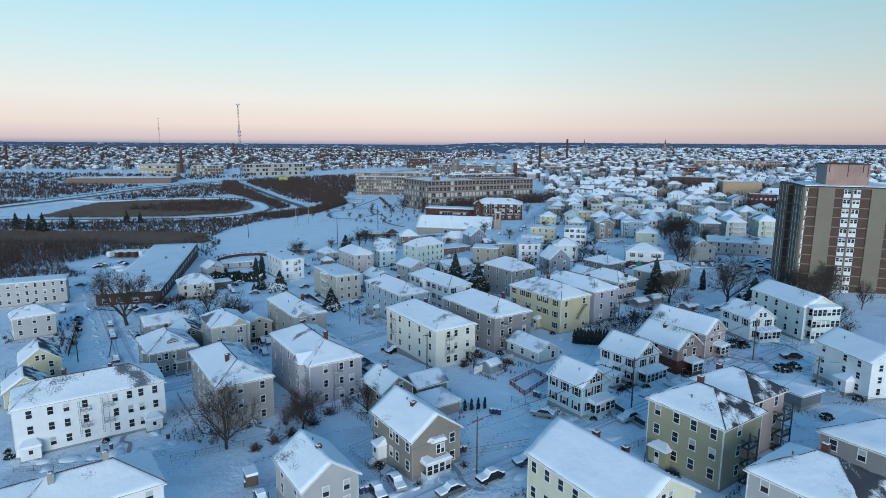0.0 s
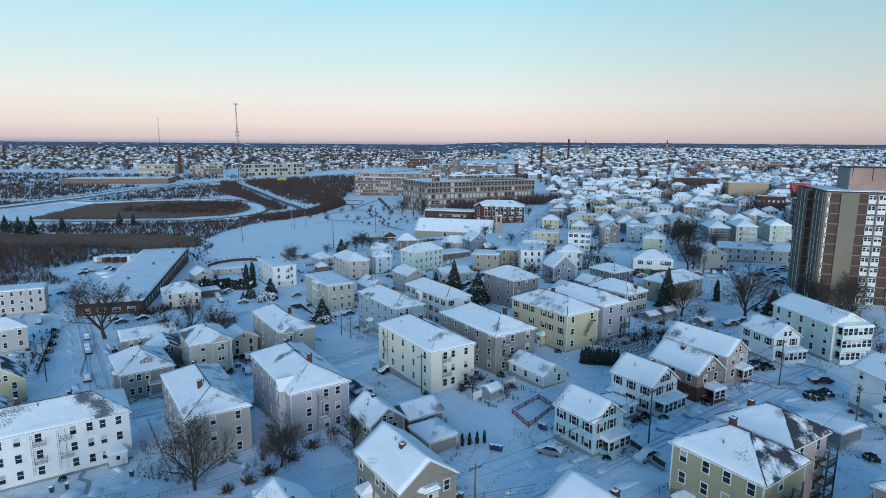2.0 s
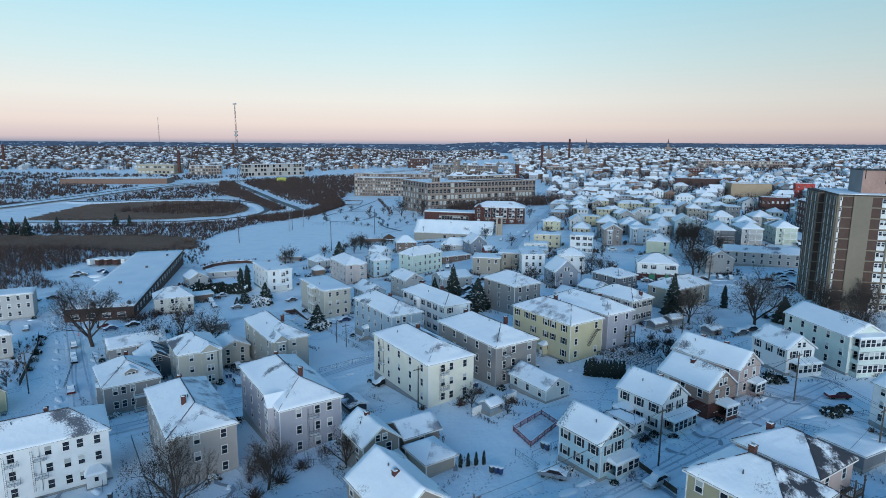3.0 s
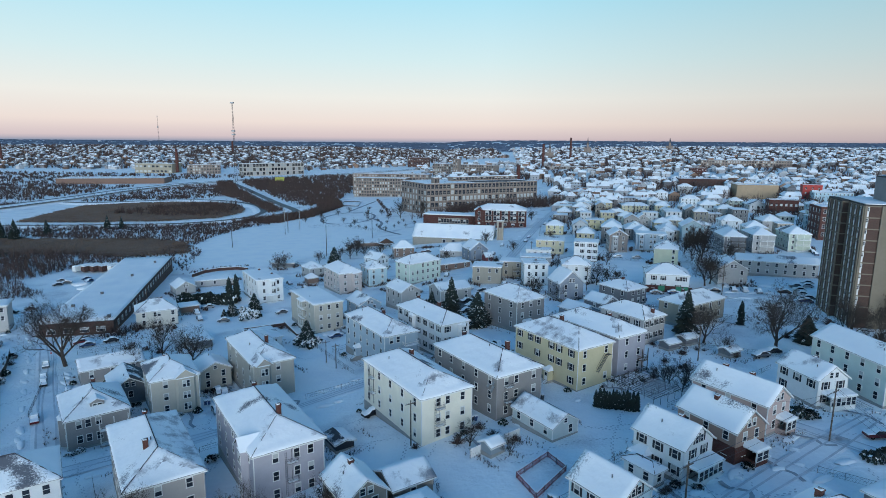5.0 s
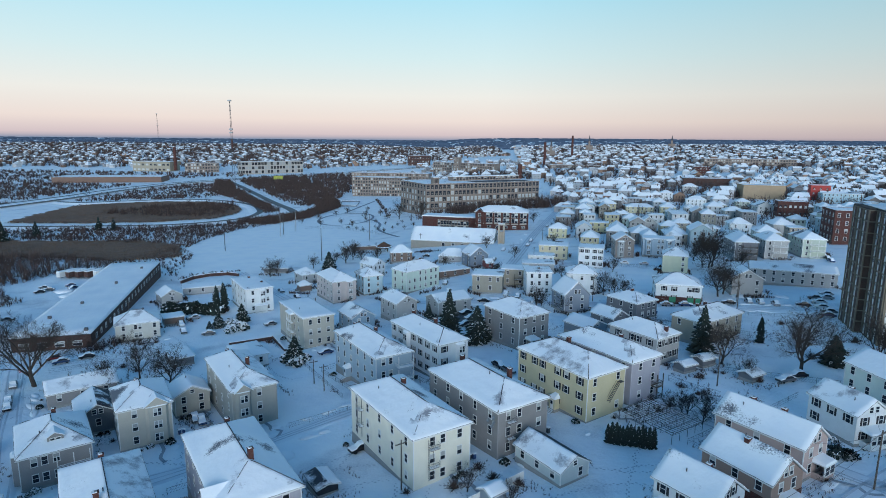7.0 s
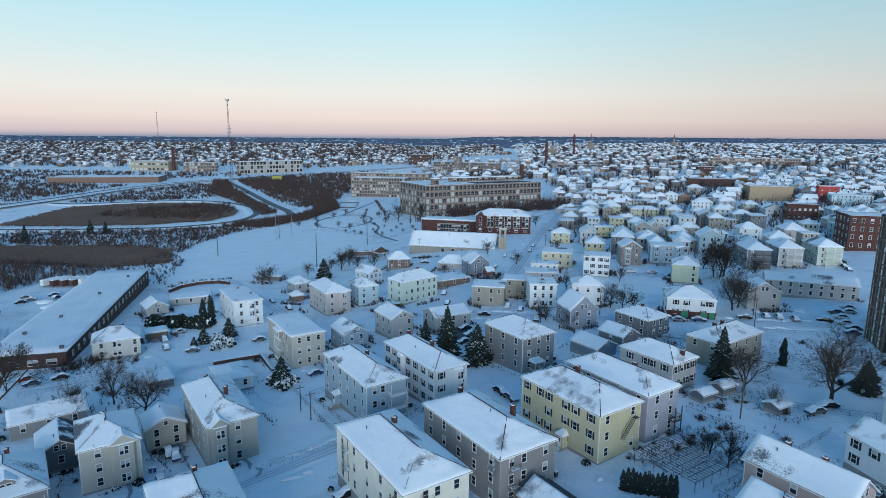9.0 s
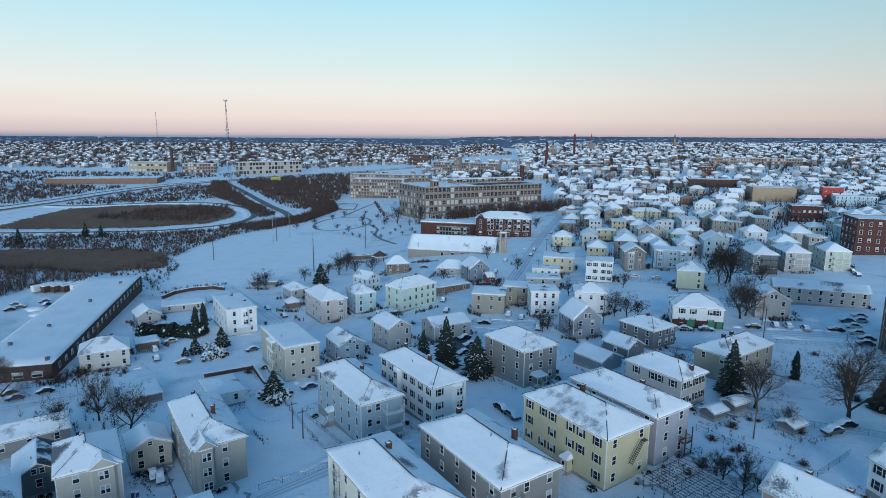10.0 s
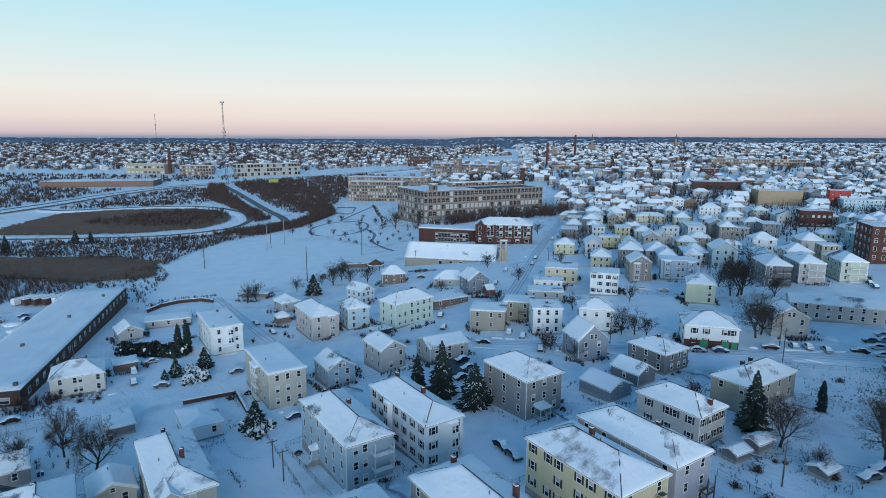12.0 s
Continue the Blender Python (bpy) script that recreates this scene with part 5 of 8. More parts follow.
def tower():
    """Eleven storeys: brown brick panels in a buff concrete frame; the flank steps out; paired windows over white panels."""
    w, l, h, n, near, out = 27.5, 26.0, 34.6, 11, 12.5, 1.8
    fh = h / n
    root = thing("apartment_tower", 113.8, 193.8, 13.0, -17.4, "eleven-storey brown brick and concrete apartment tower", "tower block")
    PLACED.append((130, 203, 20))
    part("wall", Mesh_box(0, w, 0, l, -3, h, M_BROWNPANEL), root)
    part("flank_wing", Mesh_box(-out, -0.004, near, l, -3, h, M_BROWNPANEL), root, "stepped-out brown brick flank")
    for x0, x1 in ((0.0, 0.55), (3.97, 8.64), (13.2, 13.65), (18.6, 23.3), (w - 0.5, w)):
        part("concrete_pier", Mesh_box(x0, x1, -0.35, -0.004, -3, h, M_PIER), root)
    for y0 in (0.0, 4.1, 8.2, near - 0.45):
        part("flank_pier", Mesh_box(-0.35, -0.004, y0, y0 + 0.45, -3, h, M_PIER), root)
    for y0 in (near, near + 4.7, near + 9.4, l - 0.45):
        part("flank_pier", Mesh_box(-out - 0.35, -out - 0.004, y0, y0 + 0.45, -3, h, M_PIER), root)
    for k in range(n + 1):
        z0, z1 = k * fh - 0.32, k * fh
        part("floor_band", Mesh_box(-0.2, w, -0.2, -0.004, z0, z1, M_PIER), root)
        part("floor_band", Mesh_box(-0.2, -0.004, 0.0, near, z0, z1, M_PIER), root)
        part("floor_band", Mesh_box(-out - 0.2, -out - 0.004, near - 0.2, l, z0, z1, M_PIER), root)
        part("floor_band", Mesh_box(-out, -0.21, near - 0.2, near - 0.004, z0, z1, M_PIER), root)
    for k in range(n):
        z = k * fh
        for xc in (12.15, 14.75):
            part("window_panel", Mesh_box(xc - 1.0, xc + 1.0, -0.12, -0.004, z + 0.03, z + 1.15, M_WPANEL), root)
            put_window(root, pose(xc - 0.52, -0.02, z + 1.3), 0.78, 1.15, M_WPANEL, whole=True)
            put_window(root, pose(xc + 0.52, -0.02, z + 1.3), 0.78, 1.15, M_WPANEL, whole=True)
        part("corner_panel", Mesh_box(0.6, 1.05, -0.12, -0.004, z + 0.05, z + 1.6, M_WPANEL), root)
        put_window(root, pose(0.84, -0.02, z + 1.75), 0.4, 0.9, M_WPANEL, whole=True)
        for x, y in ((0, 3.1), (0, 7.2), (0, 11.0), (-out, near + 3.7), (-out, near + 8.4), (-out, near + 13.2)):
            part("window_panel", Mesh_box(x - 0.12, x - 0.004, y - 0.35, y + 0.35, z + 0.05, z + 1.35, M_WPANEL), root)
            put_window(root, pose(x - 0.02, y, z + 1.5, 0, 0, -90), 0.6, 1.0, M_WPANEL, whole=True)
    part("roof_edge", Mesh_box(-0.3, w, -0.3, l, h, h + 0.35, M_TAR), root)
    part("roof_snow", Mesh_box(0.2, w - 0.2, 0.1, l - 0.2, h + 0.35, h + 0.55, M_SNOW_THICK), root)
    part("flank_roof", Mesh_box(-out - 0.25, -0.31, near - 0.1, l, h, h + 0.4, M_TAR), root)
    ph = part("penthouse", Mesh_box(7.5, 19.5, 6.5, 18.5, h + 0.35, h + 7.2, M_PINKBOX), root, "stained pink rendered plant room")
    part("side_face", Mesh_box(7.4, 7.496, 6.5, 18.5, h + 0.35, h + 7.2, M_GREYBOX), ph, "grey rendered side")
    part("coping", Mesh_box(7.3, 19.7, 6.3, 18.7, h + 7.2, h + 7.45, M_TAR), ph)
    for i, x in enumerate((8.1, 13.4, 17.6, 19.0)):
        part("tar_streak", Mesh_box(x - 0.12, x + 0.12, 6.47, 6.496, h + 4.6 - 1.3 * (i % 2), h + 7.2, M_TAR), ph)
    for i in range(7):
        x = 8.0 + i * 1.8
        a = Mesh()
        a.tube((x, 7.0, h + 7.45), (x, 7.0, h + 8.8 + 1.4 * (i % 3)), 0.06, 0.05, M_METAL, 4)
        if i % 2 == 0:
            a.box(x - 0.25, x + 0.25, 6.8, 7.0, h + 7.7, h + 8.6, M_METAL)
        part("aerial", a, ph)


tower()

# the long shed beside the marsh
def long_shed():
    ln, wd, top = 117.0, 22.5, 5.6
    r = thing("long_shed", -115.2, 222.2, -3.0, 16.8, "long low commercial shed under an unbroken snow roof", "shed")
    b = Mesh()
    b.loft([(-wd, 0, -4), (0, 0, -4), (0, ln, -4), (-wd, ln, -4)], [(-wd, 0, top), (0, 0, top), (0, ln, top), (-wd, ln, top)], M_BRICK_DARK)
    part("wall", b, r)
    e = Mesh()
    e.box(-wd - 0.25, 0.25, -0.25, ln + 0.25, top, top + 0.25, M_SHINGLE)
    part("roof", e, r)
    c4 = [Vector((-wd - 0.2, -0.2, top + 0.22)), Vector((0.2, -0.2, top + 0.22)), Vector((0.2, ln + 0.2, top + 0.22)), Vector((-wd - 0.2, ln + 0.2, top + 0.22))]
    sn = snow_sheet({"T": c4}, 3.3, {}, 0.35, 6.0)
    sn.materials[0] = M_SNOW_THICK
    part("roof_snow", sn, r)
    for i in range(20):
        put_window(r, pose(0.02, 6 + i * 5.6, 2.6, 0, 0, 90), 1.6, 1.6)
    for i in range(4):
        put_window(r, pose(-19 + i * 5.0, -0.02, 2.2), 2.6, 1.6)
    for x, y in ((-9, 70), (-5, 100), (-13, 38), (-2, 3), (-18, 20)):
        part("roof_vent", Mesh_box(x - 0.5, x + 0.5, y - 0.5, y + 0.5, top, top + 1.4, M_METAL), r)


long_shed()


# ---------------------------------------------------------------- roads
def strip(name, pts, wide, m, lift, label, cat="road", side=0.0, flat=False):
    """A ribbon that follows the ground along a smooth line through pts."""
    P = [Vector((x, y, 0)) for x, y in pts]
    fine = []
    for i in range(len(P) - 1):
        p0, p1, p2, p3 = P[max(i - 1, 0)], P[i], P[i + 1], P[min(i + 2, len(P) - 1)]
        n = max(2, int((p2 - p1).length / 4))
        for k in range(n):
            t = k / n
            fine.append(0.5 * ((2 * p1) + (p2 - p0) * t + (2 * p0 - 5 * p1 + 4 * p2 - p3) * t * t + (3 * p1 - p0 - 3 * p2 + p3) * t ** 3))
    fine.append(P[-1])
    v, f = [], []
    for i, p in enumerate(fine):
        d = (fine[min(i + 1, len(fine) - 1)] - fine[max(i - 1, 0)]).normalized()
        s = Vector((d.y, -d.x, 0))
        for k in range(5):
            q = p + s * (side + wide * (k / 4 - 0.5))
            z = gz(q.x, q.y) + float(hill(q.x, q.y)) + lift - (0.0 if 0 < k < 4 or flat else lift + 0.4)
            v.append((q.x, q.y, z))
    for i in range(len(fine) - 1):
        for k in range(4):
            a = i * 5 + k
            f.append((a, a + 1, a + 6, a + 5))
    me = bpy.data.meshes.new(name)
    me.from_pydata(v, [], f)
    me.materials.append(m)
    return tagged(new(name, me), label, cat, kind="structure")


def nearer(pts, k=0.965):
    """A raised road's line, drawn in to where its height puts it."""
    return [(4.7 + (x - 4.7) * k, 74 + (y - 74) * k) for x, y in pts]


HWY = nearer([(-520, 560), (-508, 640), (-502, 706), (-496, 786), (-496, 905), (-475, 1032), (-418, 1144), (-355, 1260), (-269, 1387), (-100, 1600)])
strip("road", HWY, 46, M_SNOW_THICK, 3.0, "snow-banked highway embankment")
for _side, _w in ((12.5, 5.0), (-9.5, 5.0)):
    strip("road", HWY, _w, M_ASPHALT, 3.25, "ploughed highway lane between snow banks", side=_side, flat=True)
LOOP = nearer([(-470, 520), (-365, 531), (-311, 540), (-259, 554), (-228, 575), (-207, 604), (-205, 640), (-213, 670), (-238, 718), (-281, 756), (-322, 771), (-360, 764), (-396, 746), (-440, 723), (-480, 730)], 0.98)
strip("road", LOOP, 20, M_SNOW_THICK, 1.4, "snow banks along the ramp loop")
strip("road", LOOP, 6.5, M_ASPHALT, 1.65, "ploughed highway ramp loop", side=2, flat=True)
RAMP = nearer([(-420, 1110), (-338, 963), (-267, 830), (-219, 742), (-183, 679), (-168, 640), (-171, 604), (-195, 575)], 0.98)
strip("road", RAMP, 22, M_SNOW_THICK, 1.4, "snow banks along the exit ramp")
strip("road", RAMP, 8.5, M_ASPHALT, 1.65, "ploughed highway exit ramp", side=-2, flat=True)
U = Vector((math.cos(radians(35)), math.sin(radians(35))))
V = Vector((-U.y, U.x))


def street(x, y, d, a, b, wide=8.0, label="snow-packed side street"):
    line = [(x + d.x * t, y + d.y * t) for t in np.arange(a, b + 1, 20)]
    strip("road", line, wide, M_ROADSNOW, 0.10, label)
    for off in (-1.5, -0.1, 1.6):
        strip("wheel_track", [(x + 0.5 * math.sin(off * 3 + i * 1.7), y + 0.5 * math.cos(off * 5 + i * 1.3)) for i, (x, y) in enumerate(line)], 0.4, M_RUT, 0.13, "tyre track pressed into street snow", "track", off, True)


street(-28.0, 161.0, U, -80, 30, 7.0)
street(-108.0, 178.0, V, -80, 110)
street(5.0, 258.0, Vector((0.97, -0.24)), -20, 150)
LANE = [(16, 272), (22, 297), (27.5, 320), (39, 367), (55, 435), (83, 541), (101, 607), (140, 740)]
strip("road", LANE, 8.0, M_ROADSNOW, 0.10, "snow-packed street running past the school")
for off in (-2.0, -0.5, 1.0, 2.4):
    strip("wheel_track", LANE, 0.6, M_RUT, 0.14, "tyre track pressed into street snow", "track", off, True)
street(0.0, 80.0, U, -40, 100)
street(70.0, 128.0, V, -60, 70, 6.0)
street(-48.7, 254.8, V, -3, 117, 7.0)
strip("road", [(4.7, 250.5), (4.2, 240), (3.6, 229)], 10.5, M_ASPHALT, 0.12, "cleared wet asphalt parking court")
M_PATH = mat("trodden_park_path", (0.24, 0.26, 0.30), 0.8, vary=0.3, scale=0.1)
strip("footpath", [(-103 + 25 * math.cos(k * 0.3927), 598 + 44 * math.sin(k * 0.3927)) for k in range(17)], 2.4, M_PATH, 0.15, "looping footpath in the snowy park", "path", 0, True)
strip("footpath", [(-78, 590), (-66, 560), (-62, 520), (-50, 490), (-40, 470)], 2.4, M_PATH, 0.15, "footpath from the park to the pavilion", "path", 0, True)
strip("footpath", [(-113, 645), (-108, 690), (-99, 760)], 2.4, M_PATH, 0.15, "footpath climbing through the park", "path", 0, True)


# ---------------------------------------------------------------- trees
def bare_tree_mesh(seed, height, broad, levels=5, thin=1.0):
    """A leafless tree: a short trunk, limbs rising all round it that fork again and again, fine twigs outside."""
    rng = random.Random(seed)
    trunk, crown = Mesh(), Mesh()
    turn = [rng.uniform(0, 6.28)]

    def grow(p, d, length, r, level):
        m = trunk if level == 0 else crown
        steps = 3 if level < 3 else (2 if level < levels else 1)
        for s in range(steps):
            nd = (d + Vector((rng.gauss(0, 0.11), rng.gauss(0, 0.11), rng.gauss(0.03, 0.05)))).normalized()
            q = p + nd * (length / steps)
            rr = r * (1 - 0.45 / steps) if level else r * 0.9
            if level >= levels - 1:  # the finest twigs are thin blades
                a = nd.orthogonal().normalized()
                a.rotate(Matrix.Rotation(rng.uniform(0, 3.14), 3, nd))
                m.face([p - a * r, p + a * r, q], M_BARK)
            else:
                m.tube(p, q, r, rr, M_BARK, 6 if level == 0 else (4 if level < 2 else 3))
            if level == 0 and s > 0:
                for _ in range(3 if s == 1 else 4):
                    turn[0] += 2.4
                    tilt = rng.uniform(0.25, 0.6) if s == 2 else rng.uniform(0.7, 1.05)
                    bd = Vector((math.cos(turn[0]) * math.sin(tilt), math.sin(turn[0]) * math.sin(tilt), math.cos(tilt)))
                    grow(q, bd, height * rng.uniform(0.34, 0.46), rr * 0.55, 1)
            elif 0 < level < levels:
                for _ in range(2 if level < 3 else (2 if level < levels - 1 else 4)):
                    out = nd.orthogonal().normalized()
                    out.rotate(Matrix.Rotation(rng.uniform(0, 6.28), 3, nd))
                    bd = (nd * 0.9 + out * rng.uniform(0.5, 1.0) + Vector((0, 0, 0.08))).normalized()
                    k = rng.uniform(0.42, 0.62) if level < levels - 1 else rng.uniform(0.7, 1.2)
                    grow(q, bd, length * k * (1.1 - 0.15 * s), max(rr * 0.6, 0.011 * thin), level + 1)
            p, d, r = q, nd, rr

    grow(Vector((0, 0, -0.3)), Vector((0, 0, 1)), height * 0.22, 0.024 * height * thin, 0)
    v = np.array(crown.v)
    up = height / np.percentile(v[:, 2], 99.5)
    wide = broad * height * 0.5 / np.percentile(np.hypot(v[:, 0], v[:, 1]), 95)
    for m in (trunk, crown):
        m.v = [(x * wide, y * wide, z * up if z > 0 else z) for x, y, z in m.v]
    return trunk.data("trunk"), crown.data("crown")


BARE = [bare_tree_mesh(11, 10, 0.95), bare_tree_mesh(12, 11, 0.75), bare_tree_mesh(13, 10.5, 1.05), bare_tree_mesh(14, 6, 0.9, 4, 1.2)]


def bare_tree(kind, x, y, size, rot, label="bare broad-crowned tree in snow"):
    if y > (280 if size < 1.35 else 320) and kind < 3:
        kind, size = 3, size * 1.7
    t = thing("tree", x, y, gz(x, y), rot, label, "tree", "bare street trees")
    t.scale = (size, size, size)
    part("trunk", BARE[kind][0], t)
    part("crown", BARE[kind][1], t)


def conifer_mesh(seed, height, radius, snow, round_top=0.85):
    """An evergreen: whorls of drooping fans, uneven all round, with snow lodged on some."""
    rng = random.Random(seed)
    trunk, crown, cap = Mesh(), Mesh(), Mesh()
    trunk.tube((0, 0, -0.3), (0, 0, height * 0.9), 0.22, 0.04, M_BARK, 6)
    n = int(height * 75)
    for i in range(n):
        t = (i / n) ** 0.9
        an = rng.uniform(0, 6.283)
        c, s = math.cos(an), math.sin(an)
        lump = 1 + 0.42 * noise.noise(Vector((c * 1.3 + seed, s * 1.3, t * height * 0.55)))
        r = radius * (1 - t) ** round_top * lump * rng.uniform(0.35, 1.08) + 0.12
        z = height * (0.04 + 0.96 * t) + rng.gauss(0, 0.18)
        wd, drop = 0.13 * r + 0.16, rng.uniform(0.12, 0.5)
        mid1 = (c * r * 0.6 - s * wd, s * r * 0.6 + c * wd, z - r * drop * 0.6 - 0.1)
        mid2 = (c * r * 0.6 + s * wd, s * r * 0.6 - c * wd, z - r * drop * 0.6 - 0.1)
        tip, foot = (c * r, s * r, z - r * drop), (c * r * 0.12, s * r * 0.12, z + 0.12)
        low = (c * r * 0.6, s * r * 0.6, z - r * drop - 0.3)
        crown.face([foot, mid1, tip], M_NEEDLE), crown.face([foot, tip, mid2], M_NEEDLE)
        crown.face([foot, low, mid1], M_NEEDLE), crown.face([low, tip, mid1], M_NEEDLE), crown.face([mid2, tip, low], M_NEEDLE)
        if rng.random() < snow * (0.5 + 0.8 * r / radius):
            u, v = rng.uniform(0.45, 0.6), rng.uniform(0.75, 1.0)
            k, q = 0.05, wd * rng.uniform(0.35, 0.9)
            cap.face([(c * r * u - s * q, s * r * u + c * q, z - r * drop * u + k), (c * r * v, s * r * v, z - r * drop * v + k), (c * r * u + s * q, s * r * u - c * q, z - r * drop * u + k), (c * r * 0.3, s * r * 0.3, z + k)], M_SNOW_THICK)
    return trunk.data("trunk"), crown.data("crown"), cap.data("snow_load")


CONIFER = [conifer_mesh(1, 10, 3.3, 0.34, 0.75), conifer_mesh(2, 8, 3.7, 0.6, 0.55), conifer_mesh(3, 6.5, 1.15, 0.08, 0.4), conifer_mesh(4, 7, 3.4, 0.07, 0.5)]


def conifer(kind, x, y, size, rot, label):
    t = thing("conifer", x, y, gz(x, y), rot, label, "tree", "conifers")
    t.scale = (size, size, size)
    for nm, me in zip(("trunk", "crown", "snow_load"), CONIFER[kind]):
        tagged(part(nm, me, t), kind="stuff" if nm == "snow_load" else "")


for k, x, y, s, a in ((2, -110, 189, 2.0, 10), (0, -42, 101, 1.3, 80), (0, -29, 106, 0.95, 200), (3, -17, 111, 1.3, 5), (3, -14, 113, 1.3, 120), (1, -84, 194, 1.2, 40), (0, -73, 188, 1.15, 160),
                      (3, -91, 189, 1.5, 30), (3, -88, 184, 1.4, 130), (2, 69, 184, 1.1, 70), (2, 84, 176, 1.6, 190), (3, 50, 156, 1.0, 20), (3, 53, 155, 1.0, 90), (0, 114.5, 302, 1.7, 130), (2, 117, 304, 1.5, 40), (1, 112.5, 303, 1.45, 250), (0, 97, 251, 1.45, 10), (2, 100, 254, 1.1, 80), (1, 122, 190, 0.9, 60), (3, 62, 258, 1.4, 250), (3, 65, 256, 1.3, 10),
                      (3, -92, 333, 1.6, 10), (3, -63, 385, 1.3, 70), (1, -52, 372, 0.9, 60), (2, 105, 180, 1.2, 250), (1, 112, 174, 1.2, 60), (3, -60, 396, 1.6, 20), (1, -58, 380, 1.1, 220), (3, 12, 127, 0.7, 30), (3, 5, 131, 0.9, 60), (3, 96, 140, 1.0, 40), (2, 100, 160, 0.9, 100), (3, 39, 236, 1.1, 0), (3, 33, 246, 1.0, 70)):
    bare_tree(k, x, y, s, a)
for k, x, y, s, a, lab in ((0, 67, 191, 1.3, 0, "dark spruce with light snow"), (2, 86, 199, 1.1, 0, "slim dark cypress tree in snow"), (1, -44, 205, 1.0, 40, "snow-laden evergreen tree in a yard"), (1, 9.0, 208.0, 1.35, 80, "snow-laden evergreen tree in a yard"), (0, 0.8, 215.5, 1.45, 20, "dark spruce with light snow"), (0, -5.7, 220, 1.0, 50, "dark spruce with light snow"),
                          (1, -65, 347.5, 1.25, 50, "snow-laden evergreen tree in a yard"), (1, -82, 243, 0.7, 0, "snow-laden evergreen tree in a yard"), (1, -76, 250, 0.85, 70, "snow-laden evergreen tree in a yard"), (2, -89, 266, 1.7, 0, "tall dark cypress tree by a hedge"), (2, -91, 264, 1.6, 40, "tall dark cypress tree by a hedge"), (1, -84, 240, 0.4, 10, "small snow-laden evergreen in a yard"),
                          (0, 62, 232, 0.5, 10, "small dark spruce beside a house"), (3, 94.5, 181.0, 1.05, 30, "round dark pine beside a bare tree"), (0, -352, 462, 1.3, 0, "dark spruce with light snow"), (0, -330, 447, 1.35, 60, "dark spruce with light snow"), (0, -316, 442, 1.5, 20, "dark spruce with light snow"), (0, -312, 470, 1.2, 90, "dark spruce with light snow"), (0, -290, 512, 1.15, 10, "dark spruce with light snow"), (0, -279, 514, 1.0, 70, "dark spruce with light snow")):
    conifer(k, x, y, s, a, lab)


# ---------------------------------------------------------------- poles and cables
def pole(x, y, h, arm=True, label="weathered wooden utility pole", name="utility_pole", r=0.15, m=None):
    m = m or M_WOOD
    t = thing(name, x, y, gz(x, y), 35, label, "pole", "utility poles" if arm else "field poles")
    b = Mesh()
    b.tube((0, 0, -0.5), (0, 0, h), r, r * 0.7, m, 8)
    part("shaft", b, t)
    if arm:
        b = Mesh()
        b.box(-1.1, 1.1, -0.06, 0.06, h - 0.7, h - 0.58, m)
        for xx in (-1.0, -0.4, 0.4, 1.0):
            b.box(xx - 0.05, xx + 0.05, -0.05, 0.05, h - 0.58, h - 0.4, M_GALV)
        part("crossarm", b, t)
    return t


POLES = [(4, 84, 9.5), (34, 105, 10), (68, 128, 10), (68, 105, 9), (-103, 152, 11), (-117, 248, 9), (-34, 187, 6.5), (-30, 181, 7.0), (52, 250, 9), (100, 243, 10), (30, 262, 9), (8, 316, 9), (40, 323, 9), (52, 379, 10), (94, 230, 9.5), (-20, 405, 9), (-6, 133, 9), (62, 170, 9)]
for x, y, h in POLES:
    pole(x, y, h)
for x, y, h in ((-76, 378, 19), (-60, 459, 19), (-148, 416, 17), (-133, 495, 17)):
    pole(x, y, h, False, "tall steel floodlight pole on the snowy field", "light_pole", 0.28, M_METAL)


def cable(a, b, sag=0.8):
    ob = thing("cable", *a, 0, "thin black overhead cable", "cable", "overhead cables")
    m, B = Mesh(), Vector(b) - Vector(a)
    m.pipe([B * (i / 12) - Vector((0, 0, sag * 4 * i / 12 * (1 - i / 12))) for i in range(13)], 0.022, M_METAL)
    part("strand", m, ob)


def top(i, dx, dz):
    x, y, h = POLES[i]
    return (x + U.x * dx, y + U.y * dx, gz(x, y) + h - 0.4 - dz)


for i, j in ((0, 1), (1, 2), (3, 2)):
    for dx, dz in ((-1.0, 0), (0.4, 0), (1.0, 0), (0.0, 1.6)):
        cable(top(i, dx, dz), top(j, dx, dz))

# the lattice mast beyond the highway, and a thin one farther off
def mast(x, y, h, wide, label):
    t = thing("radio_mast", x, y, gz(x, y) + float(hill(x, y)), 0, label, "mast")
    b = Mesh()
    c = [(wide * math.cos(a), wide * math.sin(a)) for a in (0.4, 2.5, 4.6)]
    n = int(h / 6)
    for k in range(n):
        z0, z1 = h * k / n, h * (k + 1) / n
        s0, s1 = 1 - 0.75 * k / n, 1 - 0.75 * (k + 1) / n
        for i in range(3):
            j = (i + 1) % 3
            b.tube((c[i][0] * s0, c[i][1] * s0, z0), (c[i][0] * s1, c[i][1] * s1, z1), wide * 0.09, wide * 0.09, M_METAL, 3)
            b.tube((c[i][0] * s0, c[i][1] * s0, z0), (c[j][0] * s1, c[j][1] * s1, z1), wide * 0.05, wide * 0.05, M_METAL, 3)
    part("lattice", b, t)
    for z in (h * 0.62, h * 0.66, h * 0.985):
        part("antenna", Mesh_box(-wide * 0.9, wide * 0.9, -wide * 0.9, wide * 0.9, z, z + 2.2, M_GALV), t)


mast(-356, 981, 135, 2.6, "tall steel lattice radio mast")
mast(-1447, 2900, 150, 3.0, "distant thin radio mast")


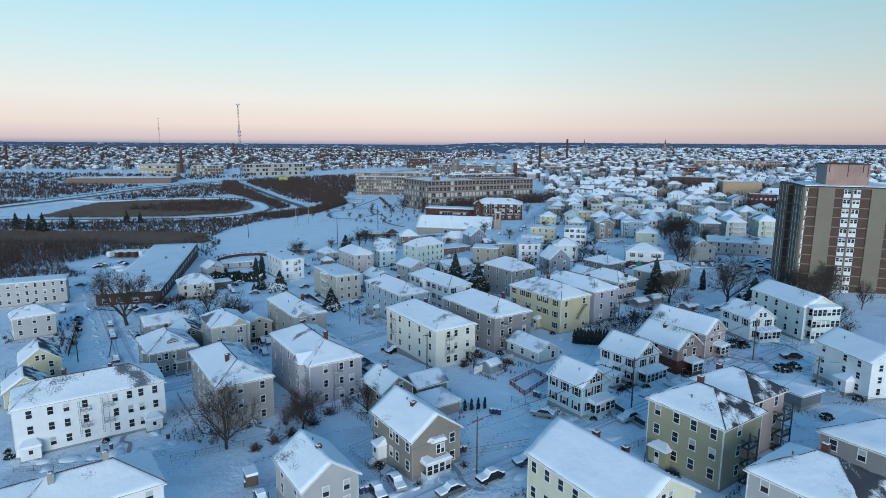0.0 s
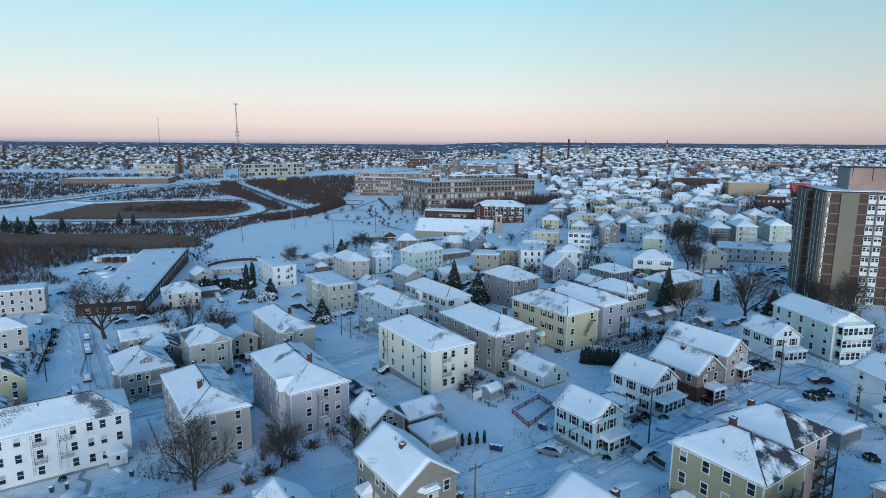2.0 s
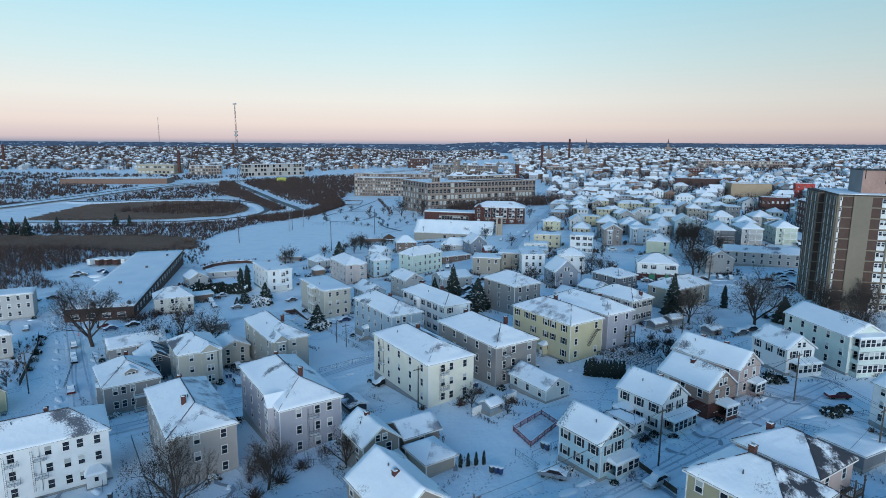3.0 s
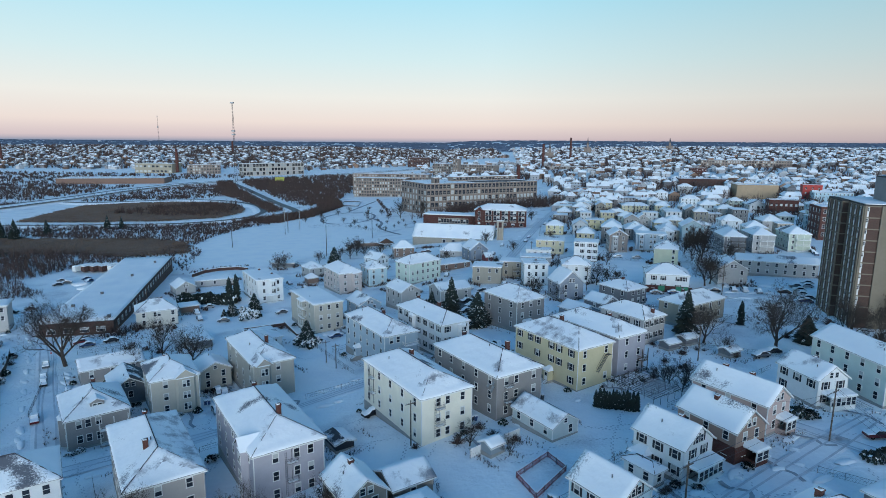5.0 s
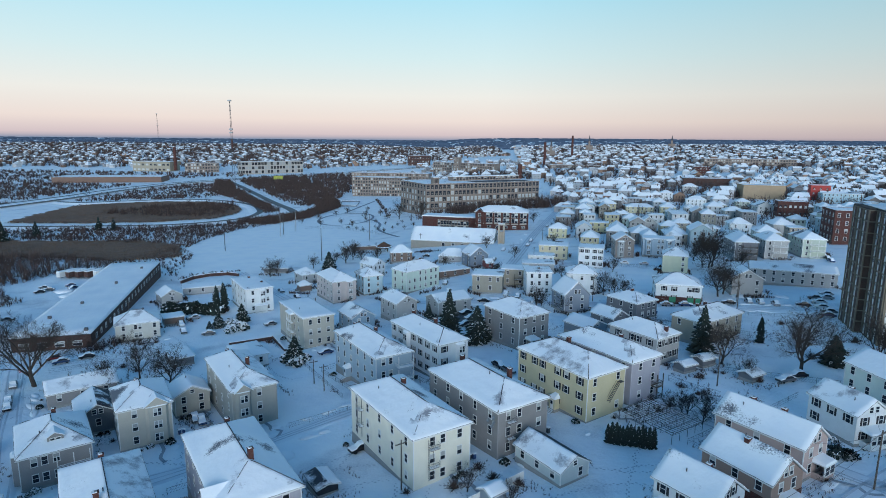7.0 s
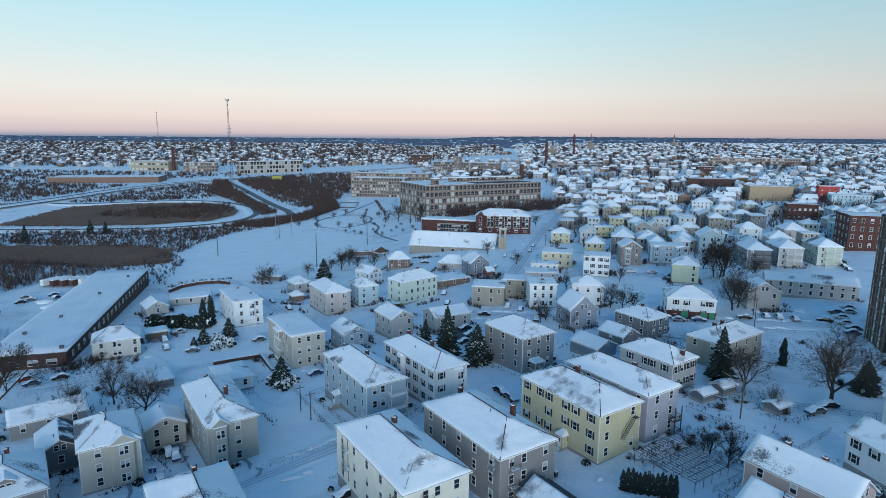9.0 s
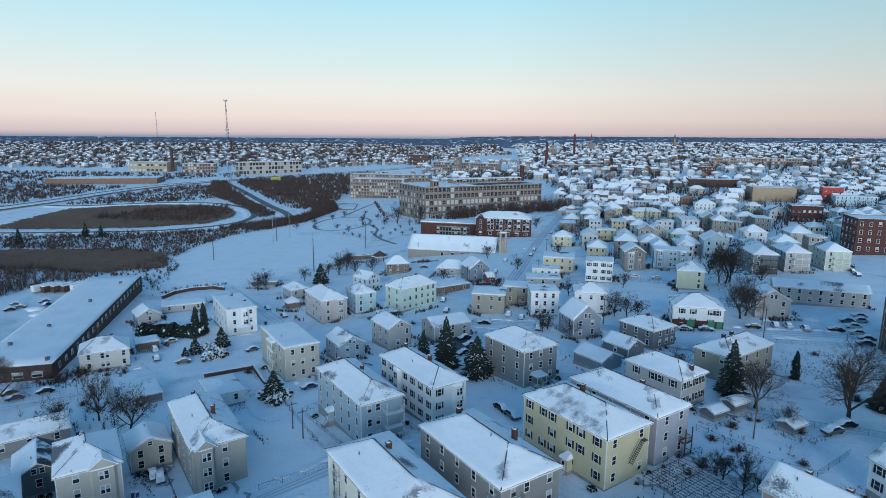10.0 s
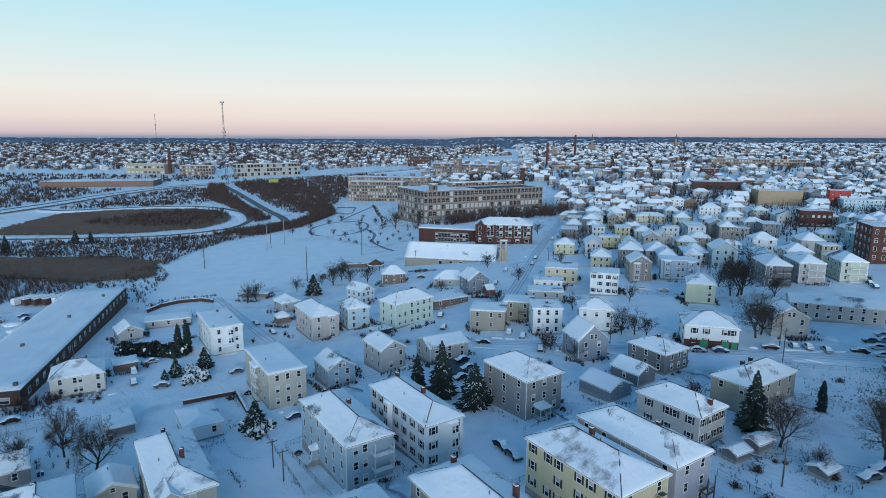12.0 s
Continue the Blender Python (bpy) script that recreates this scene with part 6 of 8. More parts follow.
# ---------------------------------------------------------------- cars
def car_meshes(paint, bare=0.5, long=4.5):
    b, g, s = Mesh(), Mesh(), Mesh()
    L, w = long / 2, 0.88
    pr = [(-L, 0.35), (-L, 0.78), (-L + 0.9, 0.92), (-L + 1.5, 0.98), (L - 0.9, 0.98), (L, 0.85), (L, 0.35)]
    for i in range(len(pr) - 1):
        (x0, z0), (x1, z1) = pr[i], pr[i + 1]
        b.face([(x0, -w, z0), (x0, w, z0), (x1, w, z1), (x1, -w, z1)], paint)
    for sy in (-w, w):
        b.face([(x, sy, z) for x, z in pr], paint)
    cab = [(-L + 1.2, 0.95), (-L + 1.9, 1.46), (L - 1.3, 1.48), (L - 0.5, 0.95)]
    for sy in (-1, 1):
        g.face([(cab[0][0], sy * w * 0.97, 0.95), (cab[1][0], sy * w * 0.8, 1.46), (cab[2][0], sy * w * 0.8, 1.48), (cab[3][0], sy * w * 0.97, 0.95)], M_GLASS)
    g.face([(cab[0][0], -w * 0.97, 0.95), (cab[0][0], w * 0.97, 0.95), (cab[1][0], w * 0.8, 1.46), (cab[1][0], -w * 0.8, 1.46)], M_GLASS)
    g.face([(cab[3][0], -w * 0.97, 0.95), (cab[3][0], w * 0.97, 0.95), (cab[2][0], w * 0.8, 1.48), (cab[2][0], -w * 0.8, 1.48)], M_GLASS)
    rf = Mesh()
    rf.box(cab[1][0] - 0.05, cab[2][0] + 0.05, -w * 0.82, w * 0.82, 1.45, 1.5, paint)
    def drift(lo, thick, shrink=0.9):
        s.loft(lo, [(x * 0.99, y * shrink, z + thick) for x, y, z in lo], M_SNOW_THICK)
    drift([(cab[1][0], -w * 0.82, 1.5), (cab[2][0], -w * 0.82, 1.5), (cab[2][0], w * 0.82, 1.5), (cab[1][0], w * 0.82, 1.5)], 0.24, 0.86)
    drift([(-L + 0.02, -w * 0.95, 0.80), (-L + 1.25, -w * 0.95, 0.97), (-L + 1.25, w * 0.95, 0.97), (-L + 0.02, w * 0.95, 0.80)], 0.22)
    drift([(L - 0.55, -w * 0.95, 0.97), (L - 0.02, -w * 0.95, 0.88), (L - 0.02, w * 0.95, 0.88), (L - 0.55, w * 0.95, 0.97)], 0.2)
    drift([(-L + 1.2, -w * 0.9, 0.99), (-L + 1.95, -w * 0.76, 1.5), (-L + 1.95, w * 0.76, 1.5), (-L + 1.2, w * 0.9, 0.99)], 0.12)
    drift([(L - 1.35, -w * 0.76, 1.5), (L - 0.5, -w * 0.9, 0.99), (L - 0.5, w * 0.9, 0.99), (L - 1.35, w * 0.76, 1.5)], 0.12)
    return b.data("body"), g.data("glazing"), rf.data("roof_panel"), s.data("snow_cover")


WHEEL = Mesh()
WHEEL.tube((0, -0.1, 0), (0, 0.1, 0), 0.33, 0.33, M_RUBBER, 12)
WHEEL = WHEEL.data("wheel")
RIM = Mesh()
RIM.tube((0, -0.115, 0), (0, 0.115, 0), 0.19, 0.19, M_GALV, 8)
RIM = RIM.data("rim")
PAINTS = {"black": (0.012, 0.012, 0.015), "silver": (0.35, 0.36, 0.38), "white": (0.65, 0.66, 0.66), "red": (0.13, 0.015, 0.015), "blue": (0.03, 0.06, 0.14), "grey": (0.10, 0.11, 0.12)}
CARS = {k: car_meshes(mat("car_paint_" + k, c, 0.3, 0.2, vary=0.05)) for k, c in PAINTS.items()}


def car(colour, x, y, rot):
    t = thing("car", x, y, gz(x, y) + 0.05, rot, colour + " car partly buried under snow", "car", "parked cars")
    for nm, me in zip(("body", "glazing", "roof_panel", "snow_cover"), CARS[colour]):
        part(nm, me, t)
    for wx in (-1.4, 1.4):
        for wy in (-0.8, 0.8):
            wh = part("wheel", WHEEL, t, "", pose(wx, wy, 0.33))
            if y < 130:
                part("rim", RIM, wh)


CAR_SPOTS = {"black": ((-11, 80.5, 120), (6, 82, 35), (82, 174, 10), (-110, 211.5, 35), (13, 255, -12)),
             "silver": ((-8.3, 82.5, 118), (17, 103, -20), (-53, 157, 125), (110, 237, -100), (134, 249, -20), (131, 244, -20), (103, 241, -100), (7, 260, -14), (75, 240, 170), (90, 314, -10)),
             "white": ((32, 100, 35), (-97, 246, 125), (106.5, 240, -100), (22, 264, 75), (122, 231.5, -20), (125, 238, -20), (82, 318, -10)),
             "grey": ((0, 79, 35), (-57, 168, 125), (-92, 237, 125), (32, 250, -15), (121, 226, -20), (-144, 207, 120), (26, 259, 75), (-185, 302, 20), (78, 171.5, 20)),
             "red": ((77, 129, 0), (-119, 210, 35)),
             "blue": ((12, 86, 20), (81, 239, 170), (-181, 311, 40), (-55, 167, 120), (-6, 152, 125), (-115, 207, 35), (118, 222, -20))}
for colour, spots in CAR_SPOTS.items():
    for x, y, a in spots:
        car(colour, x, y, a)


# ---------------------------------------------------------------- stuff: marsh, woods, the far town
def blades(name, root, tip, half, m, label, category):
    """Many thin blades, each one triangle from a foot to a tip, as one mesh."""
    root, tip, half = np.asarray(root, float), np.asarray(tip, float), np.asarray(half, float)
    n = len(root)
    rng = np.random.default_rng(n)
    side = np.cross(tip - root, rng.normal(size=(n, 3)))
    side /= np.linalg.norm(side, axis=1, keepdims=True) + 1e-9
    side *= half[:, None]
    v = np.stack([root - side, root + side, tip], 1).reshape(-1, 3)
    me = bpy.data.meshes.new(name)
    me.vertices.add(3 * n), me.loops.add(3 * n), me.polygons.add(n)
    me.vertices.foreach_set("co", v.ravel())
    me.loops.foreach_set("vertex_index", np.arange(3 * n))
    me.polygons.foreach_set("loop_start", np.arange(0, 3 * n, 3))
    me.polygons.foreach_set("loop_total", np.full(n, 3))
    me.materials.append(m)
    me.update(calc_edges=True)
    return tagged(new(name, me), label, category, kind="stuff")


def spray(xyz, h, per, seed, width, fan=0.28):
    """Feet, tips and half widths of the twigs of leafless plants of height h at xyz."""
    rng = np.random.default_rng(seed)
    n = len(xyz)
    P, H = np.repeat(np.asarray(xyz, float), per, 0), np.repeat(np.asarray(h, float), per)
    u = rng.random(n * per) ** 1.3 * 0.6
    a, o = rng.uniform(0, 6.283, n * per), np.abs(rng.normal(0, fan, n * per)) * H
    out = np.stack([np.cos(a) * o, np.sin(a) * o, np.zeros(n * per)], 1)
    up = np.zeros((n * per, 3))
    up[:, 2] = 1
    root = P + out * (0.25 + 0.75 * u[:, None]) + up * (u * H - 0.1)[:, None]
    a2, o2 = rng.uniform(0, 6.283, n * per), rng.random(n * per) * 0.16 * H
    tip = root + out * 0.55 + np.stack([np.cos(a2) * o2, np.sin(a2) * o2, H * rng.uniform(0.18, 0.5, n * per) * (1.25 - u)], 1)
    tip[::per] = P[::per] + up[::per] * H[::per, None]
    root[::per] = P[::per]
    return root, tip, np.ones(n * per) * width * rng.uniform(0.6, 1.4, n * per)


def lie(x, y):
    return ground_z(x, y) + hill(x, y)


def scatter_many(seed, poly, n):
    """n spots in a polygon, bunched as scrub is."""
    rng = np.random.default_rng(seed)
    poly = np.asarray(poly, float)
    lo, hi, got = poly.min(0), poly.max(0), []
    total = 0
    while total < n:
        c = rng.uniform(lo, hi, (max(64, n // 2), 2))
        q = np.concatenate([c + rng.normal(0, 3.5, c.shape) for _ in range(3)] + [c])
        keep = np.zeros(len(q), bool)
        for i in range(len(poly)):
            (x0, y0), (x1, y1) = poly[i - 1], poly[i]
            if y0 != y1:
                keep ^= ((y0 > q[:, 1]) != (y1 > q[:, 1])) & (q[:, 0] < (x1 - x0) * (q[:, 1] - y0) / (y1 - y0) + x0)
        got.append(q[keep])
        total += int(keep.sum())
    q = np.concatenate(got)
    return q[rng.permutation(len(q))[:n]]


def inside(x, y, poly):
    c = False
    for i in range(len(poly)):
        (x0, y0), (x1, y1) = poly[i - 1], poly[i]
        if (y0 > y) != (y1 > y) and x < (x1 - x0) * (y - y0) / (y1 - y0) + x0:
            c = not c
    return c


def scatter(rng, poly, n):
    xs, ys = [p[0] for p in poly], [p[1] for p in poly]
    out = []
    while len(out) < n:
        x, y = rng.uniform(min(xs), max(xs)), rng.uniform(min(ys), max(ys))
        if inside(x, y, poly):
            out.append((x, y))
    return out


def reeds(poly, n, seed, label):
    q = scatter_many(seed, poly, n * 4)
    rng = np.random.default_rng(seed)
    root = np.column_stack([q, lie(q[:, 0], q[:, 1]) + 0.3])
    tip = root + np.column_stack([rng.normal(0, 0.25, (len(q), 2)), rng.uniform(0.7, 1.6, len(q))])
    blades("reeds", root, tip, rng.uniform(0.15, 0.4, len(q)), M_REED, label, "reeds")


def marsh(poly, seed, label, step=4.0):
    """A level mat of sedge, its top uneven, thinning out at the edge."""
    rng = random.Random(seed)
    xs, ys = [p[0] for p in poly], [p[1] for p in poly]
    m, tops = Mesh(), {}

    def corner(i, j):
        if (i, j) not in tops:
            x, y = min(xs) + i * step + rng.gauss(0, 0.7), min(ys) + j * step + rng.gauss(0, 0.7)
            tops[i, j] = (x, y, gz(x, y) + rng.uniform(0.5, 1.2))
        return tops[i, j]
    for i in range(int((max(xs) - min(xs)) / step)):
        for j in range(int((max(ys) - min(ys)) / step)):
            if inside(min(xs) + (i + 0.5) * step + rng.gauss(0, 2), min(ys) + (j + 0.5) * step + rng.gauss(0, 2), poly):
                m.face([corner(i, j), corner(i + 1, j), corner(i + 1, j + 1), corner(i, j + 1)], M_MARSH)
    tagged(new("marsh", m.data("marsh")), label, "marsh", kind="stuff")


def clumps(poly, n, seed, label, lo, hi):
    """Far-off leafless trees: a stem and a loose, gappy crown of twigs."""
    q = scatter_many(seed, poly, n)
    rng = np.random.default_rng(seed)
    h = rng.uniform(lo, hi, n)
    blades("far_trees", *spray(np.column_stack([q, lie(q[:, 0], q[:, 1])]), h, 11, seed, np.repeat(0.0005 * q[:, 1], 11), 0.30), M_TWIG, label, "trees")


def brush(poly, n, seed, label, lo=2.0, hi=6.0, name="brush", spots=None, per=22):
    """Leafless scrub and trees: sprays of thin twigs rising from each stem."""
    q = np.asarray(spots, float) if spots else scatter_many(seed, poly, n)
    rng = np.random.default_rng(seed)
    h = rng.uniform(lo, hi, len(q)) * rng.choice((0.55, 0.8, 1.0), len(q))
    far = max(60.0, float(np.median(q[:, 1])) - 40)
    blades(name, *spray(np.column_stack([q, lie(q[:, 0], q[:, 1])]), h, per, seed, 0.012 + 0.0003 * (far - 60)), M_TWIG, label, "brush")


MARSH = [(-520, 360), (-242, 384), (-198, 376), (-168, 390), (-188, 440), (-225, 456), (-294, 446), (-520, 440)]
marsh(MARSH, 61, "level brown sedge marsh beside the highway")
reeds(MARSH, 5000, 1, "brown reed marsh beside the highway")
LOOP_MARSH = [(-400, 552), (-330, 556), (-272, 570), (-232, 598), (-222, 640), (-232, 676), (-262, 722), (-300, 744), (-345, 740), (-395, 715), (-425, 690)]
marsh(LOOP_MARSH, 62, "level brown sedge marsh inside the ramp loop")
reeds(LOOP_MARSH, 4000, 2, "brown reed marsh inside the ramp loop")
brush([(-560, 440), (-294, 450), (-188, 440), (-178, 425), (-183, 470), (-180, 525), (-163, 562), (-195, 562), (-260, 538), (-365, 515), (-560, 510)], 4800, 3, "leafless scrub along the ramp", 2, 5)
brush([(-205, 560), (-163, 562), (-140, 610), (-128, 700), (-150, 780), (-180, 760), (-150, 690), (-155, 630)], 2600, 4, "leafless wood by the exit ramp", 4, 8)
brush([(-195, 640), (-185, 660), (-230, 735), (-330, 920), (-400, 1080), (-430, 1090), (-350, 880), (-240, 720)], 1400, 5, "leafless wood between the ramps", 5, 10)
brush([(-180, 760), (-150, 780), (-150, 900), (-180, 1150), (-330, 1230), (-400, 1130), (-330, 980)], 1900, 6, "leafless wood behind the mills", 6, 12)
brush([(-330, 690), (-270, 745), (-240, 690), (-230, 620), (-260, 600), (-360, 620)], 700, 7, "leafless trees inside the ramp loop", 3, 10)
brush([(-207, 322), (-212, 300), (-232, 288), (-330, 268), (-520, 240), (-520, 385), (-242, 388), (-190, 372), (-188, 350), (-205, 345)], 6600, 8, "leafless scrub by the sheds", 3, 8)
brush([(-260, 258), (-215, 258), (-192, 288), (-208, 302), (-300, 276)], 420, 17, "leafless trees behind the row house", 3, 7)
brush([(-40, 570), (100, 600), (110, 640), (-20, 590)], 420, 9, "leafless trees along the long mill", 8, 17)
brush([(-900, 720), (-520, 740), (-520, 980), (-640, 1000), (-1200, 980)], 3600, 10, "leafless wood beyond the highway", 4, 9)
brush([(-170, 345), (-140, 330), (-160, 400), (-185, 430), (-195, 380)], 220, 11, "dark scrub at the field's edge", 2, 5)
brush([(-140, 322), (-116, 340), (-110, 352), (-135, 342)], 90, 12, "brush along the frozen ditch", 1, 2)

brush([(-1500, 1000), (-700, 1010), (-560, 1120), (-420, 1240), (-480, 1320), (-760, 1330), (-1700, 1400)], 3600, 13, "leafless wood before the hillside streets", 4, 9)
brush([(-560, 510), (-480, 540), (-500, 700), (-620, 720)], 1300, 14, "leafless wood beside the highway", 4, 8)
brush([(-440, 730), (-490, 760), (-485, 900), (-450, 1040), (-340, 960), (-280, 850), (-330, 790)], 2200, 15, "leafless scrub between ramp and highway", 2, 6)
brush([(-330, 1240), (-180, 1160), (-60, 1100), (-60, 1000), (140, 1000), (150, 1240), (-60, 1230), (-200, 1400)], 1900, 16, "leafless wood behind the mills and yards", 5, 10)
M_FARWALL = mat("far_walls", (0.23, 0.22, 0.22), 0.8, vary=0.1, scale=0.01, per_island=0.9)
M_FARWALL_WHITE = mat("far_white_walls", (0.42, 0.42, 0.43), 0.7, vary=0.1, scale=0.01, per_island=0.3)
M_FARWALL_WARM = mat("far_warm_walls", (0.27, 0.17, 0.12), 0.8, vary=0.1, scale=0.01, per_island=0.7)
# Horizon woods: dark crowns with distance haze put into the colour as blue.
M_FARWOOD_HAZE = mat("far_woods", (0.07, 0.10, 0.15), 0.95, vary=0.3, scale=0.004, per_island=0.4)


def far_town(poly, n, seed, label, keep_out=(), rot=-12, size=(7, 12), panes=True):
    """Streets of small houses: walls, steep or low snowy roofs, a chimney on some, windows where they can be told."""
    rng, m = random.Random(seed), Mesh()
    for x, y in scatter(rng, poly, n):
        if any(abs(x - a) < r and abs(y - b) < r for a, b, r in keep_out):
            continue
        z = gz(x, y) + float(hill(x, y))
        a = radians(rot + rng.choice((0, 90)) + rng.gauss(0, 4))
        c, s = math.cos(a), math.sin(a)
        w, l, h = rng.uniform(*size) / 2, rng.uniform(*size) / 2 * 1.25, rng.uniform(4.5, 9.0)
        wall = rng.choice((M_FARWALL_WHITE, M_FARWALL_WHITE, M_FARWALL_WHITE, M_FARWALL, M_FARWALL, M_FARWALL_WARM))
        P = lambda u, v, q: (x + c * u - s * v, y + s * u + c * v, z + q)
        base = [P(-w, -l, -2), P(w, -l, -2), P(w, l, -2), P(-w, l, -2)]
        eave = [P(-w, -l, h), P(w, -l, h), P(w, l, h), P(-w, l, h)]
        m.loft(base, eave, wall, False)
        o = 0.3
        ev = [P(-w - o, -l - o, h), P(w + o, -l - o, h), P(w + o, l + o, h), P(-w - o, l + o, h)]
        kind = rng.choice(("gable", "gable", "hip", "hip", "flat"))
        rise = 0.2 if kind == "flat" else w * rng.uniform(0.55, 0.85)
        k = l + o if kind == "gable" else max(0.3, l - w * 0.8)
        r1, r2 = P(0, -k, h + rise), P(0, k, h + rise)
        gable = wall if kind == "gable" else M_SNOW_THICK
        m.face([ev[0], ev[1], r1], gable), m.face([ev[2], ev[3], r2], gable)
        m.face([ev[1], ev[2], r2, r1], M_SNOW_THICK), m.face([ev[3], ev[0], r1, r2], M_SNOW_THICK)
        if rng.random() < 0.5:
            u, v = rng.uniform(-0.3, 0.3) * w, rng.uniform(-0.5, 0.5) * l
            q = [P(u - 0.5, v - 0.5, h), P(u + 0.5, v - 0.5, h), P(u + 0.5, v + 0.5, h), P(u - 0.5, v + 0.5, h)]
            m.loft(q, [(e[0], e[1], e[2] + rise + 1.2) for e in q], M_BRICK_DARK)
        if not panes:
            continue
        for k in range(int(h / 2.8)):  # window rows on the fronts that show
            zz = 1.0 + k * 2.8
            for u in (-0.5, 0.0, 0.5):
                u *= w * 1.2
                m.face([P(u - 0.45, -l - 0.03, zz), P(u + 0.45, -l - 0.03, zz), P(u + 0.45, -l - 0.03, zz + 1.4), P(u - 0.45, -l - 0.03, zz + 1.4)], M_GLASS)
            for v in (-0.4, 0.3):
                v *= l
                m.face([P(-w - 0.03, v + 0.45, zz), P(-w - 0.03, v - 0.45, zz), P(-w - 0.03, v - 0.45, zz + 1.4), P(-w - 0.03, v + 0.45, zz + 1.4)], M_GLASS)
    tagged(new("far_houses", m.data("far_houses")), label, "houses", kind="stuff")


def simple_house(x, y, rot, w, l, h, col, kind, label, floors):
    """A plainer house for the streets farther off: wall, roof, snow, each front window."""
    root = thing("house", x, y, gz(x, y), rot, label, "house", "houses on the farther streets")
    b = Mesh()
    b.loft([(-w / 2, -l / 2, -3), (w / 2, -l / 2, -3), (w / 2, l / 2, -3), (-w / 2, l / 2, -3)], [(-w / 2, -l / 2, h), (w / 2, -l / 2, h), (w / 2, l / 2, h), (-w / 2, l / 2, h)], siding(tuple(c * 0.75 for c in col)))
    part("wall", b, root)
    c, faces = roof_shape(kind, w + 0.9, l + 0.9, h, 0.58)
    r = Mesh()
    for f in faces.values():
        r.face([p + Vector((0, 0, 0.22)) for p in f], M_SNOW)
        r.loft([p for p in f], [p + Vector((0, 0, 0.22)) for p in f], M_TRIM, False)
    if kind == "gable":
        for s_ in (-1, 1):
            r.face([(-w / 2, s_ * l / 2, h - 0.1), (w / 2, s_ * l / 2, h - 0.1), (0, s_ * l / 2, h + w / 2 * 0.58)], siding(tuple(c * 0.75 for c in col)))
    part("roof", r, root, "snow-covered roof")
    fh = h / floors
    g = Mesh()
    for k in range(floors):
        z = fh * k + fh * 0.32
        for u in (-0.3, 0.02, 0.3):
            g.box(u * w - 0.62, u * w + 0.62, -l / 2 - 0.05, -l / 2 - 0.003, z - 0.1, z + 1.6, M_TRIM)
            g.box(u * w - 0.48, u * w + 0.48, -l / 2 - 0.07, -l / 2 - 0.05, z, z + 1.5, M_GLASS)
        for u in (-0.3, 0.1):
            g.box(-w / 2 - 0.05, -w / 2 - 0.003, u * l - 0.55, u * l + 0.55, z - 0.1, z + 1.6, M_TRIM)
            g.box(-w / 2 - 0.07, -w / 2 - 0.05, u * l - 0.45, u * l + 0.45, z, z + 1.5, M_GLASS)
    tagged(part("windows", g, root), kind="stuff")
    return root


fill_rng = random.Random(5)
# open ground before the larger buildings, so that they stand free towards the near streets
AHEAD = [(4.7 + (a - 4.7) * k, 110 + (b - 110) * k, r * 0.8 + 5) for a, b, r in PLACED if b > 480 or r > 13 for k in ((0.96, 0.92, 0.88, 0.84) if b > 480 and r > 9 else (0.95, 0.9))]
FILL = [(68, 352), (120, 352), (205, 345), (270, 385), (300, 430), (330, 520), (300, 560), (90, 560), (80, 480)]
TONES = (WHITE, WHITE, LGREY, BEIGE, PBLUE, GREEN, (0.62, 0.55, 0.36), LGREY, TAN, GREY, CREAM, WHITE)
ST = (math.cos(radians(-12)), math.sin(radians(-12)))
made = 0
for i in range(-8, 34):
    for j in range(-6, 26):
        u, v = i * 15.5 + fill_rng.uniform(-3, 3), j * 22.0 + (7 if j % 2 else 0) + fill_rng.uniform(-4, 4)
        x, y = 70 + u * ST[0] - v * ST[1], 345 + u * ST[1] + v * ST[0]
        if not inside(x, y, FILL) or any((x - a) ** 2 + (y - b) ** 2 < (r + 7.0) ** 2 for a, b, r in PLACED + AHEAD) or fill_rng.random() < 0.1:
            continue
        if abs(x - np.interp(y, (297, 320, 367, 435, 541, 607), (22, 27.5, 39, 55, 83, 101))) < 10:
            continue
        floors = fill_rng.choice((2, 3, 3))
        simple_house(x, y, -12 + fill_rng.gauss(0, 2), fill_rng.uniform(7.5, 12.5), fill_rng.uniform(9, 16), 2.9 * floors + 0.5, fill_rng.choice(TONES), fill_rng.choice(("hip", "hip", "gable", "flat")), fill_rng.choice(("pale clapboard house with snow-covered roof", "snowy-roofed clapboard house on a side street")), floors)
        made += 1

far_town([(92, 560), (300, 560), (330, 520), (300, 430), (340, 430), (430, 560), (560, 760), (640, 900), (150, 900), (110, 700)], 420, 21, "snowy houses filling the streets beyond", [(a, b, r * 0.7 + 5) for a, b, r in PLACED] + AHEAD)
far_town([(130, 900), (700, 900), (1500, 1600), (2300, 3400), (300, 3400), (150, 1200)], 2900, 22, "distant snowy streets of houses", [(417, 1063, 26), (632, 1350, 100), (262, 1345, 70), (400, 1400, 60), (660, 1240, 90), (262, 1270, 60)], panes=False)
far_town([(-1500, 1420), (-350, 1500), (-100, 1750), (200, 2300), (200, 3400), (-1500, 3400), (-2400, 2400)], 3000, 23, "hillside of distant snowy houses", [(-412, 1350, 90)], size=(6, 11), panes=False)
far_town([(-100, 1000), (150, 1000), (200, 1700), (-100, 1700)], 160, 24, "distant snowy roofs behind the mills", [(20, 1320, 90)])
clumps([(-1500, 1420), (-350, 1480), (200, 2300), (200, 3300), (-1500, 3300), (-2400, 2400)], 14000, 31, "dark leafless trees among hillside houses", 8, 17)
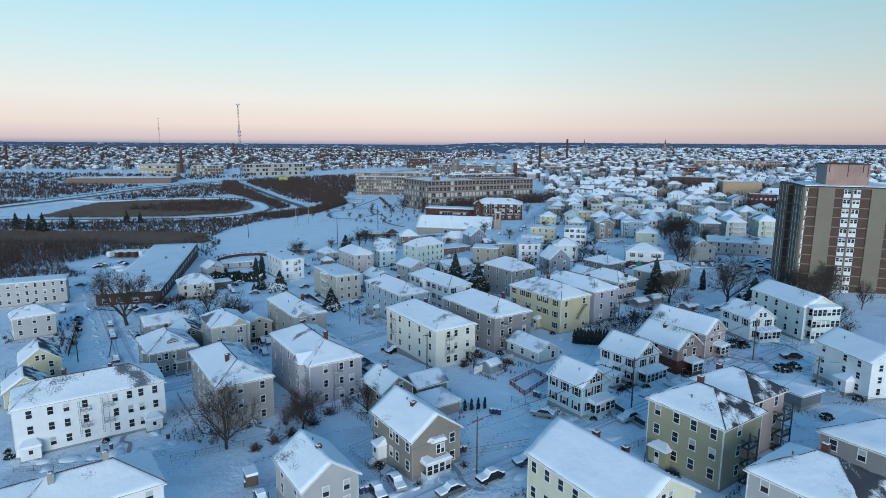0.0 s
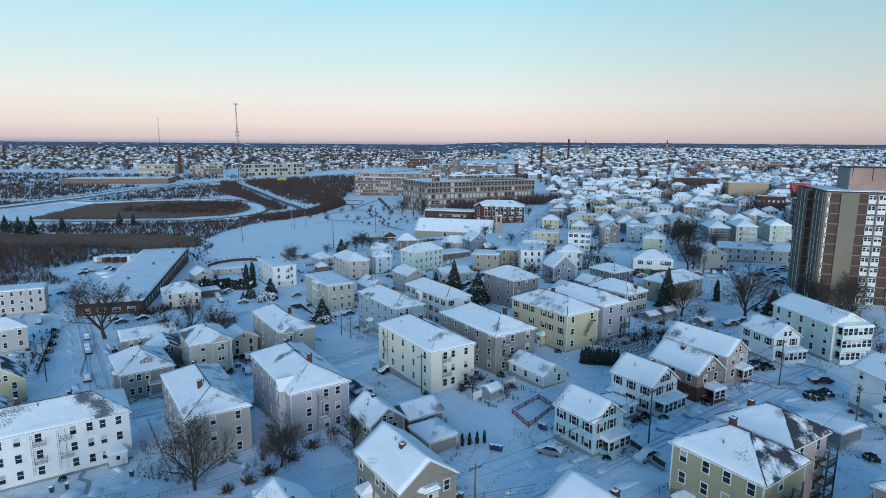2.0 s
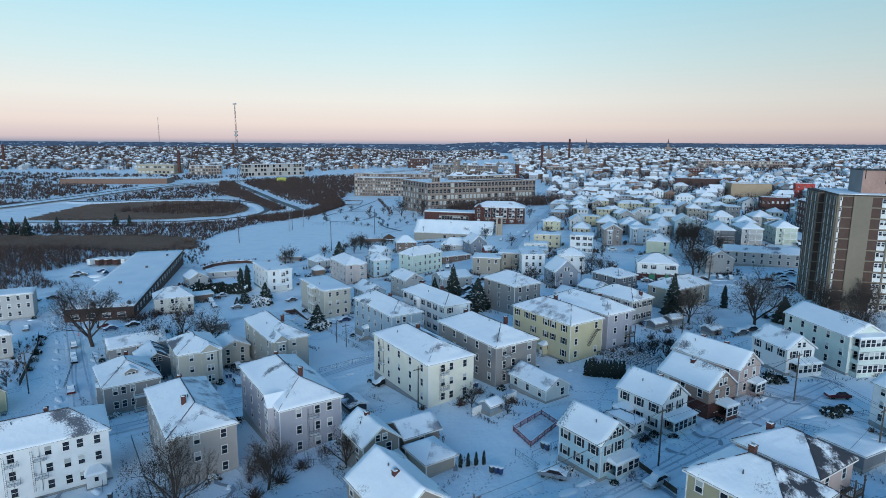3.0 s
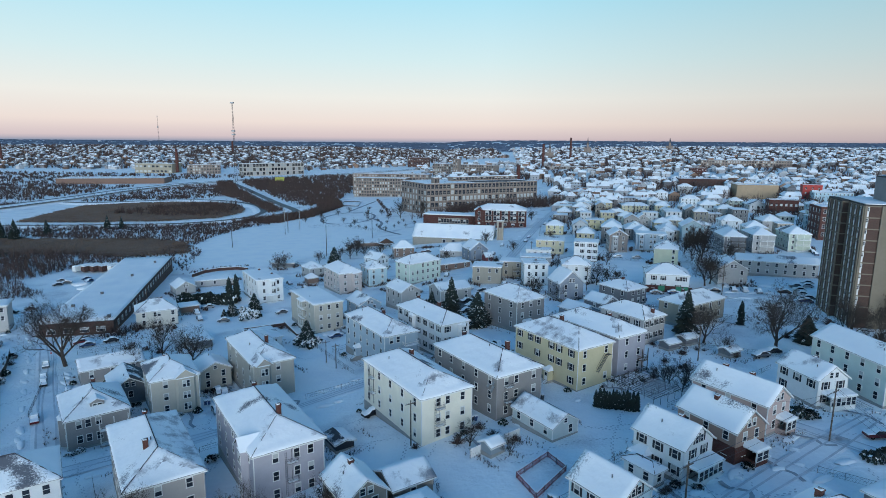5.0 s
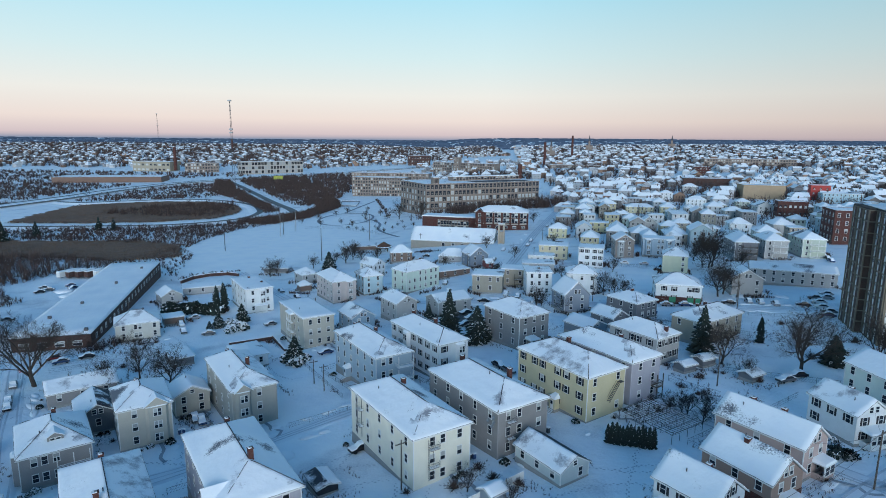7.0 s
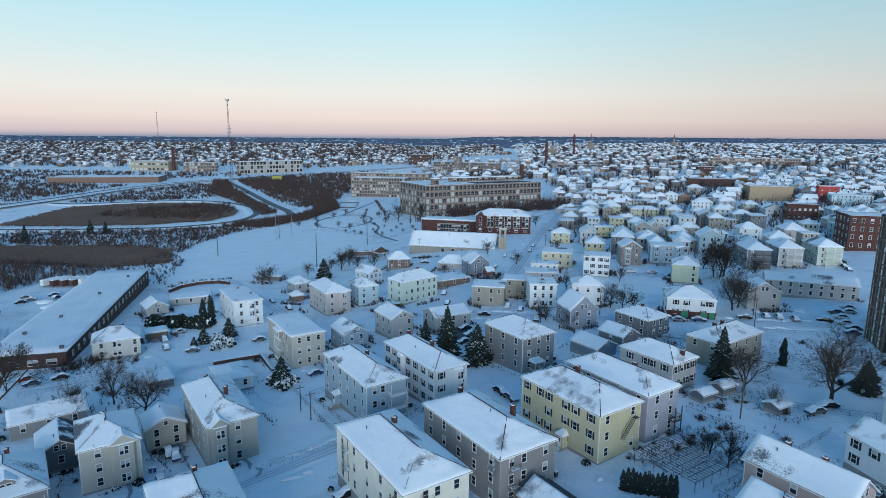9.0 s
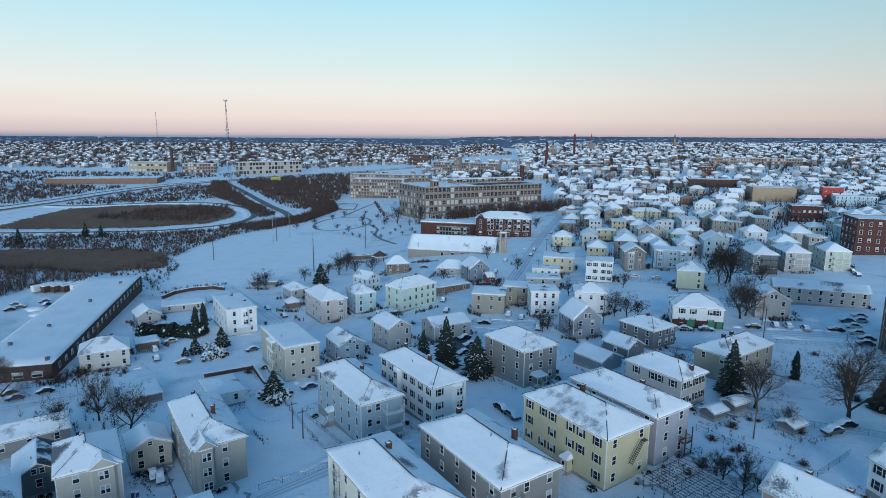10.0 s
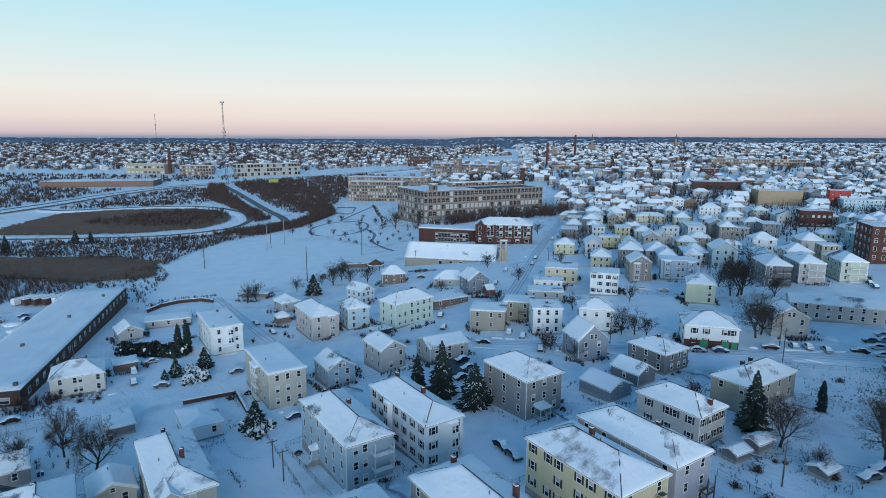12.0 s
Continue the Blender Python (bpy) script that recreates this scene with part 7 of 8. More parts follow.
clumps([(100, 480), (330, 430), (640, 700), (1500, 1600), (2100, 3300), (400, 3300), (150, 1200)], 11000, 32, "dark leafless trees among distant streets", 6, 14)
clumps([(70, 345), (205, 345), (300, 430), (340, 540), (90, 560)], 420, 33, "leafless trees between the houses of the side streets", 5, 10)
clumps([(92, 560), (300, 440), (360, 440), (560, 760), (640, 900), (150, 900)], 900, 34, "leafless trees in the yards of the farther streets", 6, 12)
brush([(425, 690), (520, 700), (545, 790), (440, 770)], 150, 35, "dark leafless grove behind the far houses", 8, 15)


def far_woods(seed, y0, y1, x0, x1, n, lo, hi, label):
    """Wooded country out to the horizon: rows of uneven crowns."""
    rng, m = random.Random(seed), Mesh()
    for _ in range(n):
        x, y = rng.uniform(x0, x1), rng.uniform(y0, y1)
        z = gz(x, y) + float(hill(x, y))
        w, h, d = rng.uniform(10, 34), rng.uniform(lo, hi), rng.uniform(6, 14)
        m.loft([(x - w, y - d, z - 1), (x + w, y - d, z - 1), (x + w, y + d, z - 1), (x - w, y + d, z - 1)], [(x - w * rng.uniform(0.3, 0.8), y - d * 0.3, z + h * rng.uniform(0.7, 1)), (x + w * rng.uniform(0.2, 0.8), y - d * 0.3, z + h * rng.uniform(0.7, 1)), (x + w * 0.5, y + d * 0.4, z + h), (x - w * 0.5, y + d * 0.4, z + h)], M_FARWOOD_HAZE)
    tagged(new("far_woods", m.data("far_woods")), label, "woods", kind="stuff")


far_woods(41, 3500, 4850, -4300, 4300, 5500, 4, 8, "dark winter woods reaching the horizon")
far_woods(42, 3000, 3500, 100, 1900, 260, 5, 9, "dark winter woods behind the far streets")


def spire(x, y, h, label):
    t = thing("church", x, y, gz(x, y) + float(hill(x, y)), -10, label, "church")
    part("nave", Mesh_box(-14, 14, -9, 9, -2, h * 0.35, M_GRANITE), t)
    part("tower", Mesh_box(-4, 4, -13, -5, -2, h * 0.6, M_GRANITE), t)
    b = Mesh()
    b.loft([(-4, -13, h * 0.6), (4, -13, h * 0.6), (4, -5, h * 0.6), (-4, -5, h * 0.6)], [(-0.2, -9.2, h), (0.2, -9.2, h), (0.2, -8.8, h), (-0.2, -8.8, h)], M_SHINGLE)
    part("spire", b, t)


spire(960, 2750, 56, "distant church with a tall spire")
spire(330, 2150, 60, "distant stone church with a pointed tower")
spire(560, 2600, 70, "distant church with a slim spire")
# road sign gantry beside the highway
t = thing("road_sign", -322, 1105, gz(-322, 1105), 20, "green and yellow highway sign on steel legs", "sign")
part("panel", Mesh_box(-8, 8, -0.2, 0.2, 3, 10, mat("sign_panel", (0.35, 0.36, 0.05), 0.5)), t)
for x in (-6, 6):
    part("leg", Mesh_box(x - 0.3, x + 0.3, 0.2, 0.7, -1, 9, M_GALV), t)


# ---------------------------------------------------------------- yards: fences, hedges, bushes, snow piles, small things
FENCE_POST = Mesh()
FENCE_POST.tube((0, 0, -0.5), (0, 0, 1.3), 0.045, 0.04, M_METAL, 5)
FENCE_POST = FENCE_POST.data("post")
RED_WOOD = mat("red_paint_wood", (0.20, 0.035, 0.045), 0.7)


def fence(pts, hgt=1.2, kind="wire", label="chain-link fence half sunk in snow", step=3.6):
    x0, y0 = pts[0]
    root = thing("fence", x0, y0, gz(x0, y0), 0, label, "fence", "yard fences")
    z0 = gz(x0, y0)
    mt = {"wire": M_METAL, "red": RED_WOOD, "board": M_WOOD, "white": M_TRIM}[kind]
    for (ax, ay), (bx, by) in zip(pts[:-1], pts[1:]):
        n = max(1, int(math.hypot(bx - ax, by - ay) / step))
        for i in range(n):
            p = Vector((ax + (bx - ax) * i / n, ay + (by - ay) * i / n, 0))
            q = Vector((ax + (bx - ax) * (i + 1) / n, ay + (by - ay) * (i + 1) / n, 0))
            p.z, q.z = gz(p.x, p.y) - z0, gz(q.x, q.y) - z0
            o = Vector((x0, y0, 0))
            p, q = p - o, q - o
            part("post", FENCE_POST, root, "", Matrix.Translation(p) @ Matrix.Diagonal((1 if kind == "wire" else 1.8, 1 if kind == "wire" else 1.8, hgt / 1.2, 1)))
            m = Mesh()
            up = Vector((0, 0, 1))
            if kind == "wire":
                for z in (0.15, hgt * 0.55, hgt):
                    m.tube(p + up * z, q + up * z, 0.03 if z == hgt else 0.015, 0.03 if z == hgt else 0.015, mt, 3)
                for k in range(9):
                    a = p.lerp(q, k / 9)
                    m.tube(a + up * 0.1, p.lerp(q, min(1, (k + 1.5) / 9)) + up * hgt, 0.012, 0.012, mt, 3)
            else:
                for z in (0.3, hgt * 0.85):
                    m.tube(p + up * z, q + up * z, 0.045, 0.045, mt, 4)
                k = 0.0
                gap = 0.28 if kind == "red" else 0.16
                ln = (q - p).length
                while k < ln:
                    a = p.lerp(q, k / ln)
                    m.tube(a + up * 0.05, a + up * hgt, 0.05 if kind == "red" else 0.075, 0.05 if kind == "red" else 0.075, mt, 4)
                    k += gap
            tagged(part("panel", m, root), kind="stuff")
            c = Mesh()
            c.tube(p + up * (hgt + 0.03), q + up * (hgt + 0.03), 0.05, 0.05, M_SNOW_THICK, 4)
            if kind != "wire":
                part("snow_cap", c, root)


fence([(-33.2, 161.3), (-21.5, 167.2), (-16, 171)])
fence([(-41.7, 203.9), (-24.0, 174.5)])
fence([(-112.9, 198.8), (-95.9, 208.0), (-86, 214)])
fence([(92, 226.5), (106, 222), (120.4, 217.9)])
fence([(82.6, 207.7), (93, 200), (103.4, 193.5)])
fence([(1.8, 89.7), (13.3, 91.9)])
fence([(11.9, 110.2), (17.3, 101.1)])
fence([(-50.6, 97.0), (-38.9, 101.3), (-30, 107)])
fence([(-38, 116.0), (-27, 113.0), (-19, 112)])
fence([(5.0, 126.5), (14.5, 133.5)], 1.7, "white", "pale board fence beside a grey house")
fence([(52.5, 174), (55.7, 168.7), (60, 163.8)], 1.4, "wire", "thin wire fence around a yard")
fence([(56.0, 164), (66, 156), (76, 163)])
fence([(75.7, 313.2), (92.2, 305.4)])
fence([(12.4, 119.2), (18.4, 125.4), (20.7, 120.5), (14.8, 112.8), (12.4, 119.2)], 1.1, "red", "dark red picket fence around a pool yard", 2.0)
fence([(-125, 530), (-100, 534), (-57, 491)], 2.2, "wire", "tall wire fence behind the ball field", 5.0)
fence([(-65, 120), (-58, 108)])
fence([(-28, 82), (-24, 70)], 1.2)
fence([(28, 113), (34, 97)], 1.0, "board", "low dark wooden fence by a driveway")
fence([(60, 118), (77, 104), (86, 98)], 1.2, "wire", "thin wire fence by a driveway")
fence([(-96, 155), (-110, 181)], 1.2)


def bush_mesh(seed, ever, snow):
    rng, m, cap = random.Random(seed), Mesh(), Mesh()
    for _ in range(210 if ever else 80):
        a, e = rng.uniform(0, 6.28), rng.uniform(0.05, 1.5)
        r = rng.uniform(0.65, 1.08)
        p = Vector((math.cos(a) * math.cos(e) * r, math.sin(a) * math.cos(e) * r, math.sin(e) * r * 0.9))
        if ever:
            s, d = rng.uniform(0.12, 0.22), Vector((rng.gauss(0, 1), rng.gauss(0, 1), rng.gauss(0, 1))).normalized()
            t = d.orthogonal().normalized() * s
            d = d * s
            (cap if rng.random() < snow * (0.4 + p.z) else m).face([p - d, p + t, p + d, p - t], M_NEEDLE)
        else:
            q = Vector((p.x * 0.25, p.y * 0.25, 0))
            m.tube(q, p, 0.03, 0.012, M_TWIG, 3)
            m.tube(p * 0.7, p + Vector((rng.gauss(0, 0.2), rng.gauss(0, 0.2), rng.gauss(0, 0.2))), 0.012, 0.006, M_TWIG, 3)
    for i in range(len(cap.f)):
        cap.mi[i] = 0
    cap.mats = [M_SNOW_THICK]
    return m.data("foliage"), cap.data("snow_load") if cap.f else None


BUSH = [bush_mesh(1, True, 0.07), bush_mesh(2, True, 0.6), bush_mesh(3, False, 0.0)]


def bush(kind, x, y, size, tall=1.0, rot=0.0):
    lab = ("dark evergreen bush dusted with snow", "evergreen bush bent under snow", "leafless twiggy bush in snow")[kind]
    t = thing("bush", x, y, gz(x, y), rot, lab, "bush", "yard bushes")
    t.scale = (size, size, size * tall)
    part("foliage", BUSH[kind][0], t)
    if BUSH[kind][1]:
        tagged(part("snow_load", BUSH[kind][1], t), kind="stuff")


rb = random.Random(9)
for i in range(13):  # hedge of narrow evergreens beside the yellow house
    conifer(2, 31.4 + i * 0.62 + rb.gauss(0, 0.1), 145.3 - i * 0.22, 0.55 + rb.uniform(0, 0.1), i * 50, "narrow evergreen in a clipped hedge row")
for i in range(4):
    conifer(2, 2.6 + i * 1.3, 107.6 + i * 0.2, 0.36, i * 50, "narrow evergreen in a short hedge row")
for x in range(11):  # the dark hedge mass by the white flat-roofed house
    for k in range(2):
        bush(0, -111 + x * 2.1 + rb.gauss(0, 0.4), 263.5 + k * 2.6 - x * 0.2 + rb.gauss(0, 0.5), rb.uniform(2.3, 3.1), 1.3, rb.uniform(0, 360))
for x, y, s in ((-77, 244.5, 2.2), (-72.5, 240, 2.6), (-79.5, 247, 2.2), (-75, 237, 2.4), (-46.5, 207, 2.4), (-43, 203, 2.6), (-41.5, 206.5, 2.0)):
    bush(1, x, y, s, 1.1, rb.uniform(0, 360))
for x, y, s in ((68.5, 138.6, 2.0), (70.6, 138.0, 1.7), (66, 98, 1.2), (71, 121.5, 1.8), (74, 122.5, 1.6)):
    bush(0, x, y, s, 0.85, rb.uniform(0, 360))
for x, y, s in ((2.9, 132.3, 1.8), (9.4, 134.2, 1.6), (7.0, 137.8, 1.5), (57.4, 165.7, 1.4), (13.5, 132, 1.4), (-30.5, 104, 2.2), (-33, 101.5, 2.0), (-27.5, 108, 2.2), (-36, 99.5, 1.8), (-25, 112, 2.0), (45, 158, 1.3), (48, 160, 1.4), (-64, 180, 1.8), (-67, 183, 1.6), (-88, 200, 1.8), (-94, 203, 1.5),
                (60, 175, 1.5), (72, 172, 1.6), (92, 186, 1.8), (98, 188, 1.8), (110, 197, 2.0), (66, 160, 1.4), (54, 170, 1.5), (100, 215, 1.4), (24, 238, 1.5), (28, 236, 1.6), (31, 234, 1.4), (-3, 240, 1.8), (-12, 262, 1.5), (58, 218, 1.4), (-58, 225, 1.6), (-100, 224, 1.4), (-96, 226, 1.5), (-108, 226, 1.6), (-104, 227, 1.3)):
    bush(2, x, y, s, 0.9, rb.uniform(0, 360))
# trellis and brush yard behind the yellow house
brush([(33.8, 160.5), (44.5, 165), (47, 157), (37.5, 150.5)], 60, 51, "snow-dusted stalks of a kitchen garden", 0.6, 1.4)
brush([(96, 182), (118, 172), (124, 196), (104, 204), (92, 196)], 60, 52, "leafless brush before the tower", 2.0, 4.5)
brush([(-96, 212), (-114, 216), (-112, 220), (-96, 220)], 40, 53, "snow-dusted brush along the shed", 0.6, 1.5)
brush([(-34, 107), (-29, 108), (-27, 113), (-31, 117.5), (-34.5, 113)], 34, 54, "brown leafless thicket before the lilac house", 3.0, 6.2, per=90)
brush([(-24, 112), (-21, 113), (-20, 117), (-24, 117)], 7, 56, "tall leafless saplings in a back yard", 4.0, 6.5, per=70)
brush([(-54, 106), (-48, 103), (-40, 101), (-42, 106), (-52, 110)], 26, 57, "brown leafless thicket round an old tree", 1.2, 3.2, per=70)
brush([(-400, 1110), (-320, 963), (-249, 830), (-203, 745), (-168, 700), (-150, 780), (-180, 900), (-239, 1024), (-353, 1212)], 2300, 18, "leafless wood beside the exit ramp", 3, 8, per=18)
brush([(52, 158), (62, 150), (70, 165), (58, 178)], 36, 55, "leafless brush in a back yard", 0.8, 2.2)


def pile_mesh(seed):
    bm = bmesh.new()
    bmesh.ops.create_icosphere(bm, subdivisions=2, radius=1.0)
    for v in bm.verts:
        k = 1 + 0.45 * noise.noise(v.co * 1.3 + Vector((seed * 9, 0, 0))) + 0.2 * noise.noise(v.co * 3.1 + Vector((0, seed * 5, 0)))
        v.co = Vector((v.co.x * k, v.co.y * k, max(v.co.z, -0.2) * k * 0.5))
    for f in bm.faces:
        f.smooth = True
    me = bpy.data.meshes.new("snow_mound")
    bm.to_mesh(me)
    bm.free()
    me.materials.append(M_SNOW_THICK)
    return me


PILES = [pile_mesh(k) for k in range(4)]


def pile(x, y, sx, sy, sz, rot):
    ob = new("snow_mound", PILES[rb.randrange(4)])
    ob.matrix_basis = pose(x, y, gz(x, y) - 0.05, 0, 0, rot) @ Matrix.Diagonal((sx, sy, sz, 1))
    tagged(ob, "lumpy mound of shovelled snow at a kerb", "snow mound", "snow mounds")


def bank(x, y, d, a, b, off, step=4.5):
    """Shovelled banks along both sides of a street."""
    n = Vector((-d.y, d.x))
    t = a
    while t < b:
        for s in (-1, 1):
            if rb.random() < 0.62:
                q = Vector((x, y)) + d * (t + rb.uniform(-1, 1)) + n * (s * (off + rb.uniform(-0.4, 0.6)))
                pile(q.x, q.y, rb.uniform(1.4, 2.8), rb.uniform(0.6, 1.0), rb.uniform(0.4, 0.9), math.degrees(math.atan2(d.y, d.x)) + rb.gauss(0, 12))
        t += step


bank(-28.0, 161.0, U, -70, 26, 4.4)
bank(-108.0, 178.0, V, -60, 90, 4.6)
bank(5.0, 258.0, Vector((0.97, -0.24)), -20, 140, 4.6)
bank(24, 305, Vector((0.23, 0.973)), -30, 220, 5.0, 8)
bank(0.0, 80.0, U, -20, 90, 4.6)
for x, y, s in ((-30, 148, 2.2), (-36, 152, 2.0), (30, 120, 1.6), (-177, 300, 4), (-168, 292, 5), (104, 250, 3), (112, 252, 3.5), (118, 248, 3), (68, 252, 2.6), (72, 256, 2.2), (-88, 130, 2), (-8, 122, 1.8), (14, 100, 1.8), (70, 110, 1.4), (75, 109, 1.6), (72, 112, 1.3)):
    pile(x, y, s, s * 0.8, s * 0.6, rb.uniform(0, 360))


def bin_(x, y, rot, m, word):
    t = thing("wheelie_bin", x, y, gz(x, y), rot, word + " wheeled rubbish bin topped with snow", "bin", "rubbish bins")
    b = Mesh()
    b.loft([(-0.25, -0.28, 0.05), (0.25, -0.28, 0.05), (0.25, 0.28, 0.05), (-0.25, 0.28, 0.05)], [(-0.31, -0.36, 1.0), (0.31, -0.36, 1.0), (0.31, 0.36, 1.0), (-0.31, 0.36, 1.0)], m)
    part("body", b, t)
    part("lid", Mesh_box(-0.34, 0.34, -0.4, 0.38, 1.0, 1.07, m), t)
    part("snow_cap", Mesh_box(-0.3, 0.3, -0.35, 0.33, 1.07, 1.3, M_SNOW_THICK), t)


M_BINB, M_BING = mat("blue_plastic", (0.03, 0.06, 0.16), 0.5), mat("grey_plastic", (0.05, 0.055, 0.06), 0.5)
for x, y, m, wd in ((7.6, 105.3, M_BING, "grey"), (8.3, 105.0, M_BINB, "blue"), (9.0, 104.6, M_BINB, "blue"), (17.4, 111.5, M_BINB, "blue"), (16.8, 112.2, M_BING, "grey"), (-33.2, 86.5, M_BING, "grey")):
    bin_(x, y, 30, m, wd)

# box trailers in the yard beyond the shed
for i in range(5):
    x, y = -196 + i * 4.4, 331.5 + i * 0.5
    t = thing("box_trailer", x, y, gz(x, y), -20, "parked box trailer with snow on its roof", "trailer", "box trailers")
    part("box", Mesh_box(-1.25, 1.25, -5, 5, 1.0, 3.6, M_WPANEL if i in (0, 4) else M_BRICK_DARK), t)
    part("chassis", Mesh_box(-0.9, 0.9, -4.8, 4.8, 0.6, 1.0, M_METAL), t)
    part("snow_load", Mesh_box(-1.2, 1.2, -4.95, 4.95, 3.6, 3.9, M_SNOW_THICK), t)
    for wx in (-1.0, 1.0):
        for wy in (2.6, 3.7):
            part("wheel", WHEEL, t, "", pose(wx, wy, 0.45, 0, 0, 90) @ Matrix.Diagonal((1.4, 1.2, 1.4, 1)))

# dark box truck and snowed-in car in the near yard
t = thing("utility_trailer", -32.5, 87.0, gz(-32.5, 87.0), 30, "dark enclosed utility trailer topped with snow", "trailer")
part("box", Mesh_box(-0.9, 0.9, -1.3, 1.3, 0.5, 2.3, M_WOOD), t)
part("snow_load", Mesh_box(-0.95, 0.95, -1.4, 1.4, 2.3, 2.75, M_SNOW_THICK), t)
for wx in (-0.95, 0.95):
    part("wheel", WHEEL, t, "", pose(wx, 0, 0.33, 0, 0, 90))
car("silver", -29.0, 81.5, 120)

# a stop sign at the corner
t = thing("stop_sign", -117.6, 194.0, gz(-117.6, 194), -20, "red octagonal stop sign on a thin post", "sign")
b = Mesh()
b.tube((0, 0, 0), (0, 0, 2.7), 0.04, 0.04, M_GALV, 5)
part("post", b, t)
b = Mesh()
b.tube((0, 0.0, 2.35), (0, -0.04, 2.35), 0.42, 0.42, mat("sign_red", (0.45, 0.02, 0.03), 0.4), 8)
part("plate", b, t)
part("lettering_bar", Mesh_box(-0.28, 0.28, -0.055, -0.045, 2.25, 2.45, M_TRIM), t)

# low houses and sheds about the shed and the field
house("small white gabled house by the long shed", -119.5, 283.0, 40, 9.0, 11.0, 3.4, roof="gable", pitch=0.6, col=LGREY, floors=1, S=1, W=1)
house("dark open carport with snow roof", -101.6, 249.5, 35, 7.6, 7.0, 2.9, roof="flat", col=BROWN, floors=1, S=0, W=0, trim=False, cat="carport")
house("low white flat-roofed house by the ditch", -112.4, 300.0, 25, 17.5, 10.0, 3.2, roof="flat", col=LGREY, floors=1, S=3, W=1)
house("small pale hip-roofed house by the field", -70.4, 321.0, 40, 9.0, 10.0, 4.2, pitch=0.6, col=LGREY, floors=1, S=2, W=2)
house("small dark brown hut with snow roof", -66.0, 300.0, 35, 6.0, 5.5, 3.0, pitch=0.7, col=BROWN, floors=1, S=0, W=0, trim=False, cat="hut")
house("beige house wing with round porch roof", -61.2, 174.5, 36, 8.6, 9.0, 5.2, roof="gable", pitch=0.5, col=BEIGE, floors=2, S=2, W=1)
house("low house with corrugated metal roof", -92.5, 182.0, 38, 16.0, 9.0, 3.8, roof="gable_x", pitch=0.5, col=GREY, floors=1, S=3, W=1, bare={"S": "semi"}, chims=((3.0, 0.0, 1.2),))
house("low house with half-bare ribbed roof", -79.0, 166.5, 36, 9.0, 12.0, 4.4, roof="gable", pitch=0.6, col=DGREY, floors=1, S=1, W=1, bare={"E": "thin"})
house("taupe single-storey wing beside the gabled house", -5.8, 116.0, 35, 8.0, 7.0, 4.0, roof="gable_x", pitch=0.55, col=(0.26, 0.23, 0.20), floors=1, S=1, W=0, bare={"S": "semi"})
house("white lean-to beside the white gabled house", 32.4, 117.5, 36, 3.6, 6.5, 2.8, pitch=0.4, col=WHITE, floors=1, S=1, W=2, trim=False)
house("low dark-edged garage under thick snow", -79.5, 208.0, 36, 7.0, 10.5, 2.6, roof="flat", col=DGREY, floors=1, S=0, W=0, trim=False, cat="garage")
house("small dark red shed beside the slate house", 17.8, 320.0, 20, 4.5, 6.0, 3.0, roof="gable_x", pitch=0.6, col=(0.24, 0.07, 0.07), floors=1, S=1, W=0, trim=False, cat="shed")
house("dark sagging carport under heaped snow", -20.0, 135.5, 36, 4.6, 6.0, 1.9, roof="gable", pitch=0.25, col=(0.03, 0.03, 0.035), floors=1, S=0, W=0, trim=False, bare={"W": "thin"}, cat="carport")
car("black", -15.5, 148.0, 40)
house("long low brown park shelter with flat snowy roof", -53.5, 417.0, 18, 22.0, 7.0, 2.7, roof="flat", col=BROWN, floors=1, S=0, W=0, trim=False, cat="shelter")
house("low grey shed at the edge of the field", -92.0, 344.0, 5, 13.0, 5.0, 2.4, roof="flat", col=DGREY, floors=1, S=0, W=0, trim=False, cat="shed")
house("dark open carport behind the mint house", -23.0, 275.0, 40, 7.5, 5.0, 2.6, roof="flat", col=(0.05, 0.05, 0.06), floors=1, S=0, W=0, trim=False, cat="carport")
house("sagging dark canopy shed under drifted snow", 71.2, 173.5, 30, 5.0, 4.2, 1.7, roof="gable_x", pitch=0.4, col=DGREY, floors=1, S=0, W=0, trim=False, bare={"S": "semi"}, cat="shed")
house("low lean-to shed under drifted snow", 58.5, 180.0, 30, 5.0, 4.0, 2.0, roof="gable_x", pitch=0.4, col=DGREY, floors=1, S=0, W=0, trim=False, cat="shed")
house("small dark shed under drifted snow", 64.5, 183.5, 30, 5.5, 4.0, 2.1, roof="gable_x", pitch=0.4, col=DGREY, floors=1, S=0, W=0, trim=False, cat="shed")
# park pavilion
t = thing("pavilion", -43, 405, gz(-43, 405), 10, "brown park pavilion with pyramid roof", "pavilion")
for a in range(6):
    an = a * math.pi / 3
    b = Mesh()
    b.tube((4.2 * math.cos(an), 4.2 * math.sin(an), -1), (4.2 * math.cos(an), 4.2 * math.sin(an), 3), 0.2, 0.2, M_WOOD, 6)
    part("post", b, t)
b = Mesh()
hexa = [(5.6 * math.cos(k * math.pi / 3), 5.6 * math.sin(k * math.pi / 3)) for k in range(6)]
b.loft([(x, y, 3.0) for x, y in hexa], [(x * 0.06, y * 0.06, 6.2) for x, y in hexa], mat("rust_shingle", (0.13, 0.065, 0.04), 0.9))
part("roof", b, t)
b = Mesh()
b.loft([(x * 0.97, y * 0.97, 3.12) for x, y in hexa[3:] + hexa[:1]], [(x * 0.3, y * 0.3, 5.3) for x, y in hexa[3:] + hexa[:1]], M_SNOW_THICK, False)
part("roof_snow", b, t)
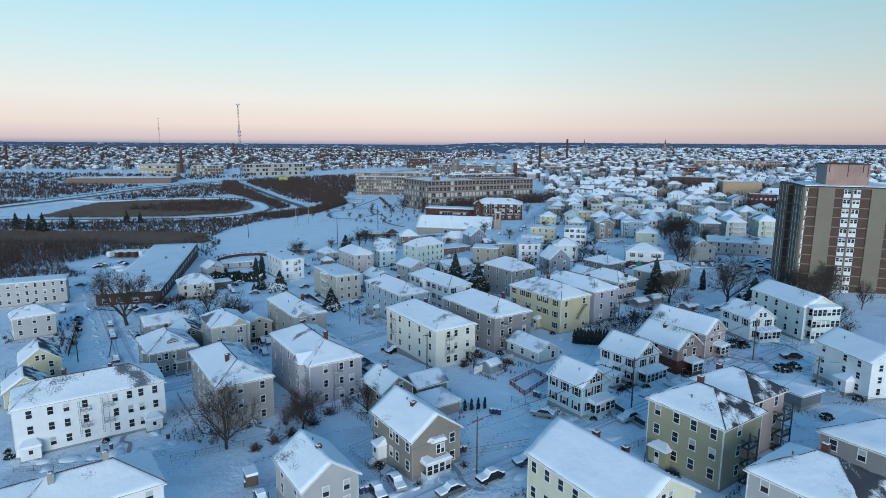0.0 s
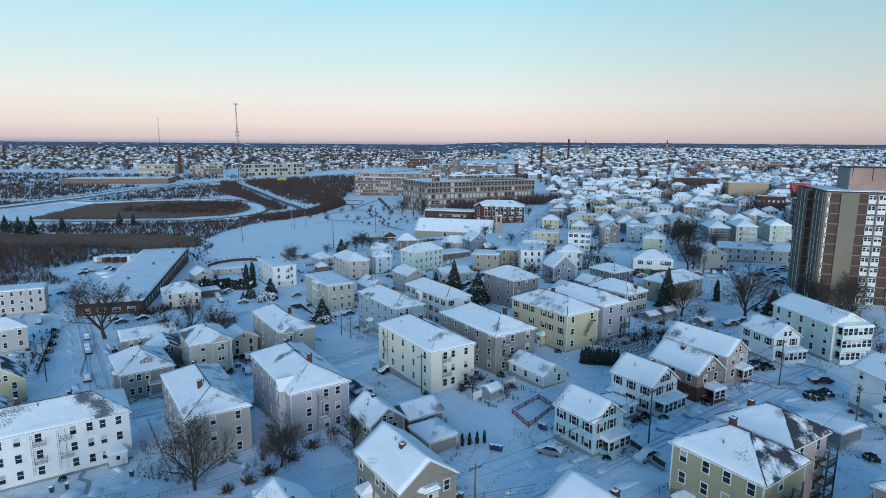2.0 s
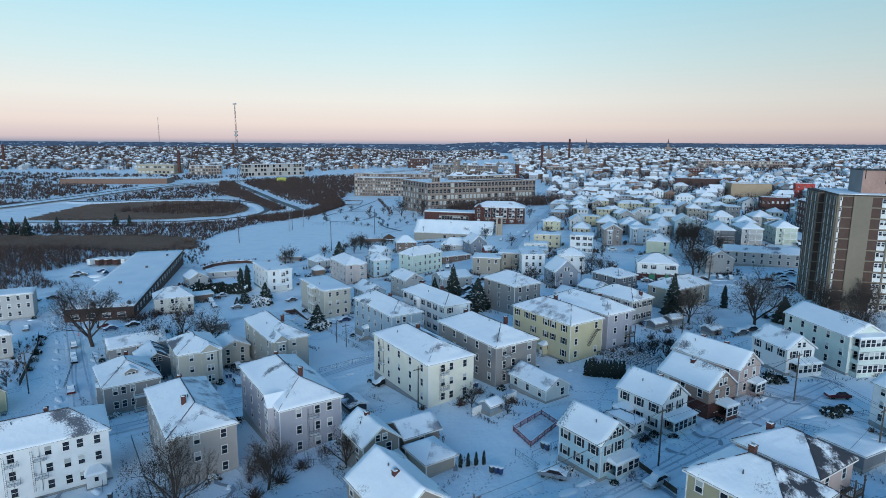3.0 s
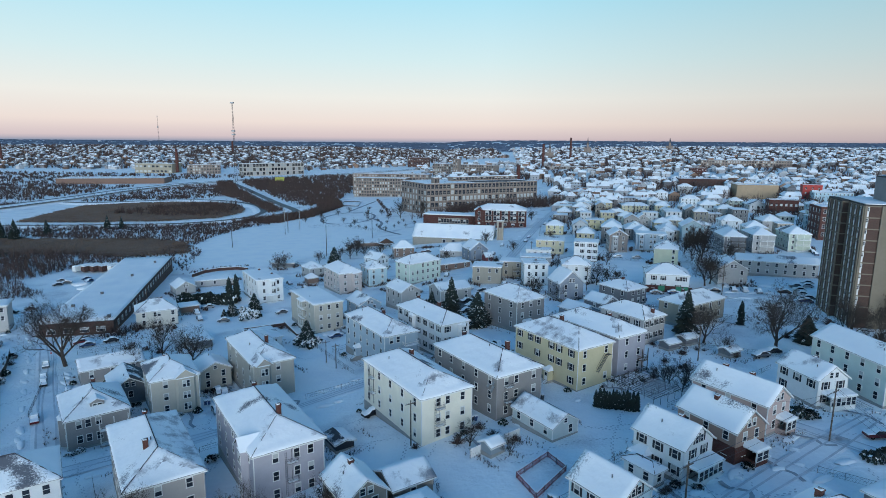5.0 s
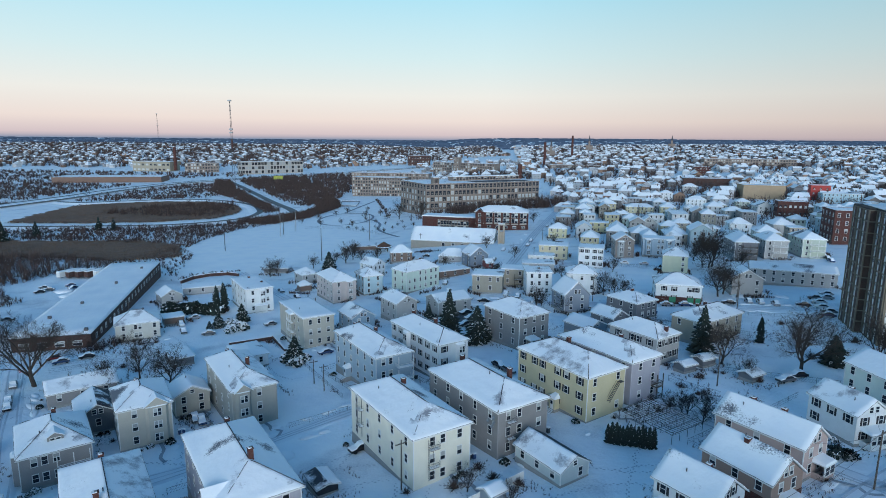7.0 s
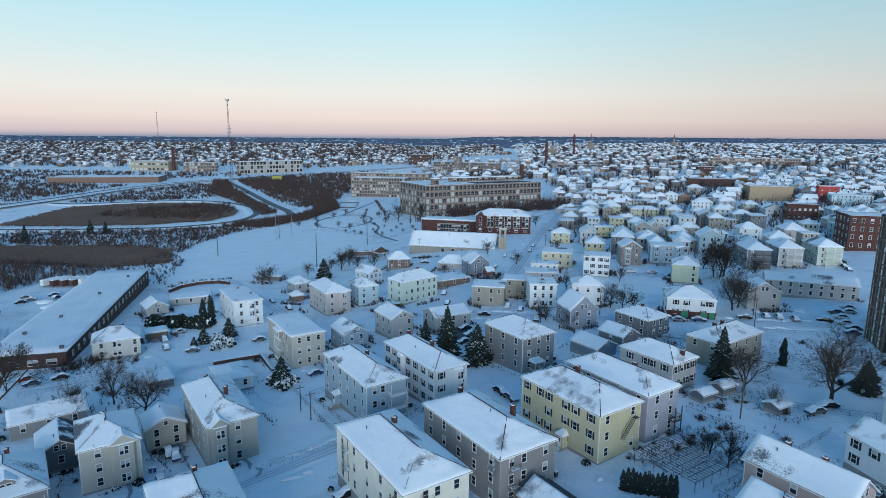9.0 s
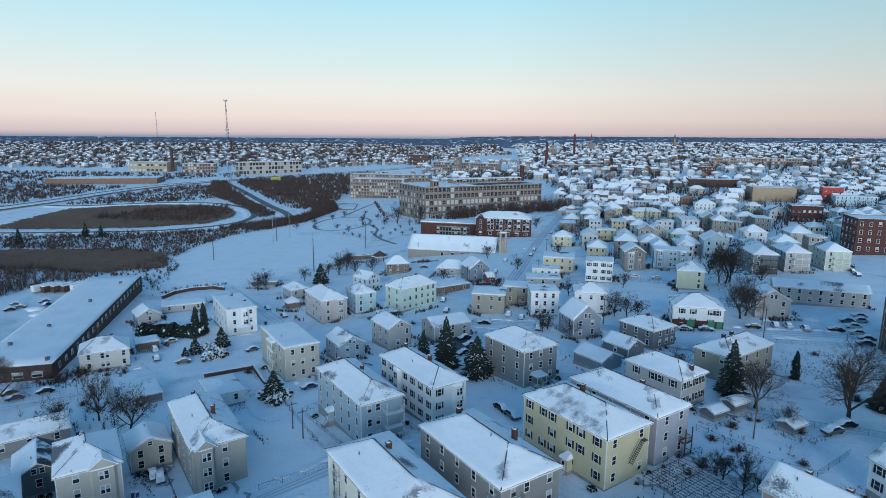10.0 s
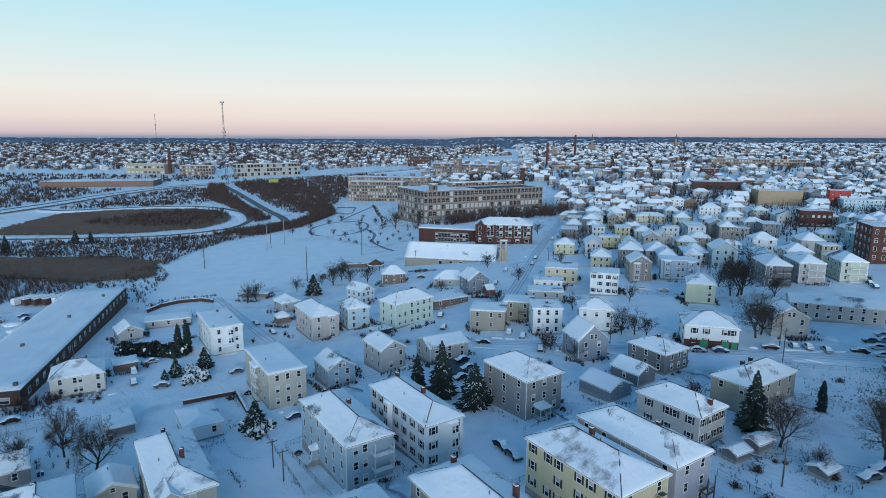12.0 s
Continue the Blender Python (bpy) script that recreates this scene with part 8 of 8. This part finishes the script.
for x, y in ((-50, 520), (-62, 512), (-72, 505), (-40, 515), (-55, 498), (-80, 520), (-30, 510), (-66, 530), (-48, 540), (-34, 530), (-88, 525), (-20, 545), (-60, 552), (-46, 560), (-30, 570), (-70, 565)):
    bare_tree(3, x, y, rb.uniform(0.5, 0.8), rb.uniform(0, 360), "slender bare sapling in the park")


# ---------------------------------------------------------------- what lies about every yard
def near_wall(hx, hy, rot, u, v):
    c, s = math.cos(radians(rot)), math.sin(radians(rot))
    return hx + c * u - s * v, hy + s * u + c * v


def clear(x, y, skip):
    """Whether a spot lies outside every other house."""
    for hx, hy, rot, w, l in NEAR_HOUSES:
        if (hx, hy) == skip:
            continue
        c, s = math.cos(radians(-rot)), math.sin(radians(-rot))
        u, v = c * (x - hx) - s * (y - hy), s * (x - hx) + c * (y - hy)
        if abs(u) < w / 2 + 1.2 and abs(v) < l / 2 + 1.2:
            return False
    return True


yard = random.Random(44)
for hx, hy, rot, w, l in list(NEAR_HOUSES):
    for _ in range(4):  # shrubs against the walls that face the light
        side = yard.random() < 0.5
        u = yard.uniform(-0.5, 0.5) * w if side else -w / 2 - yard.uniform(0.9, 2.2)
        v = -l / 2 - yard.uniform(0.9, 2.2) if side else yard.uniform(-0.5, 0.5) * l
        x, y = near_wall(hx, hy, rot, u, v)
        if clear(x, y, (hx, hy)):
            bush(yard.choice((2, 2, 0, 1)), x, y, yard.uniform(0.5, 1.1), yard.uniform(0.8, 1.2), yard.uniform(0, 360))
    a, b = near_wall(hx, hy, rot, -w / 2 - 3.2, -l / 2 - 1), near_wall(hx, hy, rot, -w / 2 - 3.2, l / 2 + 2)
    mid = ((a[0] + b[0]) / 2, (a[1] + b[1]) / 2)
    if yard.random() < 0.55 and all(clear(*p, (hx, hy)) for p in (a, b, mid)):
        fence([a, b], yard.uniform(1.0, 1.3), "wire", "low yard fence half sunk in snow", 4.2)
    a, b = near_wall(hx, hy, rot, -w / 2 - 3, l / 2 + 3.0), near_wall(hx, hy, rot, w / 2 + 3, l / 2 + 3.0)
    mid = ((a[0] + b[0]) / 2, (a[1] + b[1]) / 2)
    if yard.random() < 0.5 and all(clear(*p, (hx, hy)) for p in (a, b, mid)):
        fence([a, b], yard.uniform(1.0, 1.4), "wire", "low yard fence half sunk in snow", 4.2)
    x, y = near_wall(hx, hy, rot, w / 2 + 1.4, -l / 2 + 2.0)
    if clear(x, y, (hx, hy)) and yard.random() < 0.5:
        bin_(x, y, rot, yard.choice((M_BINB, M_BING)), "dark")
        bin_(x + 0.8, y + 0.2, rot, yard.choice((M_BINB, M_BING)), "dark")
    # a trodden path from the front wall to the street
    p = [near_wall(hx, hy, rot, w * 0.2 + yard.uniform(-1, 1), -l / 2 - 0.5 - 2.2 * i) for i in range(5)]
    p = [(x + yard.gauss(0, 0.35), y + yard.gauss(0, 0.35)) for x, y in p]
    if all(clear(x, y, (hx, hy)) for x, y in p):
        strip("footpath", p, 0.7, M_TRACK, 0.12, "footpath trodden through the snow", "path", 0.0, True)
    for _ in range(2):
        x, y = near_wall(hx, hy, rot, yard.uniform(-1, 1) * (w / 2 + 4), -l / 2 - yard.uniform(3, 6))
        if clear(x, y, (hx, hy)):
            pile(x, y, yard.uniform(0.6, 1.6), yard.uniform(0.5, 1.1), yard.uniform(0.4, 0.9), yard.uniform(0, 360))

# junk and vehicles in the lot beyond the left street
for x, y, c, a in ((-115.5, 188.5, "grey", 125), (-109.2, 178.6, "silver", 125), (-106.4, 174.6, "black", 125), (-92.8, 152.6, "red", 125), (-170, 247, "black", 10), (-166, 252, "grey", 10), (-186, 297, "black", 40), (-190, 306, "grey", 10), (-176, 305, "blue", 80), (-12, 151, "grey", 35), (-44, 150, "silver", 35), (14, 187, "black", 120), (16, 183, "grey", 120), (30, 246, "black", 80)):
    car(c, x, y, a)
# dark stone wall along the ditch and the long low walls of the snow lot
def low_wall(pts, h, m, label):
    for (ax, ay), (bx, by) in zip(pts[:-1], pts[1:]):
        ln, a = math.hypot(bx - ax, by - ay), math.degrees(math.atan2(by - ay, bx - ax))
        t = thing("low_wall", (ax + bx) / 2, (ay + by) / 2, gz((ax + bx) / 2, (ay + by) / 2), a, label, "wall", "low walls")
        part("wall", Mesh_box(-ln / 2, ln / 2, -0.35, 0.35, -1.5, h, m), t)
        part("snow_cap", Mesh_box(-ln / 2, ln / 2, -0.3, 0.3, h, h + 0.22, M_SNOW_THICK), t)


low_wall([(-131, 318), (-129.5, 328), (-124, 335), (-116, 338), (-109, 335)], 1.5, M_BRICK_DARK, "dark stone retaining wall with snow cap")
low_wall([(-70, 222), (-58, 229), (-50, 216)], 1.0, M_BRICK_DARK, "dark beam wall around a snow lot")
low_wall([(-84, 214), (-78, 202)], 1.2, M_BRICK_DARK, "dark beam wall around a snow lot")
# service wires from the poles to the houses
for i, (bx, by, bz) in ((0, (-2, 87, 7)), (0, (-15, 78, 5.5)), (1, (27, 102, 5.8)), (1, (41, 116.5, 5.6)), (1, (36, 90, 9)), (2, (60, 132, 6)), (2, (77, 142, 6)), (3, (76, 108, 7)), (3, (48, 87, 9)), (4, (-84, 112, 8)), (16, (-2, 139, 8))):
    cable(top(i, 0.0, 0.3), (bx, by, gz(bx, by) + bz), 0.5)

for x, y, c, a in ((-76, 298, "grey", 125), (-65.5, 286, "black", 125), (-64, 245, "grey", 35), (-96, 254.6, "silver", 35), (-0.4, 274.6, "black", 80), (-2, 291, "grey", 80), (1.5, 247, "grey", 35), (6.0, 240, "black", 35), (7.6, 233, "grey", 35), (5.6, 226, "black", 35), (-1.5, 241, "blue", 125), (-14.5, 368, "black", 0), (96, 240.5, "black", -15),
                   (184, 338, "black", -100), (179.5, 326.6, "grey", -100), (176.3, 318, "black", -100), (173.8, 311, "blue", -100), (-36.4, 211, "blue", 35), (-82, 234.4, "grey", 20), (127, 244, "grey", -20), (118, 235, "black", -20)):
    car(c, x, y, a)
for k, x, y, s, a in ((0, -51.6, 590, 1.9, 10), (1, -31.8, 595, 1.7, 100), (1, -60, 368, 1.2, 30), (3, -66, 368.5, 1.3, 80), (3, -75, 354, 1.3, 200), (1, -43, 372.7, 1.0, 60), (0, 58, 259, 0.9, 30), (1, 31, 243.5, 0.75, 20), (3, -91, 340, 1.6, 90), (0, 145, 349, 1.1, 10), (1, 112, 468, 1.4, 0), (3, -20, 262, 1.2, 0), (3, 20, 300, 1.3, 40), (3, 72, 300, 1.3, 80), (3, -3, 330, 1.2, 10), (3, 48, 290, 1.2, 300), (1, 128, 300, 1.0, 33), (1, 115, 320, 0.9, 70), (3, 60, 205, 1.2, 5)):
    bare_tree(k, x, y, s, a)
for x, y, c, a in ((30, 436, "black", 10), (68, 467, "grey", 75), (29, 369, "silver", 75), (44, 382, "black", 75), (22, 340, "grey", 75), (48, 400, "blue", 75)):
    car(c, x, y, a)
for k, x, y, s, a in ((1, 104, 166, 0.9, 0), (0, 114, 182, 0.9, 60), (1, 119, 168, 0.8, 120), (2, 100, 150, 0.7, 80), (3, 33, 345, 1.3, 0), (3, 20, 380, 1.5, 40), (3, 58, 380, 1.4, 80), (3, 72, 450, 1.6, 0), (3, 62, 500, 1.6, 50)):
    bare_tree(k, x, y, s, a)
for i in range(14):
    an = i * 2.4
    bare_tree(3, -103 + 36 * math.cos(an) * (0.5 + i / 20), 598 + 60 * math.sin(an) * (0.5 + i / 20), rb.uniform(0.9, 1.3), i * 40, "slender bare sapling in the park")
low_wall([(-132, 709), (-112, 707), (-117, 760), (-139, 762), (-132, 709)], 1.1, M_METAL, "low boards around an outdoor rink")

# ---------------------------------------------------------------- scrub, stalks and twigs along the lot lines
lots = random.Random(91)


def lot_scrub(houses, per, label, lo, hi):
    spots = []
    for hx, hy, hr in houses:
        rot = 35 if hy < 300 and hx < 75 else -12
        for _ in range(per):
            u0, v0 = lots.choice(((-1, 0), (1, 0), (0, 1), (0, -1)))
            reach = hr + lots.uniform(0.5, 3.5)
            ln = lots.uniform(3, 11)
            shift = lots.uniform(-hr, hr) * 0.6
            for k in range(int(ln / 0.55)):
                s = shift + k * 0.55 - ln / 2
                u, v = (u0 * reach * 0.8 + lots.gauss(0, 0.4), s) if u0 else (s, v0 * reach + lots.gauss(0, 0.4))
                x, y = near_wall(hx, hy, rot, u, v)
                if clear(x, y, None) and not any((x - a) ** 2 + (y - b) ** 2 < (r * 0.62) ** 2 for a, b, r in PLACED):
                    spots.append((x, y))
    brush(None, 0, 92 + per, label, lo, hi, "brush", spots)


lot_scrub([p for p in PLACED if p[1] < 235], 5, "dry stalks and twigs along the near lot lines", 0.4, 1.3)
lot_scrub([p for p in PLACED if 235 <= p[1] < 440], 6, "dry scrub and twigs between the farther lots", 0.7, 2.6)
clumps([(-420, 262), (-240, 286), (-210, 318), (-207, 345), (-240, 372), (-420, 372)], 1000, 77, "leafless trees beside the snow lot", 6, 11)
brush(None, 0, 99, "dark hedge line across the park", 2, 5, "brush", [(-98.7 + 35.7 * k / 70 + lots.gauss(0, 1), 775.5 - 166 * k / 70) for k in range(70)])
brush([(92.5, 217.9), (117.5, 224.0), (112, 204), (97.2, 194.9), (82.5, 195.9)], 330, 98, "rough stubble poking through thin snow", 0.3, 0.7)


def trellis(x, y, rot, w, l, label):
    """A grapevine arbour: posts, thin rails both ways, vines tangled over the top with snow on them."""
    t = thing("vine_trellis", x, y, gz(x, y), rot, label, "trellis")
    for i in range(5):
        for j in range(4):
            part("post", FENCE_POST, t, "", pose(-w / 2 + w * i / 4, -l / 2 + l * j / 3, 0) @ Matrix.Diagonal((1.2, 1.2, 1.6, 1)))
    for i in range(13):
        u = -w / 2 + w * i / 12
        part("rail", Mesh_box(u - 0.035, u + 0.035, -l / 2 - 0.3, l / 2 + 0.3, 2.0, 2.06, M_WOOD), t)
    for j in range(9):
        v = -l / 2 + l * j / 8
        part("crossrail", Mesh_box(-w / 2 - 0.3, w / 2 + 0.3, v - 0.035, v + 0.035, 2.065, 2.125, M_WOOD), t)
    rng, m, s = random.Random(17), Mesh(), Mesh()
    for _ in range(240):
        u, v, a = rng.uniform(-w / 2, w / 2), rng.uniform(-l / 2, l / 2), rng.uniform(0, 6.28)
        p, q = Vector((u, v, 2.13)), Vector((u + math.cos(a) * rng.uniform(0.5, 1.6), v + math.sin(a) * rng.uniform(0.5, 1.6), 2.13 + rng.uniform(-0.3, 0.35)))
        m.tube(p, q, 0.025, 0.01, M_BARK, 3)
        if rng.random() < 0.3:
            s.tube(p + Vector((0, 0, 0.06)), p.lerp(q, 0.6) + Vector((0, 0, 0.06)), 0.06, 0.03, M_SNOW_THICK, 4)
    tagged(part("vine", m, t), kind="stuff")
    tagged(part("snow_load", s, t), kind="stuff")


trellis(43.0, 151.5, 35, 9.5, 12.0, "bare grapevine trellis in a snowy yard")

for x, y, sz in ((49.3, 157.1, 0.8), (51.2, 151.5, 0.8), (47.5, 158.5, 0.7), (54, 152, 0.6), (70.2, 174.1, 1.0)):
    bare_tree(3, x, y, sz, x * 37, "small bare fruit tree in a yard")
for x, y, sz in ((56, 165.5, 1.1), (61, 176, 1.0), (65, 178, 0.9), (66.5, 177.5, 0.8), (74, 177, 1.0)):
    bush(2, x, y, sz, 0.9, x * 20)
fence([(60, 181), (68, 178), (80, 172), (92, 166)], 1.3, "wire", "thin wire fence across back yards")
fence([(-120, 203), (-108, 207.5), (-97, 213)], 1.3, "wire", "thin wire fence beside the shed road")
brush([(-118, 268), (-88, 262), (-88, 267), (-118, 273)], 70, 71, "dark twiggy undergrowth behind the hedge", 1.5, 3.2)
brush([(-106, 196), (-78, 186), (-74, 200), (-98, 210)], 50, 72, "dense leafless undergrowth round old trees", 1.0, 3.4)
brush([(-116, 214), (-108, 218), (-104, 226), (-112, 224)], 60, 73, "dense leafless brush by the shed corner", 1.0, 3.0)


# ---------------------------------------------------------------- the smooth ball field, and footprints in the yards
M_FIELD = snow_mat("field_snow", world_space=True, clean=0.115, relief=0.15)


def sports_field(poly, step=3.0):
    xs, ys = [p[0] for p in poly], [p[1] for p in poly]
    m, made = Mesh(), {}
    s_ = m.slot(M_FIELD)

    def at(i, j):
        if (i, j) not in made:
            x, y = min(xs) + i * step, min(ys) + j * step
            made[i, j] = len(m.v)
            m.v.append((x, y, gz(x, y) + 0.14))
        return made[i, j]
    for i in range(int((max(xs) - min(xs)) / step)):
        for j in range(int((max(ys) - min(ys)) / step)):
            if inside(min(xs) + (i + 0.5) * step, min(ys) + (j + 0.5) * step, poly):
                m.f.append((at(i, j), at(i + 1, j), at(i + 1, j + 1), at(i, j + 1)))
                m.mi.append(s_)
    me = m.data("sports_field")
    me.polygons.foreach_set("use_smooth", [True] * len(me.polygons))
    tagged(new("sports_field", me), "smooth untrodden snow over a ball field", "field", kind="structure")


sports_field([(-141, 338), (-168, 372), (-175, 396), (-176, 427), (-180, 466), (-176, 522), (-157, 564), (-136, 606), (-112, 608), (-80, 566), (-52, 570), (-42, 540), (-60, 492), (-58, 422), (-80, 381), (-96, 350), (-118, 340)])
# Footprints are flat faces; the shade of each hollow is put into this colour.
M_PRINT_SHADE = mat("footprint_shade", (0.56, 0.58, 0.62), 0.8, vary=0.2, scale=0.5)
feet = random.Random(321)
prints = Mesh()
for hx, hy, rot, w, l in NEAR_HOUSES:
    for _ in range(3):
        a = feet.uniform(0, 6.283)
        x, y = hx + math.cos(a) * (w / 2 + 3), hy + math.sin(a) * (l / 2 + 3)
        for k in range(feet.randrange(25, 70)):
            a += feet.gauss(0, 0.16)
            x, y = x + math.cos(a) * 0.62, y + math.sin(a) * 0.62
            if not clear(x, y, None):
                a += 0.5
                continue
            o = 0.18 if k % 2 else -0.18
            px, py, r_ = x - math.sin(a) * o, y + math.cos(a) * o, feet.uniform(0.13, 0.24)
            z = gz(px, py) + 0.11
            prints.face([(px + math.cos(a + q) * r_ * (1.5 if q in (0, 3.14) else 0.8), py + math.sin(a + q) * r_ * (1.5 if q in (0, 3.14) else 0.8), z) for q in (0, 1.0, 2.1, 3.14, 4.2, 5.2)], M_PRINT_SHADE)
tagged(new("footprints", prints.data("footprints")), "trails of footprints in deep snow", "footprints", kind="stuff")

# shovelled heaps, a plank fence and odds and ends before the long white tenement
for x, y, a in ((-74.5, 97.5, 1.5), (-70.0, 98.2, 1.9), (-66.2, 98.8, 1.2), (-62.5, 100.2, 2.1), (-58.8, 101.0, 1.6), (-56.0, 103.0, 1.4), (-53.8, 104.6, 1.2), (-60.0, 97.6, 1.1), (-50.5, 109.5, 1.0), (-72.0, 94.6, 1.3)):
    pile(x, y, a, a * 0.75, a * 0.55, x * 41)
fence([(-77.0, 93.6), (-64.0, 95.6), (-52.6, 99.4)], 1.1, "wire", "thin wire fence along a back yard", 3.0)
for x, y, a in ((-66.5, 101.2, 20), (-64.6, 102.2, 40), (-55.6, 106.2, 10)):
    bin_(x, y, a, M_BING, "dark grey")

# cluttered strip behind the grey corner house, across the street from the big tree
brush([(-137, 200), (-128, 192), (-118, 173), (-111, 160), (-116, 158), (-124, 172), (-135, 190)], 60, 81, "dark leafless thicket along a back fence", 1.2, 3.0, per=50)
fence([(-134, 199), (-126, 187), (-117, 171), (-109, 157)], 1.6, "board", "dark weathered board fence beside the street", 3.2)
for x, y, kind in ((-131, 196, 0), (-127, 190, 2), (-122.5, 182, 0), (-119, 176, 1), (-114.5, 168, 2)):
    bush(kind, x, y, 1.5, 1.0, x * 31)
brush([(-115, 213), (-108, 222), (-103, 232), (-108, 233), (-118, 219)], 40, 82, "dark leafless brush against the shed", 2.0, 4.5, per=60)
brush([(-230, 262), (-186, 262), (-178, 278), (-196, 290), (-240, 285)], 260, 83, "leafless trees along the lot", 2.5, 5.5)
for x, y in ((-132, 484), (-128, 512)):
    pole(x, y, 20, False, "tall steel lamp pole beside the ramp", "light_pole", 0.25, M_GALV)
